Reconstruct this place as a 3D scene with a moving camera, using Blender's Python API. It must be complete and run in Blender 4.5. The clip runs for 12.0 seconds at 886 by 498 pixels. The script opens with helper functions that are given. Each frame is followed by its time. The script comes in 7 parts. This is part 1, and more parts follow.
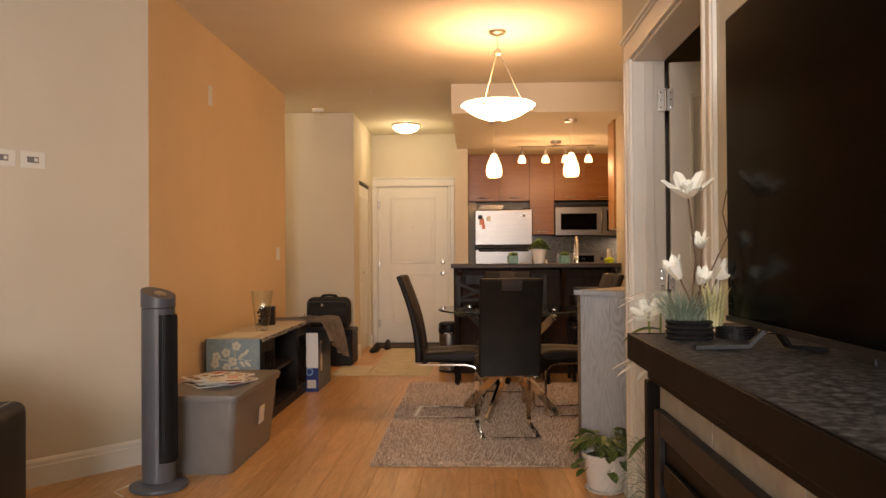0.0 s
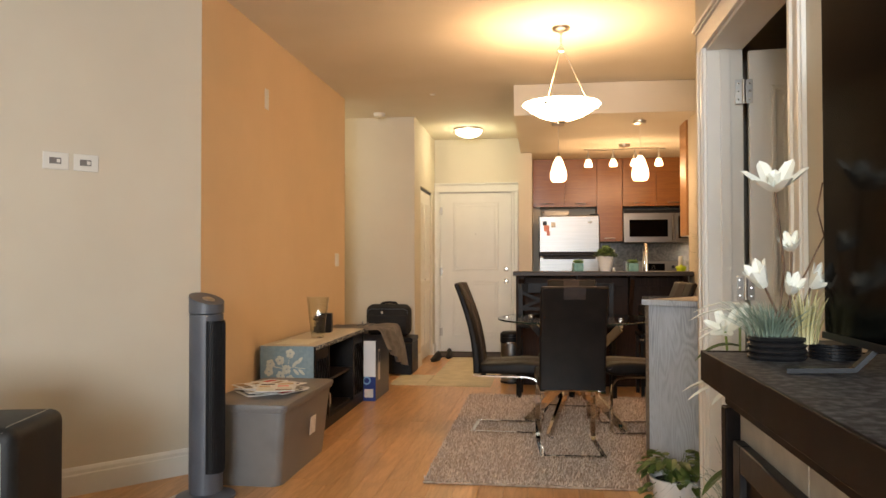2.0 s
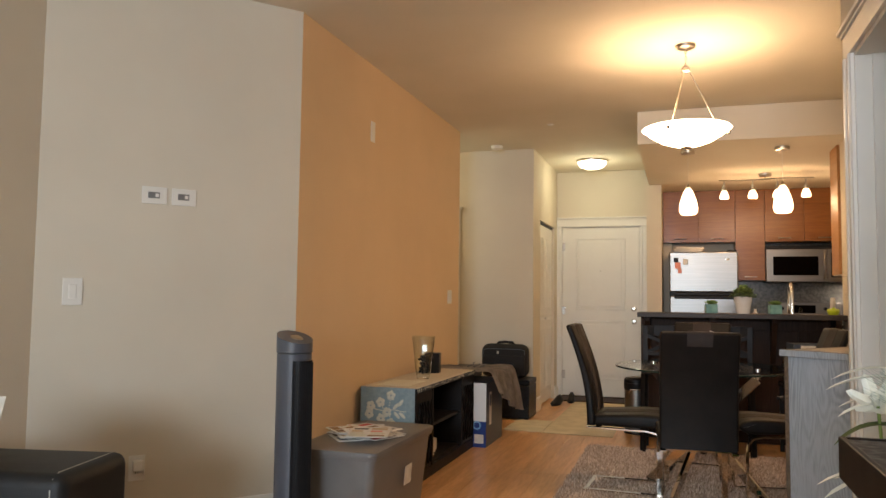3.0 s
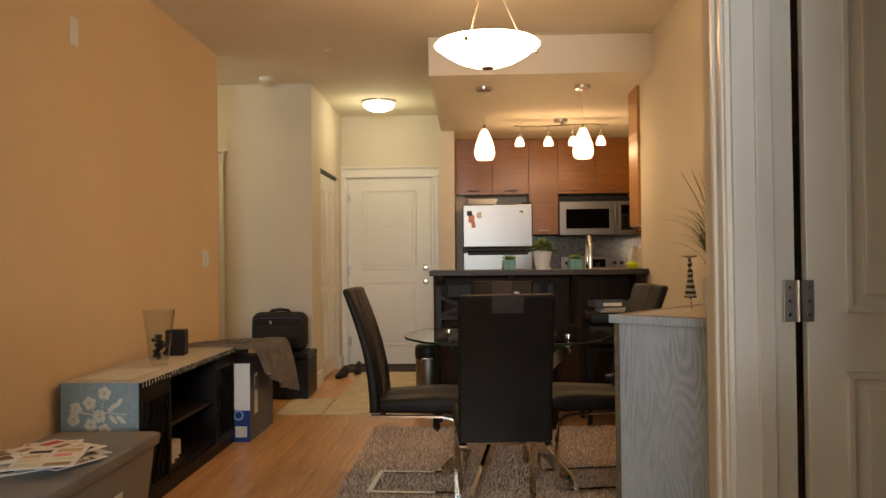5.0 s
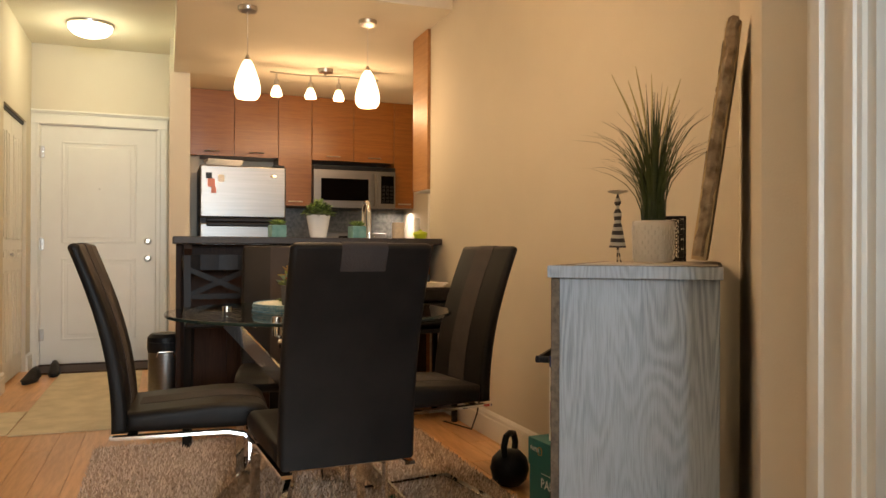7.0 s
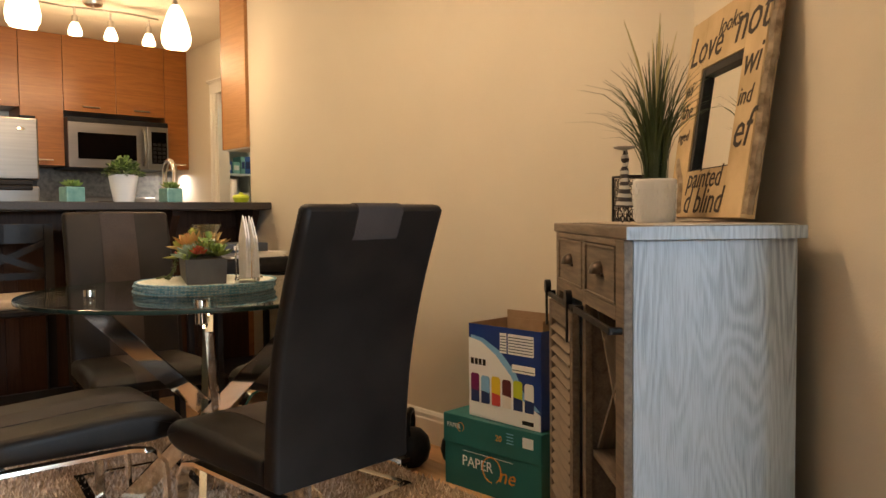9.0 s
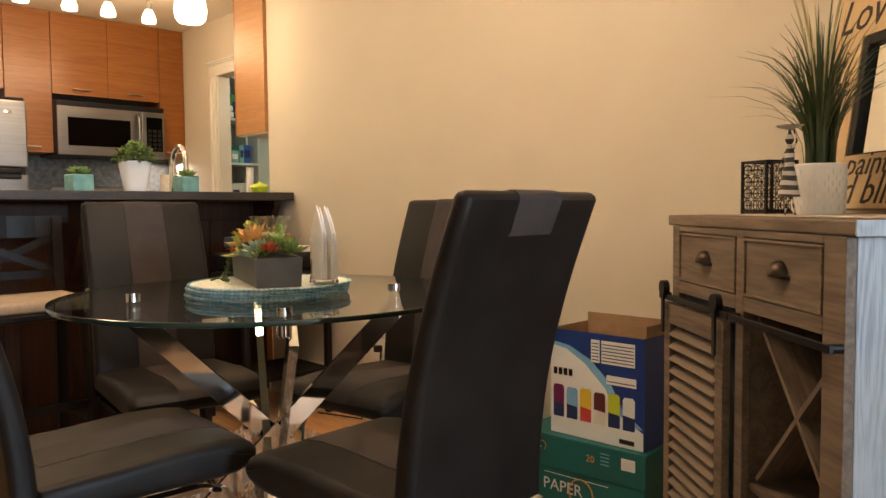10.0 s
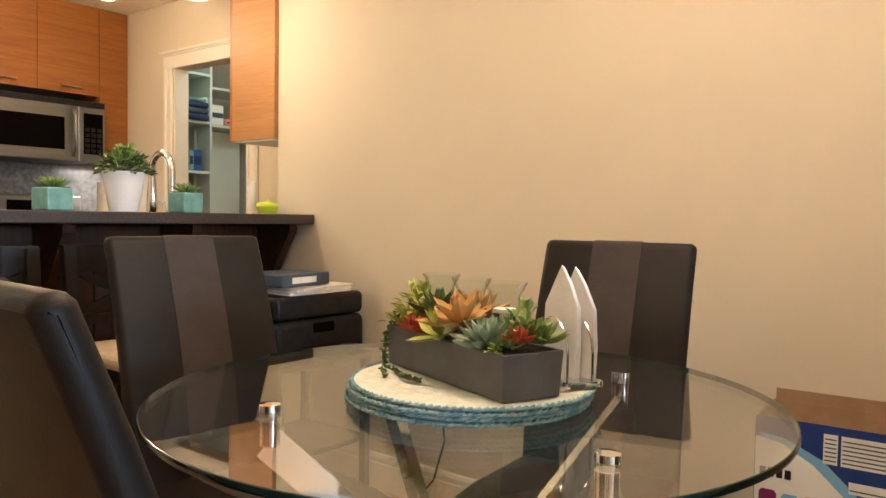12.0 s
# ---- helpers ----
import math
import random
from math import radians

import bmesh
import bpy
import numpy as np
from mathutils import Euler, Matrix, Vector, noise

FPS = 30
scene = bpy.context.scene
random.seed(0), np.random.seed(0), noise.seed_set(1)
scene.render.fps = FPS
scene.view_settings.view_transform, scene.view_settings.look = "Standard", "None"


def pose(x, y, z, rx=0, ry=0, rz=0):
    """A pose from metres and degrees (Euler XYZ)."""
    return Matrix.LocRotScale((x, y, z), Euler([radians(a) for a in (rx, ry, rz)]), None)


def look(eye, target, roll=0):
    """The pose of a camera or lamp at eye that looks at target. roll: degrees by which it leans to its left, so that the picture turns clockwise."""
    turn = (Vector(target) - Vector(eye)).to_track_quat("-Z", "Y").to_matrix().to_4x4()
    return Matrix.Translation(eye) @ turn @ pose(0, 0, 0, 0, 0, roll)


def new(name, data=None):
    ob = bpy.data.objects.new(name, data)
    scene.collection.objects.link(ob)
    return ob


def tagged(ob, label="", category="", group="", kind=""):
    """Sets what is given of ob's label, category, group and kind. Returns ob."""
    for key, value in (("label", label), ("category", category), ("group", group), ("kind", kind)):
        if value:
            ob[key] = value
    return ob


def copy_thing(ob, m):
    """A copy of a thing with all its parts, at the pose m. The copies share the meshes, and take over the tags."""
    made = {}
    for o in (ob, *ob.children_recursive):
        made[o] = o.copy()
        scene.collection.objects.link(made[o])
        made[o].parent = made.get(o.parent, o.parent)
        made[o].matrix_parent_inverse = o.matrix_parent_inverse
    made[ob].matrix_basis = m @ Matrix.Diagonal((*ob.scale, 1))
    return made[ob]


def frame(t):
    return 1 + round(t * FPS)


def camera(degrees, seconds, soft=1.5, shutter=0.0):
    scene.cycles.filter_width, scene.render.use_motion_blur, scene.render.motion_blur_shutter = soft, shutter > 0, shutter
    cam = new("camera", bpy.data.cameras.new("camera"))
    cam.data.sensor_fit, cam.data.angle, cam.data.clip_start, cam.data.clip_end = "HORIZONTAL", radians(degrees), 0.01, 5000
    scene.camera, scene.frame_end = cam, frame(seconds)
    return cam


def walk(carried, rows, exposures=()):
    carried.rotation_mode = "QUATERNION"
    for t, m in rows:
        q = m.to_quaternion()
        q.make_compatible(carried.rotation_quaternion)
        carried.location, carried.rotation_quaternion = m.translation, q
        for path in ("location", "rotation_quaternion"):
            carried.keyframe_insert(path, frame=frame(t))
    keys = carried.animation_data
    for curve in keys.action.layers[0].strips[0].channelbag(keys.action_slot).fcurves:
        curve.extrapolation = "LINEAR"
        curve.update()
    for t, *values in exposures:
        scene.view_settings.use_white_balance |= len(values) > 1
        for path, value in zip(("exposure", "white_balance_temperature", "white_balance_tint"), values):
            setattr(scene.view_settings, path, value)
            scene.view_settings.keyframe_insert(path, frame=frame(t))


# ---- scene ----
cam = camera(61.3, 12.0)
PATH = [
    (0, (0.166, 0.762, 1.154), (0.084, 2.76, 1.171), -0.4),
    (0.5, (0.204, 0.718, 1.167), (0.384, 2.71, 1.186), -0.8),
    (1, (0.229, 0.727, 1.165), (0.53, 2.704, 1.179), -0.5),
    (1.5, (0.191, 0.767, 1.165), (0.276, 2.765, 1.173), -0.4),
    (2, (0.208, 0.974, 1.144), (-0.053, 2.957, 1.183), -0.1),
    (2.5, (0.252, 1.251, 1.137), (-0.369, 3.149, 1.263), 0.9),
    (3, (0.311, 1.312, 1.162), (-0.297, 3.212, 1.295), 0.7),
    (3.2, (0.34, 1.326, 1.181), (-0.177, 3.257, 1.267), 1.0),
    (4.8, (0.242, 2.219, 1.152), (0.13, 4.216, 1.181), -0.5),
    (5, (0.247, 2.348, 1.15), (0.176, 4.346, 1.179), -0.6),
    (5.5, (0.218, 2.649, 1.147), (0.382, 4.642, 1.186), -0.3),
    (6, (0.207, 2.938, 1.133), (0.447, 4.924, 1.164), 0.5),
    (6.5, (0.057, 3.165, 1.084), (0.599, 5.09, 1.097), 0.2),
    (7, (-0.091, 3.394, 0.991), (0.606, 5.269, 0.997), 0.2),
    (7.5, (-0.221, 3.606, 0.981), (0.594, 5.432, 0.975), 1.3),
    (7.7, (-0.293, 3.654, 0.985), (0.612, 5.437, 0.966), 1.4),
    (9.3, (-0.638, 4.125, 0.988), (0.806, 5.506, 0.888), -0.7),
    (9.5, (-0.678, 4.208, 0.993), (0.818, 5.532, 0.89), -0.6),
    (10, (-0.606, 4.483, 0.986), (0.784, 5.916, 0.875), -0.5),
    (10.5, (-0.543, 4.739, 0.994), (0.805, 6.213, 0.898), 0.5),
    (11, (-0.563, 5.014, 1.011), (0.867, 6.409, 0.917), 0.3),
    (11.5, (-0.531, 5.287, 1.034), (0.95, 6.629, 0.954), 0.4),
    (12, (-0.606, 5.455, 1.068), (0.974, 6.678, 0.983), 0.9),
]
walk(cam, [(t, look(eye, target, roll)) for t, eye, target, roll in PATH],
     [(0.0, -0.22, 9200, 38), (0.5, -0.16, 9200, 38), (1.0, 0.04, 9000, 36), (2.0, 0.14, 7600, 26), (2.5, 0.10, 7150, 22), (3.0, -0.20, 7150, 25), (5.0, -0.34, 7750, 25), (5.5, -0.38, 7750, 26),
      (6.5, 0.02, 7300, 22), (7.5, 0.12, 7250, 22), (9.5, 0.56, 6450, 19), (10.0, 0.62, 6350, 20), (11.0, 0.79, 6150, 20), (12.0, 0.85, 6000, 20)])

# ---- light ----
world = bpy.data.worlds.new("world")
scene.world = world
world.use_nodes = True
wn = world.node_tree.nodes
sky = wn.new("ShaderNodeTexSky")
sky.sky_type = "NISHITA"
sky.sun_disc = False
sky.sun_elevation = radians(35)
sky.sun_rotation = radians(200)
world.node_tree.links.new(sky.outputs[0], wn["Background"].inputs[0])
wn["Background"].inputs[1].default_value = 0.12

EXPOSURE = 0.0
scene.view_settings.exposure = EXPOSURE


def area(name, m, sx, sy, watts, color):
    d = bpy.data.lights.new(name, "AREA")
    d.shape, d.size, d.size_y, d.energy, d.color = "RECTANGLE", sx, sy, watts, color
    ob = new(name, d)
    ob.matrix_world = m
    return ob


def bulb(name, x, y, z, watts, color, radius=0.04):
    d = bpy.data.lights.new(name, "POINT")
    d.energy, d.color, d.shadow_soft_size = watts, color, radius
    ob = new(name, d)
    ob.location = (x, y, z)
    return ob


WARM = (1.0, 0.71, 0.38)
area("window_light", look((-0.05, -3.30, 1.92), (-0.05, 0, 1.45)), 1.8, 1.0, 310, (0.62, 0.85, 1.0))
bulb("bowl_bulb", 0.345, 6.05, 2.26, 7.5, WARM, 0.20)
bulb("pendant_bulb_a", 0.37, 8.03, 1.86, 4.5, WARM, 0.07)
bulb("pendant_bulb_b", 1.115, 8.03, 1.86, 4.5, WARM, 0.07)
for k, bx in enumerate((0.73, 1.0, 1.23, 1.49)):
    bulb("spot_bulb", bx, 9.40, 2.14, 4.8, WARM, 0.03)
bulb("entry_bulb", -0.64, 9.75, 2.57, 8.5, (0.86, 1.0, 0.68), 0.10)
# Added lamp, out of view, that brightens the closet wall from the left.
bulb("hall_bulb", -2.75, 8.40, 2.50, 12, (0.93, 1.0, 0.74), 0.10)


# ---- materials ----
def node_mat(name, color, rough=0.6, metal=0.0, spec=0.5):
    m = bpy.data.materials.new(name)
    m.use_nodes = True
    b = m.node_tree.nodes["Principled BSDF"]
    b.inputs["Base Color"].default_value = (*color, 1)
    b.inputs["Roughness"].default_value = rough
    b.inputs["Metallic"].default_value = metal
    b.inputs["Specular IOR Level"].default_value = spec
    return m, m.node_tree.nodes, m.node_tree.links, b


def varied(name, c1, c2, rough=0.6, scale=8.0, stretch=(1, 1, 1), bump=0.0, bump_scale=None, metal=0.0, spec=0.5, detail=4.0, low=0.35, high=0.65, rough_var=0.08, pieces=0.0):
    """Two colours mixed by noise, with fine relief, at object scale in metres."""
    m, n, l, b = node_mat(name, c1, rough, metal, spec)
    tc = n.new("ShaderNodeTexCoord")
    mp = n.new("ShaderNodeMapping")
    mp.inputs["Scale"].default_value = stretch
    l.new(tc.outputs["Object"], mp.inputs["Vector"])
    no = n.new("ShaderNodeTexNoise")
    no.inputs["Scale"].default_value, no.inputs["Detail"].default_value = scale, detail
    l.new(mp.outputs[0], no.inputs["Vector"])
    ra = n.new("ShaderNodeValToRGB")
    ra.color_ramp.elements[0].position, ra.color_ramp.elements[1].position = low, high
    ra.color_ramp.elements[0].color, ra.color_ramp.elements[1].color = (*c1, 1), (*c2, 1)
    l.new(no.outputs[0], ra.inputs[0])
    out = ra.outputs[0]
    if pieces:
        oi = n.new("ShaderNodeObjectInfo")
        mr0 = n.new("ShaderNodeMapRange")
        mr0.inputs["To Min"].default_value, mr0.inputs["To Max"].default_value = 1 - pieces, 1 + pieces
        l.new(oi.outputs["Random"], mr0.inputs[0])
        hs = n.new("ShaderNodeHueSaturation")
        l.new(mr0.outputs[0], hs.inputs["Value"])
        l.new(out, hs.inputs["Color"])
        out = hs.outputs[0]
        ad = n.new("ShaderNodeVectorMath")
        ad.operation = "ADD"
        sc = n.new("ShaderNodeMath")
        sc.operation = "MULTIPLY"
        sc.inputs[1].default_value = 37.0
        l.new(oi.outputs["Random"], sc.inputs[0])
        l.new(tc.outputs["Object"], ad.inputs[0])
        l.new(sc.outputs[0], ad.inputs[1])
        l.new(ad.outputs[0], mp.inputs["Vector"])
    l.new(out, b.inputs["Base Color"])
    mr = n.new("ShaderNodeMapRange")
    mr.inputs["To Min"].default_value, mr.inputs["To Max"].default_value = max(0.02, rough - rough_var), min(1, rough + rough_var)
    l.new(no.outputs[0], mr.inputs[0])
    l.new(mr.outputs[0], b.inputs["Roughness"])
    if bump:
        n2 = n.new("ShaderNodeTexNoise")
        n2.inputs["Scale"].default_value, n2.inputs["Detail"].default_value = bump_scale or scale * 6, 3
        l.new(mp.outputs[0], n2.inputs["Vector"])
        bu = n.new("ShaderNodeBump")
        bu.inputs["Strength"].default_value, bu.inputs["Distance"].default_value = bump, 0.004
        l.new(n2.outputs[0], bu.inputs["Height"])
        l.new(bu.outputs[0], b.inputs["Normal"])
    return m


def glowing(name, color, strength, base=(0.9, 0.88, 0.8)):
    m, n, l, b = node_mat(name, base, 0.35)
    b.inputs["Emission Color"].default_value = (*color, 1)
    b.inputs["Emission Strength"].default_value = strength
    return m


def glass_mat(name, color=(1, 1, 1), rough=0.0, ior=1.45):
    m, n, l, b = node_mat(name, color, rough)
    b.inputs["Transmission Weight"].default_value = 1.0
    b.inputs["IOR"].default_value = ior
    return m


def thin_glass(name, tint=(0.85, 0.93, 0.9)):
    """A thin pane: clear, with a mirror gloss by Fresnel."""
    m, n, l, b = node_mat(name, tint, 0.02)
    tr = n.new("ShaderNodeBsdfTransparent")
    tr.inputs[0].default_value = (*tint, 1)
    gl = n.new("ShaderNodeBsdfGlossy")
    gl.inputs["Roughness"].default_value = 0.01
    lw = n.new("ShaderNodeLayerWeight")
    lw.inputs["Blend"].default_value = 0.5
    pw = n.new("ShaderNodeMath")
    pw.operation = "POWER"
    pw.inputs[1].default_value = 4.0
    l.new(lw.outputs["Facing"], pw.inputs[0])
    fr = n.new("ShaderNodeMath")
    fr.operation = "MULTIPLY_ADD"
    fr.inputs[1].default_value, fr.inputs[2].default_value = 0.95, 0.045
    l.new(pw.outputs[0], fr.inputs[0])
    mx = n.new("ShaderNodeMixShader")
    l.new(fr.outputs[0], mx.inputs[0])
    l.new(tr.outputs[0], mx.inputs[1])
    l.new(gl.outputs[0], mx.inputs[2])
    l.new(mx.outputs[0], n["Material Output"].inputs["Surface"])
    return m


def grain(name, dark, light, rough=0.45, axis=2, scale=14.0, bump=0.15, spec=0.5, distort=2.5, tight=10.0, pieces=0.0):
    """Wood: long grain along one axis with cathedral figure."""
    m, n, l, b = node_mat(name, light, rough, 0, spec)
    tc = n.new("ShaderNodeTexCoord")
    mp = n.new("ShaderNodeMapping")
    st = [tight, tight, tight]
    st[axis] = 0.9
    mp.inputs["Scale"].default_value = st
    src = tc.outputs["Object"]
    if pieces:
        oi = n.new("ShaderNodeObjectInfo")
        sc = n.new("ShaderNodeMath")
        sc.operation = "MULTIPLY"
        sc.inputs[1].default_value = 41.0
        l.new(oi.outputs["Random"], sc.inputs[0])
        ad = n.new("ShaderNodeVectorMath")
        ad.operation = "ADD"
        l.new(src, ad.inputs[0])
        l.new(sc.outputs[0], ad.inputs[1])
        src = ad.outputs[0]
    l.new(src, mp.inputs["Vector"])
    wv = n.new("ShaderNodeTexNoise")
    wv.inputs["Scale"].default_value, wv.inputs["Detail"].default_value, wv.inputs["Distortion"].default_value = scale * 0.12, 6.0, distort
    l.new(mp.outputs[0], wv.inputs["Vector"])
    fine = n.new("ShaderNodeTexNoise")
    fine.inputs["Scale"].default_value, fine.inputs["Detail"].default_value = scale, 3.0
    l.new(mp.outputs[0], fine.inputs["Vector"])
    mx = n.new("ShaderNodeMath")
    mx.operation = "MULTIPLY_ADD"
    mx.inputs[1].default_value = 0.45
    l.new(fine.outputs[0], mx.inputs[0])
    ml = n.new("ShaderNodeMath")
    ml.operation = "MULTIPLY"
    ml.inputs[1].default_value = 0.6
    l.new(wv.outputs[0], ml.inputs[0])
    l.new(ml.outputs[0], mx.inputs[2])
    ra = n.new("ShaderNodeValToRGB")
    ra.color_ramp.elements[0].position, ra.color_ramp.elements[1].position = 0.40, 0.64
    ra.color_ramp.elements[0].color, ra.color_ramp.elements[1].color = (*dark, 1), (*light, 1)
    l.new(mx.outputs[0], ra.inputs[0])
    out = ra.outputs[0]
    if pieces:
        mr0 = n.new("ShaderNodeMapRange")
        mr0.inputs["To Min"].default_value, mr0.inputs["To Max"].default_value = 1 - pieces, 1 + pieces
        l.new(oi.outputs["Random"], mr0.inputs[0])
        hs = n.new("ShaderNodeHueSaturation")
        l.new(mr0.outputs[0], hs.inputs["Value"])
        l.new(out, hs.inputs["Color"])
        out = hs.outputs[0]
    l.new(out, b.inputs["Base Color"])
    bu = n.new("ShaderNodeBump")
    bu.inputs["Strength"].default_value, bu.inputs["Distance"].default_value = bump, 0.003
    l.new(mx.outputs[0], bu.inputs["Height"])
    l.new(bu.outputs[0], b.inputs["Normal"])
    return m



def figured(name, line, ground, rough=0.6):
    """Plain-sawn oak, thinly whitewashed: nested arches of dark grain running up z."""
    m, n, l, b = node_mat(name, ground, rough)
    tc = n.new("ShaderNodeTexCoord")

    def scaled(sx, sy, sz):
        mp = n.new("ShaderNodeMapping")
        mp.inputs["Scale"].default_value = (sx, sy, sz)
        l.new(tc.outputs["Object"], mp.inputs["Vector"])
        return mp.outputs[0]

    def tex(vec, scale, detail, distortion=0.0):
        t = n.new("ShaderNodeTexNoise")
        t.inputs["Scale"].default_value, t.inputs["Detail"].default_value, t.inputs["Distortion"].default_value = scale, detail, distortion
        l.new(vec, t.inputs["Vector"])
        return t.outputs[0]

    def calc(op, a, c, d=None):
        k = n.new("ShaderNodeMath")
        k.operation = op
        for q, v in enumerate((a, c, d)):
            if v is None:
                continue
            if isinstance(v, (int, float)):
                k.inputs[q].default_value = v
            else:
                l.new(v, k.inputs[q])
        return k.outputs[0]

    arch = tex(scaled(8.0, 8.0, 1.5), 1.0, 1.0, 0.3)
    wobble = tex(scaled(60, 60, 14), 1.0, 2.0)
    ring = calc("SINE", calc("ADD", calc("MULTIPLY", arch, 150.0), calc("MULTIPLY", wobble, 2.6)), 0.0)
    pores = tex(scaled(420, 420, 18), 1.0, 2.0)
    patch = tex(scaled(7, 7, 2.5), 1.0, 2.0)
    amount = calc("MULTIPLY_ADD", patch, 1.7, -0.45)
    v = calc("MULTIPLY_ADD", ring, 0.34, 0.40)
    v = calc("MULTIPLY", v, amount)
    v = calc("ADD", v, calc("MULTIPLY_ADD", pores, 0.9, -0.38))
    ra = n.new("ShaderNodeValToRGB")
    ra.color_ramp.elements[0].position, ra.color_ramp.elements[1].position = 0.05, 0.75
    ra.color_ramp.elements[0].color, ra.color_ramp.elements[1].color = (*ground, 1), (*line, 1)
    l.new(v, ra.inputs[0])
    l.new(ra.outputs[0], b.inputs["Base Color"])
    bu = n.new("ShaderNodeBump")
    bu.inputs["Strength"].default_value, bu.inputs["Distance"].default_value = 0.25, 0.002
    bu.invert = True
    l.new(v, bu.inputs["Height"])
    l.new(bu.outputs[0], b.inputs["Normal"])
    return m


M = {}
M["wall"] = varied("painted_wall", (0.62, 0.56, 0.455), (0.66, 0.60, 0.49), 0.75, 1.5, bump=0.12, bump_scale=180)
M["wall_tan"] = varied("tan_painted_wall", (0.71, 0.505, 0.30), (0.75, 0.54, 0.325), 0.75, 1.5, bump=0.12, bump_scale=180)
M["ceiling"] = varied("ceiling_paint", (0.74, 0.68, 0.56), (0.77, 0.71, 0.60), 0.85, 2.0, bump=0.15, bump_scale=150)
M["trim"] = varied("white_trim_paint", (0.74, 0.72, 0.66), (0.78, 0.76, 0.70), 0.38, 3.0, bump=0.03, bump_scale=60)
M["floor"] = grain("oak_floor", (0.52, 0.26, 0.10), (0.68, 0.375, 0.165), 0.28, axis=1, scale=9, tight=9, bump=0.08, pieces=0.10)
M["gap"] = node_mat("floor_gap", (0.40, 0.205, 0.085), 0.7)[0]
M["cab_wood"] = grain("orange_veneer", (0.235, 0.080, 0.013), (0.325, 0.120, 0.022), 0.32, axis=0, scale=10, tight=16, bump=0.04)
# Same veneer, grain along y, brightened in colour for the pendant close by.
M["cab_wood_lamplit"] = grain("orange_veneer_lamplit", (0.36, 0.165, 0.05), (0.44, 0.215, 0.07), 0.4, axis=1, scale=10, tight=16, bump=0.03)
M["dark_wood"] = grain("espresso_wood", (0.030, 0.014, 0.008), (0.048, 0.024, 0.014), 0.5, axis=2, scale=10, tight=14, bump=0.06)
M["black_wood"] = varied("black_wood", (0.006, 0.005, 0.005), (0.012, 0.010, 0.009), 0.45, 20, (1, 1, 0.2), bump=0.1)
M["steel"] = varied("brushed_steel", (0.24, 0.233, 0.22), (0.275, 0.266, 0.25), 0.33, 60, (0.03, 1, 1), metal=1.0, rough_var=0.06)
M["chrome"] = node_mat("chrome", (0.78, 0.77, 0.75), 0.06, 1.0)[0]
M["nickel"] = node_mat("satin_nickel", (0.55, 0.52, 0.47), 0.28, 1.0)[0]
M["black"] = varied("black_plastic", (0.008, 0.008, 0.009), (0.014, 0.014, 0.015), 0.4, 30)
M["screen"] = node_mat("screen_glass", (0.003, 0.0022, 0.002), 0.13, 0, 0.02)[0]
M["leather"] = varied("dark_brown_leatherette", (0.0095, 0.0076, 0.0065), (0.0155, 0.0122, 0.0102), 0.50, 9, spec=0.2, bump=0.10, bump_scale=240)
M["suede"] = varied("brown_suede_stripe", (0.030, 0.022, 0.019), (0.044, 0.032, 0.028), 0.85, 16, bump=0.3, bump_scale=200)
M["glass"] = thin_glass("table_glass", (0.955, 0.98, 0.97))
M["rug"] = varied("shaggy_rug_base", (0.30, 0.21, 0.15), (0.52, 0.39, 0.29), 0.95, 30, bump=1.0, bump_scale=110)
M["grey_plastic"] = varied("grey_plastic", (0.17, 0.16, 0.155), (0.20, 0.19, 0.18), 0.42, 6, bump=0.05)
M["fan_grey"] = varied("slate_grey_plastic", (0.085, 0.095, 0.115), (0.10, 0.11, 0.13), 0.38, 6)
M["stone_top"] = varied("dark_stone_top", (0.016, 0.017, 0.020), (0.125, 0.13, 0.14), 0.6, 62, spec=0.3, bump=0.1, low=0.42, high=0.68)
M["mantel"] = varied("black_brown_mantel", (0.004, 0.0028, 0.0024), (0.008, 0.0055, 0.0045), 0.42, 12)
M["tile_face"] = varied("taupe_stone_tile", (0.25, 0.23, 0.20), (0.37, 0.345, 0.30), 0.4, 14, bump=0.05)
# Cabinet ends: cool window daylight is put into this bluish ground colour.
M["whitewash_daylit"] = figured("whitewashed_oak_daylit", (0.21, 0.25, 0.29), (0.42, 0.485, 0.545))
# Same cabinet wood for the front, warm lamp tone put into the colour.
M["taupe_wood"] = grain("weathered_wood_lamplit", (0.10, 0.073, 0.050), (0.19, 0.142, 0.10), 0.6, axis=0, scale=13, tight=11, bump=0.3)
M["bowl"] = glowing("frosted_bowl_lit", (1.0, 0.74, 0.45), 18.0)
M["shade"] = glowing("opal_shade_lit", (1.0, 0.72, 0.42), 5.5)
M["entry_shade"] = glowing("entry_dome_lit", (1.0, 0.82, 0.55), 8.0)


# ---- mesh helpers ----
def part(name, bm, material, parent=None, label="", kind="", smooth=False, at=None):
    me = bpy.data.meshes.new(name)
    bm.to_mesh(me)
    bm.free()
    me.materials.append(M[material] if isinstance(material, str) else material)
    if smooth:
        me.polygons.foreach_set("use_smooth", [True] * len(me.polygons))
        me.set_sharp_from_angle(angle=radians(38))
    ob = new(name, me)
    if parent:
        ob.parent = parent
    if at is not None:
        ob.matrix_basis = at
    return tagged(ob, label=label, kind=kind)


def thing(name, m, label="", category="", group=""):
    e = new(name)
    e.empty_display_size = 0.1
    e.matrix_world = m
    return tagged(e, label, category, group)


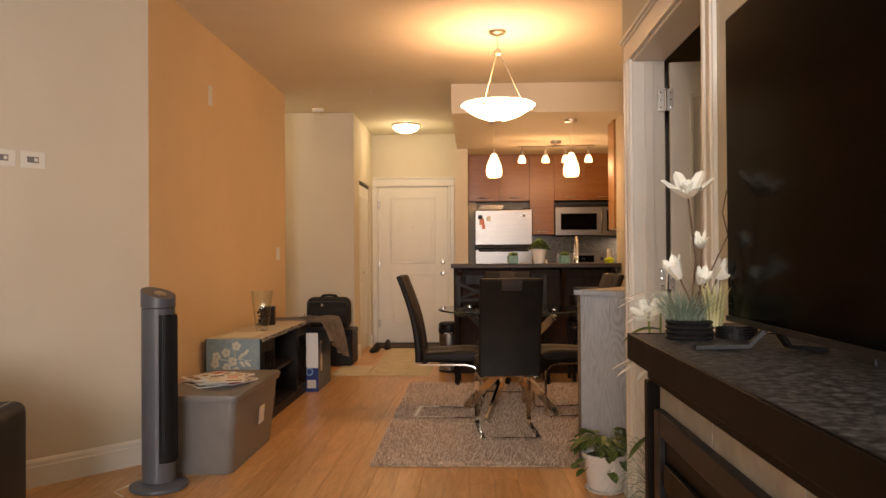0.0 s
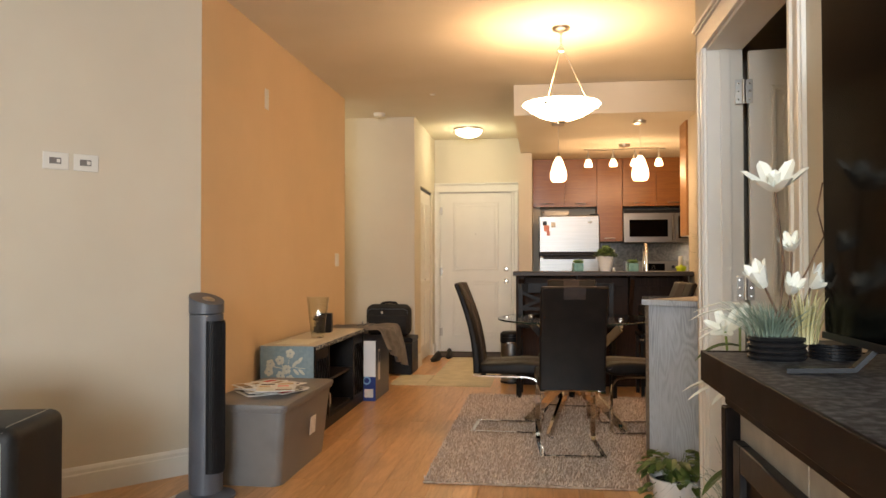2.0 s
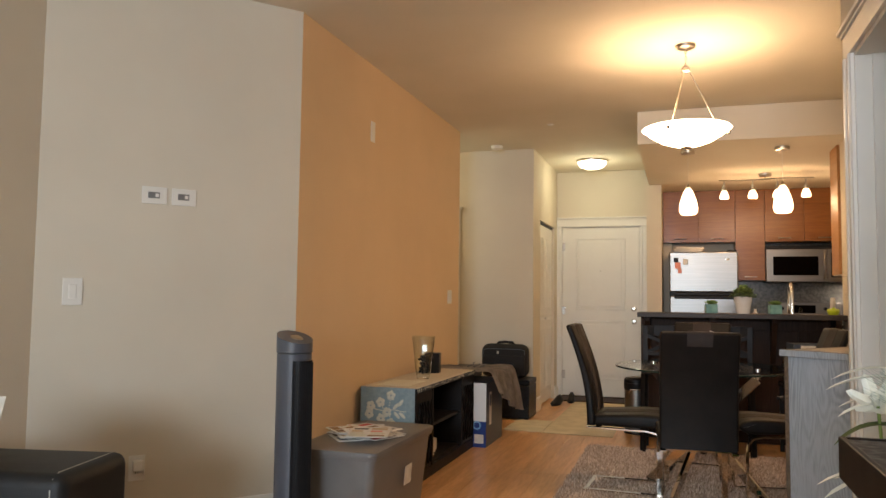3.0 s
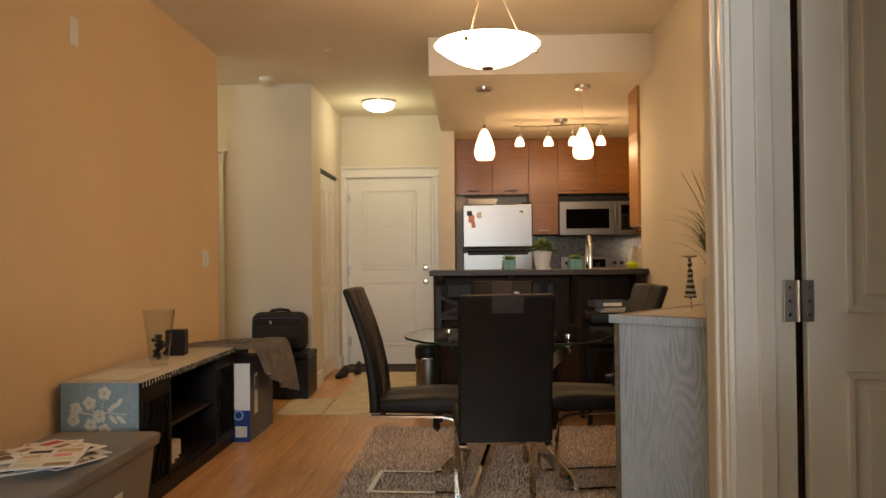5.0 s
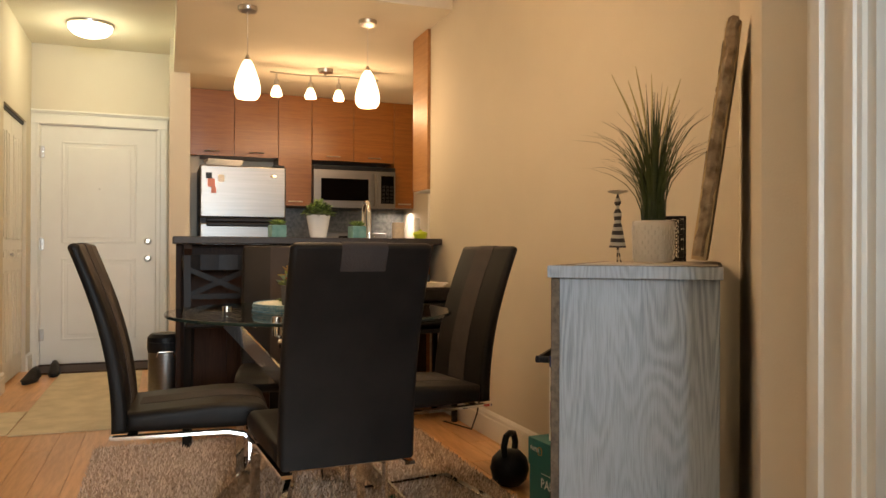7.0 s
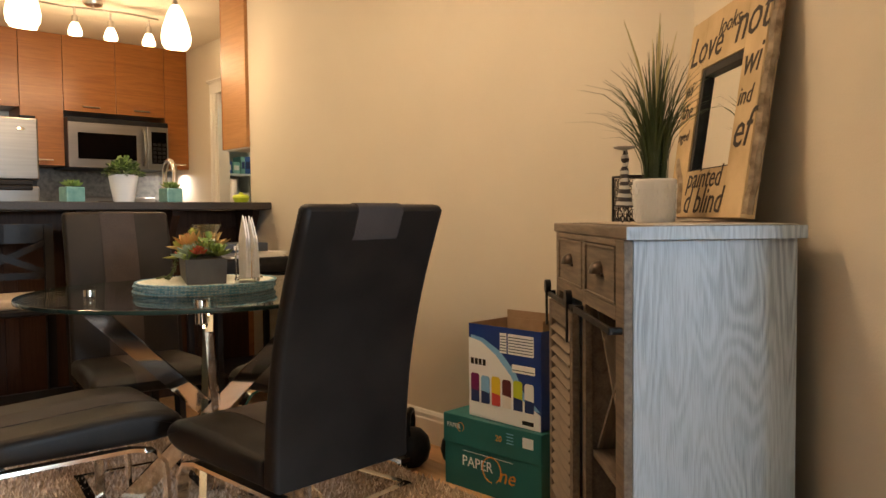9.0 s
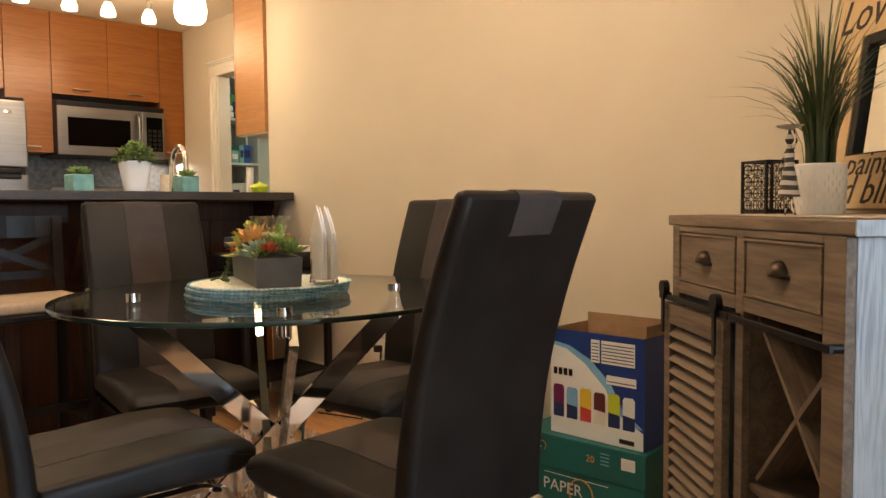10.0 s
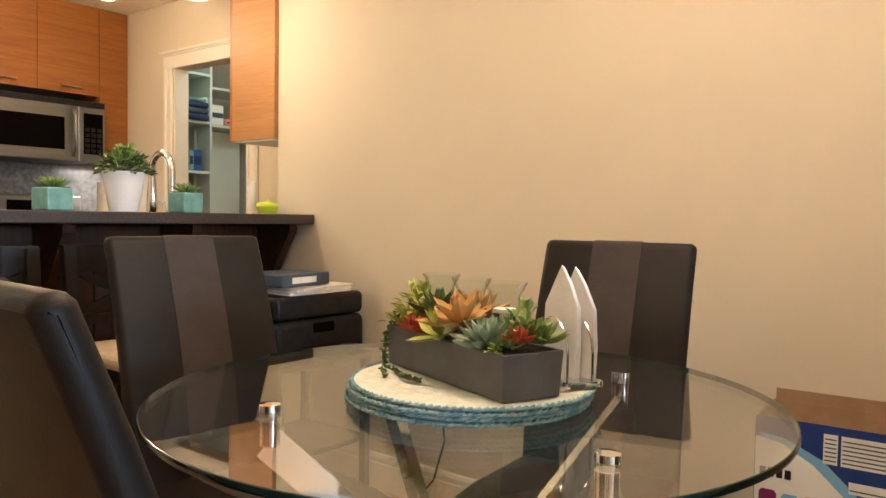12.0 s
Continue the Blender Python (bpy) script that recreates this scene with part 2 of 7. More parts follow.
def box(x0, x1, y0, y1, z0, z1, bevel=0.0, bm=None, seg=2):
    own = bmesh.new()
    r = bmesh.ops.create_cube(own, size=1.0)
    for v in r["verts"]:
        v.co = Vector((x0 + (v.co.x + 0.5) * (x1 - x0), y0 + (v.co.y + 0.5) * (y1 - y0), z0 + (v.co.z + 0.5) * (z1 - z0)))
    if bevel:
        bmesh.ops.bevel(own, geom=own.edges[:], offset=bevel, segments=seg, affect="EDGES", profile=0.5)
    return merge(own, bm)


def merge(own, bm):
    if bm is None:
        return own
    me = bpy.data.meshes.new("tmp")
    own.to_mesh(me)
    own.free()
    bm.from_mesh(me)
    bpy.data.meshes.remove(me)
    return bm


def moved(bm, m):
    bmesh.ops.transform(bm, matrix=m, verts=bm.verts[:])
    return bm


def prism(points, z0, z1, bevel=0.0, bm=None):
    """A closed outline in plan raised from z0 to z1."""
    own = bmesh.new()
    vs = [own.verts.new((x, y, z0)) for x, y in points]
    f = own.faces.new(vs)
    r = bmesh.ops.extrude_face_region(own, geom=[f])
    for v in r["geom"]:
        if isinstance(v, bmesh.types.BMVert):
            v.co.z = z1
    bmesh.ops.recalc_face_normals(own, faces=own.faces[:])
    if bevel:
        bmesh.ops.bevel(own, geom=own.edges[:], offset=bevel, segments=2, affect="EDGES", profile=0.5)
    return merge(own, bm)


def lathe(profile, seg=32, bm=None, closed=False):
    """Profile of (radius, z) turned round the z axis."""
    own = bmesh.new()
    rings = []
    for r, z in profile:
        if r < 1e-5:
            rings.append([own.verts.new((0, 0, z))])
        else:
            rings.append([own.verts.new((r * math.cos(2 * math.pi * k / seg), r * math.sin(2 * math.pi * k / seg), z)) for k in range(seg)])
    for a, b in zip(rings, rings[1:]):
        for k in range(seg):
            q = (k + 1) % seg
            if len(a) == 1 and len(b) > 1:
                own.faces.new((a[0], b[q], b[k]))
            elif len(b) == 1 and len(a) > 1:
                own.faces.new((a[k], a[q], b[0]))
            elif len(a) > 1:
                own.faces.new((a[k], a[q], b[q], b[k]))
    bmesh.ops.recalc_face_normals(own, faces=own.faces[:])
    return merge(own, bm)


def tube(points, radius, seg=10, bm=None, flat=None, taper=None):
    """A round (or flat: width, thickness) bar along points."""
    own = bmesh.new()
    pts = [Vector(p) for p in points]
    rings = []
    up = Vector((0, 0, 1))
    prev = None
    for i, p in enumerate(pts):
        a = pts[max(i - 1, 0)]
        c = pts[min(i + 1, len(pts) - 1)]
        d = (c - a).normalized()
        if prev is None:
            side = d.cross(up)
            if side.length < 1e-3:
                side = d.cross(Vector((0, 1, 0)))
        else:
            side = prev - d * prev.dot(d)
        side.normalize()
        prev = side
        nrm = side.cross(d).normalized()
        k = taper[i] if taper else 1.0
        if flat:
            w, t = flat[0] / 2 * k, flat[1] / 2 * k
            ring = [p + side * w + nrm * t, p - side * w + nrm * t, p - side * w - nrm * t, p + side * w - nrm * t]
        else:
            ring = [p + (side * math.cos(2 * math.pi * q / seg) + nrm * math.sin(2 * math.pi * q / seg)) * radius * k for q in range(seg)]
        rings.append([own.verts.new(v) for v in ring])
    for a, b in zip(rings, rings[1:]):
        nseg = len(a)
        for q in range(nseg):
            own.faces.new((a[q], a[(q + 1) % nseg], b[(q + 1) % nseg], b[q]))
    own.faces.new(rings[0][::-1])
    own.faces.new(rings[-1])
    bmesh.ops.recalc_face_normals(own, faces=own.faces[:])
    return merge(own, bm)


def arc(cx, cy, r, a0, a1, n=8):
    return [(cx + r * math.cos(radians(a0 + (a1 - a0) * k / n)), cy + r * math.sin(radians(a0 + (a1 - a0) * k / n))) for k in range(n + 1)]


I4 = Matrix.Identity(4)

for k_, v_ in (("dark_wood", 0.12), ("mantel", 0.08), ("black_wood", 0.2), ("black", 0.2)):
    M[k_].node_tree.nodes["Principled BSDF"].inputs["Specular IOR Level"].default_value = v_
area("under_cabinet_light", pose(2.12, 10.62, 1.375), 0.18, 0.06, 2.5, (1.0, 0.92, 0.78))
# ---- structure ----
CEIL, LOW = 2.735, 2.46
RX, DX, LX = 1.545, 0.90, -1.67      # dining wall, bedroom door wall, tan wall
part("ceiling", box(-4.0, 4.0, -3.8, 12.0, CEIL, CEIL + 0.15), "ceiling", kind="structure", label="smooth painted ceiling washed by warm lamps")


def wall(name, pts, mat="wall", z0=0.0, z1=CEIL, label=""):
    return part(name, prism(pts, z0, z1), mat, kind="structure", label=label)


U = Vector((0.649, 0.760, 0))     # along the slanting dining wall
wall("wall_dining", [(RX, 5.21), (RX + 0.12, 5.17), (RX + 0.12, 8.04), (RX, 8.04)], label="long cream wall beside the dining table")
wall("wall_slanting", [(DX, 4.44), (DX + 0.14, 4.38), (RX + 0.12, 5.17), (RX, 5.21)], label="short slanting cream wall behind the wine cabinet")
wall("wall_bedroom", [(DX, 4.225), (DX + 0.14, 4.225), (DX + 0.14, 4.38), (DX, 4.44)])
wall("wall_bedroom_head", [(DX, 3.13), (DX + 0.14, 3.13), (DX + 0.14, 4.225), (DX, 4.225)], z0=2.05)
wall("wall_fireplace", [(DX, -3.4), (DX + 0.14, -3.4), (DX + 0.14, 3.13), (DX, 3.13)])
wall("wall_tan", [(LX, 4.92), (LX, 7.99), (LX - 0.13, 7.99), (LX - 0.13, 5.03)], "wall_tan", label="tan painted wall above the black buffet")
P1 = Vector((LX, 4.92, 0))
D1 = Vector((-0.649, -0.760, 0))
P2 = P1 + D1 * 1.25
wall("wall_media", [(P1.x, P1.y), (LX - 0.13, 5.03), (P2.x - 0.13, P2.y + 0.06), (P2.x, P2.y)], label="slanting cream wall with two cable plates and a switch")
wall("wall_west", [(P2.x, P2.y), (P2.x - 0.13, P2.y + 0.06), (P2.x - 0.13, -3.4), (P2.x, -3.4)])
WX = P2.x
wall("wall_south_left", [(WX - 0.13, -3.52), (-2.3, -3.52), (-2.3, -3.4), (WX - 0.13, -3.4)])
wall("wall_south_right", [(0.85, -3.52), (DX + 0.14, -3.52), (DX + 0.14, -3.4), (0.85, -3.4)])
wall("wall_south_sill", [(-2.3, -3.52), (0.85, -3.52), (0.85, -3.4), (-2.3, -3.4)], z1=0.12)
wall("wall_south_head", [(-2.3, -3.52), (0.85, -3.52), (0.85, -3.4), (-2.3, -3.4)], z0=2.45)
CX, CY, EY = -1.15, 8.94, 10.49
wall("wall_closet_front", [(-3.6, CY), (CX, CY), (CX, CY + 0.1), (-3.6, CY + 0.1)], label="pale wall beside the closet, a bag in front of it")
wall("wall_closet_side", [(CX - 0.1, CY + 0.1), (CX, CY + 0.1), (CX, 9.34), (CX - 0.1, 9.34)])
wall("wall_closet_side_far", [(CX - 0.1, 10.26), (CX, 10.26), (CX, EY), (CX - 0.1, EY)])
wall("wall_closet_head", [(CX - 0.1, 9.34), (CX, 9.34), (CX, 10.26), (CX - 0.1, 10.26)], z0=2.03)
wall("wall_closet_back", [(CX - 0.75, CY + 0.1), (CX - 0.65, CY + 0.1), (CX - 0.65, EY), (CX - 0.75, EY)])
wall("wall_entry_left", [(-2.2, EY), (-1.09, EY), (-1.09, EY + 0.12), (-2.2, EY + 0.12)])
wall("wall_entry_right", [(-0.16, EY), (-0.06, EY), (-0.06, EY + 0.12), (-0.16, EY + 0.12)])
wall("wall_entry_head", [(-1.09, EY), (-0.16, EY), (-0.16, EY + 0.12), (-1.09, EY + 0.12)], z0=2.06)
wall("wall_hall_end", [(-3.6, 7.87), (-3.6, CY + 0.1), (-3.72, CY + 0.1), (-3.72, 7.87)])
wall("wall_hall_south", [(-3.72, 7.87), (-3.72, 7.75), (LX - 0.13, 7.75), (LX - 0.13, 7.87)])
KX0, KX1, KY = 0.10, 2.24, 10.85
wall("wall_kitchen_left", [(-0.06, 9.93), (KX0, 9.93), (KX0, KY + 0.1), (-0.06, KY + 0.1)])
wall("wall_kitchen_back", [(KX0, KY), (KX1 + 0.1, KY), (KX1 + 0.1, KY + 0.1), (KX0, KY + 0.1)])
wall("wall_kitchen_return", [(RX + 0.12, 7.92), (KX1 + 0.1, 7.92), (KX1 + 0.1, 8.04), (RX + 0.12, 8.04)])
PY0, PY1 = 9.15, 9.93
wall("wall_pantry_near", [(KX1, 8.04), (KX1 + 0.1, 8.04), (KX1 + 0.1, PY0), (KX1, PY0)])
wall("wall_pantry_far", [(KX1, PY1), (KX1 + 0.1, PY1), (KX1 + 0.1, KY), (KX1, KY)])
wall("wall_pantry_head", [(KX1, PY0), (KX1 + 0.1, PY0), (KX1 + 0.1, PY1), (KX1, PY1)], z0=2.02)
wall("wall_pantry_back", [(3.45, 8.3), (3.55, 8.3), (3.55, 11.5), (3.45, 11.5)])
wall("wall_pantry_side_near", [(KX1 + 0.1, 8.3), (3.45, 8.3), (3.45, 8.4), (KX1 + 0.1, 8.4)])
wall("wall_pantry_side_far", [(KX1 + 0.1, 11.4), (3.45, 11.4), (3.45, 11.5), (KX1 + 0.1, 11.5)])
part("soffit", box(-0.03, RX, 7.64, 9.925, LOW, CEIL - 0.002), "ceiling", kind="structure", label="dropped kitchen ceiling over the bar")
part("soffit_back", box(KX0 + 0.002, RX, 9.93, KY, LOW, CEIL - 0.002), "ceiling", kind="structure")
part("soffit_right", box(RX, KX1, 8.042, KY, LOW, CEIL - 0.002), "ceiling", kind="structure")
wall("wall_bedroom_far", [(3.4, 1.2), (3.5, 1.2), (3.5, 5.6), (3.4, 5.6)])
wall("wall_bedroom_south", [(DX + 0.14, 1.2), (3.4, 1.2), (3.4, 1.3), (DX + 0.14, 1.3)])
wall("wall_bedroom_north", [(RX + 0.12, 5.5), (3.4, 5.5), (3.4, 5.6), (RX + 0.12, 5.6)])


def baseboard(a, b, h=0.14, t=0.016):
    """Moulded skirting from a to b in plan; the room is on the right-hand side going a to b."""
    a, b = Vector((*a, 0)), Vector((*b, 0))
    d = (b - a).normalized()
    n = Vector((d.y, -d.x, 0))
    prof = [(0, 0), (t, 0), (t, h * 0.72), (t * 0.75, h * 0.76), (t * 0.75, h * 0.88), (t * 0.35, h * 0.96), (0, h)]
    own = bmesh.new()
    r0 = [own.verts.new(a + n * u + Vector((0, 0, z))) for u, z in prof]
    r1 = [own.verts.new(b + n * u + Vector((0, 0, z))) for u, z in prof]
    for k in range(len(prof)):
        q = (k + 1) % len(prof)
        own.faces.new((r0[k], r0[q], r1[q], r1[k]))
    own.faces.new(r0)
    own.faces.new(r1[::-1])
    bmesh.ops.recalc_face_normals(own, faces=own.faces[:])
    return part("baseboard", own, "trim", kind="structure", label="white painted moulded baseboard")


e = 0.0015
baseboard((P2.x + e, P2.y - e), (P1.x + e, P1.y - e))
baseboard((LX + e, 4.93), (LX + e, 7.99))
baseboard((WX + e, -3.3), (WX + e, P2.y - 0.01))
baseboard((RX - e, 8.04), (RX - e, 5.23))
baseboard((RX - 0.01, 5.20), (DX + 0.005, 4.445))
baseboard((-2.6, CY - e), (CX, CY - e))
baseboard((CX + e, CY), (CX + e, 9.34))
baseboard((CX + e, 10.26), (CX + e, 10.48))
baseboard((DX - e, 4.43), (DX - e, 4.315))


def casing(name, m, w, h, cw=0.10, crown=True, legs=(True, True)):
    """Door casing in the local xz plane, standing out towards -y, round an opening 0..w, 0..h."""
    def post(x0, x1, z0, z1):
        u = x1 - x0
        steps = ((0, -0.014), (0.10, -0.014), (0.12, -0.021), (0.30, -0.021), (0.34, -0.014), (0.70, -0.014), (0.73, -0.019), (0.90, -0.019), (0.93, -0.014), (1, -0.012))
        return prism([(x0, 0.0)] + [(x0 + u * q, y) for q, y in steps] + [(x1, 0.0)], z0, z1)
    if legs[0]:
        part(name + "_post", post(-cw, 0, 0.0, h), "trim", at=m, kind="structure")
    if legs[1]:
        part(name + "_post", post(w, w + cw, 0.0, h), "trim", at=m, kind="structure")
    bm = box(-cw, w + cw, -0.016, 0.0, h, h + 0.085, 0.003)
    if crown:
        box(-cw - 0.012, w + cw + 0.012, -0.024, 0.0, h + 0.085, h + 0.097, 0.003, bm)
        box(-cw - 0.022, w + cw + 0.022, -0.034, 0.0, h + 0.097, h + 0.115, 0.004, bm)
    part(name + "_head", bm, "trim", at=m, kind="structure")


casing("entry_casing", pose(-1.09, EY - e, 0), 0.93, 2.06, 0.085)
casing("bedroom_casing", pose(DX - e, 4.225, 0, 0, 0, -90), 1.095, 2.05, 0.10)
casing("pantry_casing", pose(KX1 - e, PY1, 0, 0, 0, -90), PY1 - PY0, 2.02, 0.10)
casing("hall_casing", pose(-2.86, CY - e, 0), 0.85, 2.03, 0.075)
part("bedroom_jamb", box(DX - 0.002, DX + 0.142, 4.210, 4.225, 0, 2.05), "trim", kind="structure")
part("bedroom_jamb_near", box(DX - 0.002, DX + 0.142, 3.13, 3.145, 0, 2.05), "trim", kind="structure")
part("bedroom_jamb_head", box(DX - 0.002, DX + 0.142, 3.145, 4.210, 2.035, 2.05), "trim", kind="structure")
part("bedroom_stop", box(DX + 0.05, DX + 0.09, 4.197, 4.210, 0, 2.035, 0.002), "trim", kind="structure")
part("entry_jamb_left", box(-1.09, -1.082, EY, EY + 0.12, 0, 2.05), "trim", kind="structure")
part("entry_jamb_right", box(-0.168, -0.16, EY, EY + 0.12, 0, 2.05), "trim", kind="structure")
part("entry_jamb_head", box(-1.09, -0.16, EY, EY + 0.12, 2.052, 2.06), "trim", kind="structure")
part("pantry_jamb_far", box(KX1, KX1 + 0.1, PY1 - 0.012, PY1, 0, 2.02), "trim", kind="structure")
part("entry_threshold", box(-1.09, -0.16, EY - 0.01, EY + 0.05, 0, 0.018, 0.004), "dark_wood", kind="structure")
part("outer_wall", box(-2.2, 0.2, EY + 0.14, EY + 0.24, 0, CEIL), "wall", kind="structure")

# window behind the walk
wf = thing("window_1", pose(-0.725, -3.46, 0), "wide white-framed living room window letting in daylight", "window")
wf["kind"] = "structure"
for x0, x1 in ((-1.575, -1.525), (-0.55, -0.50), (0.50, 0.55), (1.525, 1.575)):
    part("frame", box(x0, x1, -0.04, 0.04, 0.12, 2.45, 0.004), "trim", wf)
for z0, z1 in ((0.12, 0.19), (2.40, 2.45)):
    part("rail", box(-1.525, 1.525, -0.035, 0.035, z0, z1, 0.004), "trim", wf)
for x0 in (-1.525, -0.50, 0.55):
    p = part("pane", box(x0, x0 + 0.975, -0.004, 0.004, 0.19, 2.40), "glass", wf)
    p.visible_shadow = False


# ---- doors ----
def panel_face(own, w, h, panels, y, raise_=0.006):
    for x0, x1, z0, z1 in panels:
        for a, b, c, d in ((x0, x1, z0, z0 + 0.018), (x0, x1, z1 - 0.018, z1), (x0, x0 + 0.018, z0, z1), (x1 - 0.018, x1, z0, z1)):
            box(a, b, y - raise_, y + 0.001, c, d, 0.004, own)
        box(x0 + 0.045, x1 - 0.045, y - raise_ * 0.8, y + 0.001, z0 + 0.045, z1 - 0.045, 0.004, own)


def hinge(parent, x, y, z, ang=0, h=0.10):
    hg = part("hinge", tube([(0, 0, -h / 2), (0, 0, h / 2)], 0.008, 10), "nickel", parent, smooth=True, at=pose(x, y, z, 0, 0, ang))
    part("leaf", box(-0.034, -0.004, -0.002, 0.002, -h / 2, h / 2, 0.001), "nickel", hg)
    part("leaf", box(0.004, 0.034, -0.002, 0.002, -h / 2, h / 2, 0.001), "nickel", hg)
    for sx in (-0.022, 0.022):
        for sz in (-0.033, 0, 0.033):
            part("screw", moved(lathe([(0.005, -0.003), (0.004, 0.0025), (0, 0.003)], 8), pose(sx, -0.002, sz, 90)), "chrome", hg)
    return hg


ed = thing("door_1", pose(-1.080, EY + 0.012, 0.02), "closed cream two-panel entry door with satin nickel knob", "door")
bm = box(0, 0.91, 0, 0.045, 0, 2.03, 0.003)
panel_face(bm, 0.91, 2.03, ((0.16, 0.75, 1.03, 1.90), (0.16, 0.75, 0.20, 0.90)), 0.0)
part("slab", bm, "trim", ed)
kn = part("door_knob", moved(lathe([(0, 0.062), (0.020, 0.060), (0.028, 0.048), (0.026, 0.036), (0.012, 0.028), (0.010, 0.010), (0.030, 0.007), (0.032, 0)], 24), pose(0.845, -0.001, 0.90, 90)), "nickel", ed, smooth=True)
db = part("deadbolt", moved(lathe([(0, 0.022), (0.018, 0.021), (0.022, 0.010), (0.031, 0.008), (0.033, 0)], 24), pose(0.845, -0.001, 1.05, 90)), "nickel", ed, smooth=True)
part("thumb_turn", box(0.829, 0.861, -0.036, -0.022, 1.045, 1.055, 0.002), "nickel", db)
part("peephole", moved(lathe([(0, 0.005), (0.008, 0.004), (0.009, 0)], 12), pose(0.455, -0.007, 1.50, 90)), "nickel", ed)
for hz in (0.25, 1.02, 1.80):
    hinge(ed, -0.004, -0.006, hz)

bd = thing("door_2", pose(1.040, 4.187, 0.012, 0, 0, -6), "open white two-panel bedroom door on silver hinges", "door")
bm = box(0.02, 0.84, 0.0, 0.038, 0, 2.01, 0.003)
panel_face(bm, 0.84, 2.01, ((0.105, 0.72, 1.00, 1.86), (0.105, 0.72, 0.20, 0.86)), 0.0, 0.013)
part("slab", bm, "trim", bd)
for hz in (0.22, 1.03, 1.84):
    hinge(bd, 0.0, -0.004, hz)

cd = thing("door_3", pose(CX + 0.001, 9.345, 0.015, 0, 0, 90), "closed white folding closet door with raised panels", "door")
for k in range(2):
    x0 = k * 0.455
    bm = box(x0, x0 + 0.450, 0.03, 0.065, 0, 1.985, 0.003)
    panel_face(bm, 0.45, 2.0, ((x0 + 0.07, x0 + 0.19, 1.05, 1.85), (x0 + 0.26, x0 + 0.38, 1.05, 1.85), (x0 + 0.07, x0 + 0.19, 0.90, 0.98), (x0 + 0.26, x0 + 0.38, 0.90, 0.98), (x0 + 0.07, x0 + 0.19, 0.15, 0.82), (x0 + 0.26, x0 + 0.38, 0.15, 0.82)), 0.03)
    part("leaf", bm, "trim", cd)
part("door_knob", moved(lathe([(0, 0.03), (0.014, 0.027), (0.015, 0.018), (0.007, 0.012), (0.008, 0)], 16), pose(0.40, 0.03, 0.94, 90)), "nickel", cd, smooth=True)
part("track", box(0.0, 0.91, 0.02, 0.06, 1.987, 2.013), "black", cd)


# ---- wall plates ----
def plate(name, m, w, h, label, kind="switch"):
    t = thing(name, m, label, "wall plate")
    part("cover", box(-w / 2, w / 2, -0.007, -0.001, -h / 2, h / 2, 0.003), "trim", t)
    if kind == "switch":
        part("rocker", box(-0.016, 0.016, -0.011, -0.006, -0.033, 0.033, 0.002), "trim", t)
    elif kind == "cable":
        part("recess", box(-w * 0.30, w * 0.30, -0.0085, -0.006, -h * 0.26, h * 0.26, 0.001), "cab_white", t)
        part("slot", box(-w * 0.26, w * 0.20, -0.0095, -0.008, -h * 0.18, h * 0.18), "grey_plastic", t)
        part("connector", box(w * 0.02, w * 0.16, -0.0115, -0.0094, -h * 0.10, h * 0.10, 0.001), "paper", t)
    elif kind == "outlet":
        for z in (-0.02, 0.02):
            o = part("socket", box(-0.015, 0.015, -0.010, -0.006, z - 0.013, z + 0.013, 0.003), "trim", t)
            for sx in (-0.006, 0.006):
                part("slot", box(sx - 0.0012, sx + 0.0012, -0.0108, -0.0095, z - 0.005, z + 0.006), "black", o)
    return t


M["cab_white"] = M["trim"]
M["paper"] = varied("paper", (0.66, 0.63, 0.58), (0.78, 0.75, 0.70), 0.8, 20)
mw = lambda s, z: Matrix.Translation(P1 + D1 * s + Vector((0, 0, z))) @ pose(0, 0, 0, 0, 0, math.degrees(math.atan2(-D1.y, -D1.x)))
plate("cable_plate", mw(0.745, 1.652), 0.118, 0.085, "white cable pass-through plate on the cream slanting wall", "cable")
plate("cable_plate", mw(0.605, 1.652), 0.118, 0.085, "white low-voltage plate beside another on the slanting wall", "cable")
plate("wall_switch", mw(1.09, 1.175), 0.085, 0.125, "white rocker switch on the cream slanting wall")
op = plate("outlet", mw(0.78, 0.34), 0.075, 0.12, "white wall outlet low behind the sofa arm", "outlet")
part("plug", box(-0.024, 0.024, -0.050, -0.012, -0.010, 0.042, 0.006), "trim", op)
wall_tan_m = lambda y, z: pose(LX, y, z, 0, 0, 90)
dsw = plate("wall_switch", wall_tan_m(7.70, 1.18), 0.12, 0.12, "cream double rocker switch near the end of the tan wall", "double")
for sx in (-0.026, 0.026):
    part("rocker", box(sx - 0.016, sx + 0.016, -0.011, -0.006, -0.033, 0.033, 0.002), "trim", dsw)
plate("door_chime", wall_tan_m(5.91, 2.28), 0.07, 0.14, "small cream cover plate high on the tan wall", "none")
for y in (7.10,):
    plate("outlet", pose(RX, y, 0.33, 0, 0, -90), 0.075, 0.12, "white outlet on the dining wall with a black plug", "outlet")

# ---- ceiling things ----
sd = thing("smoke_detector", pose(-1.49, 8.72, CEIL), "round white smoke detector on the hall ceiling", "smoke detector")
part("cover", lathe([(0, -0.04), (0.03, -0.039), (0.055, -0.030), (0.062, -0.012), (0.065, 0)], 28), "trim", sd, smooth=True)
sp = thing("sprinkler", pose(-0.80, 7.9, CEIL), "small white sprinkler head in the ceiling", "sprinkler")
part("cover", lathe([(0, -0.012), (0.022, -0.010), (0.03, 0)], 20), "trim", sp, smooth=True)

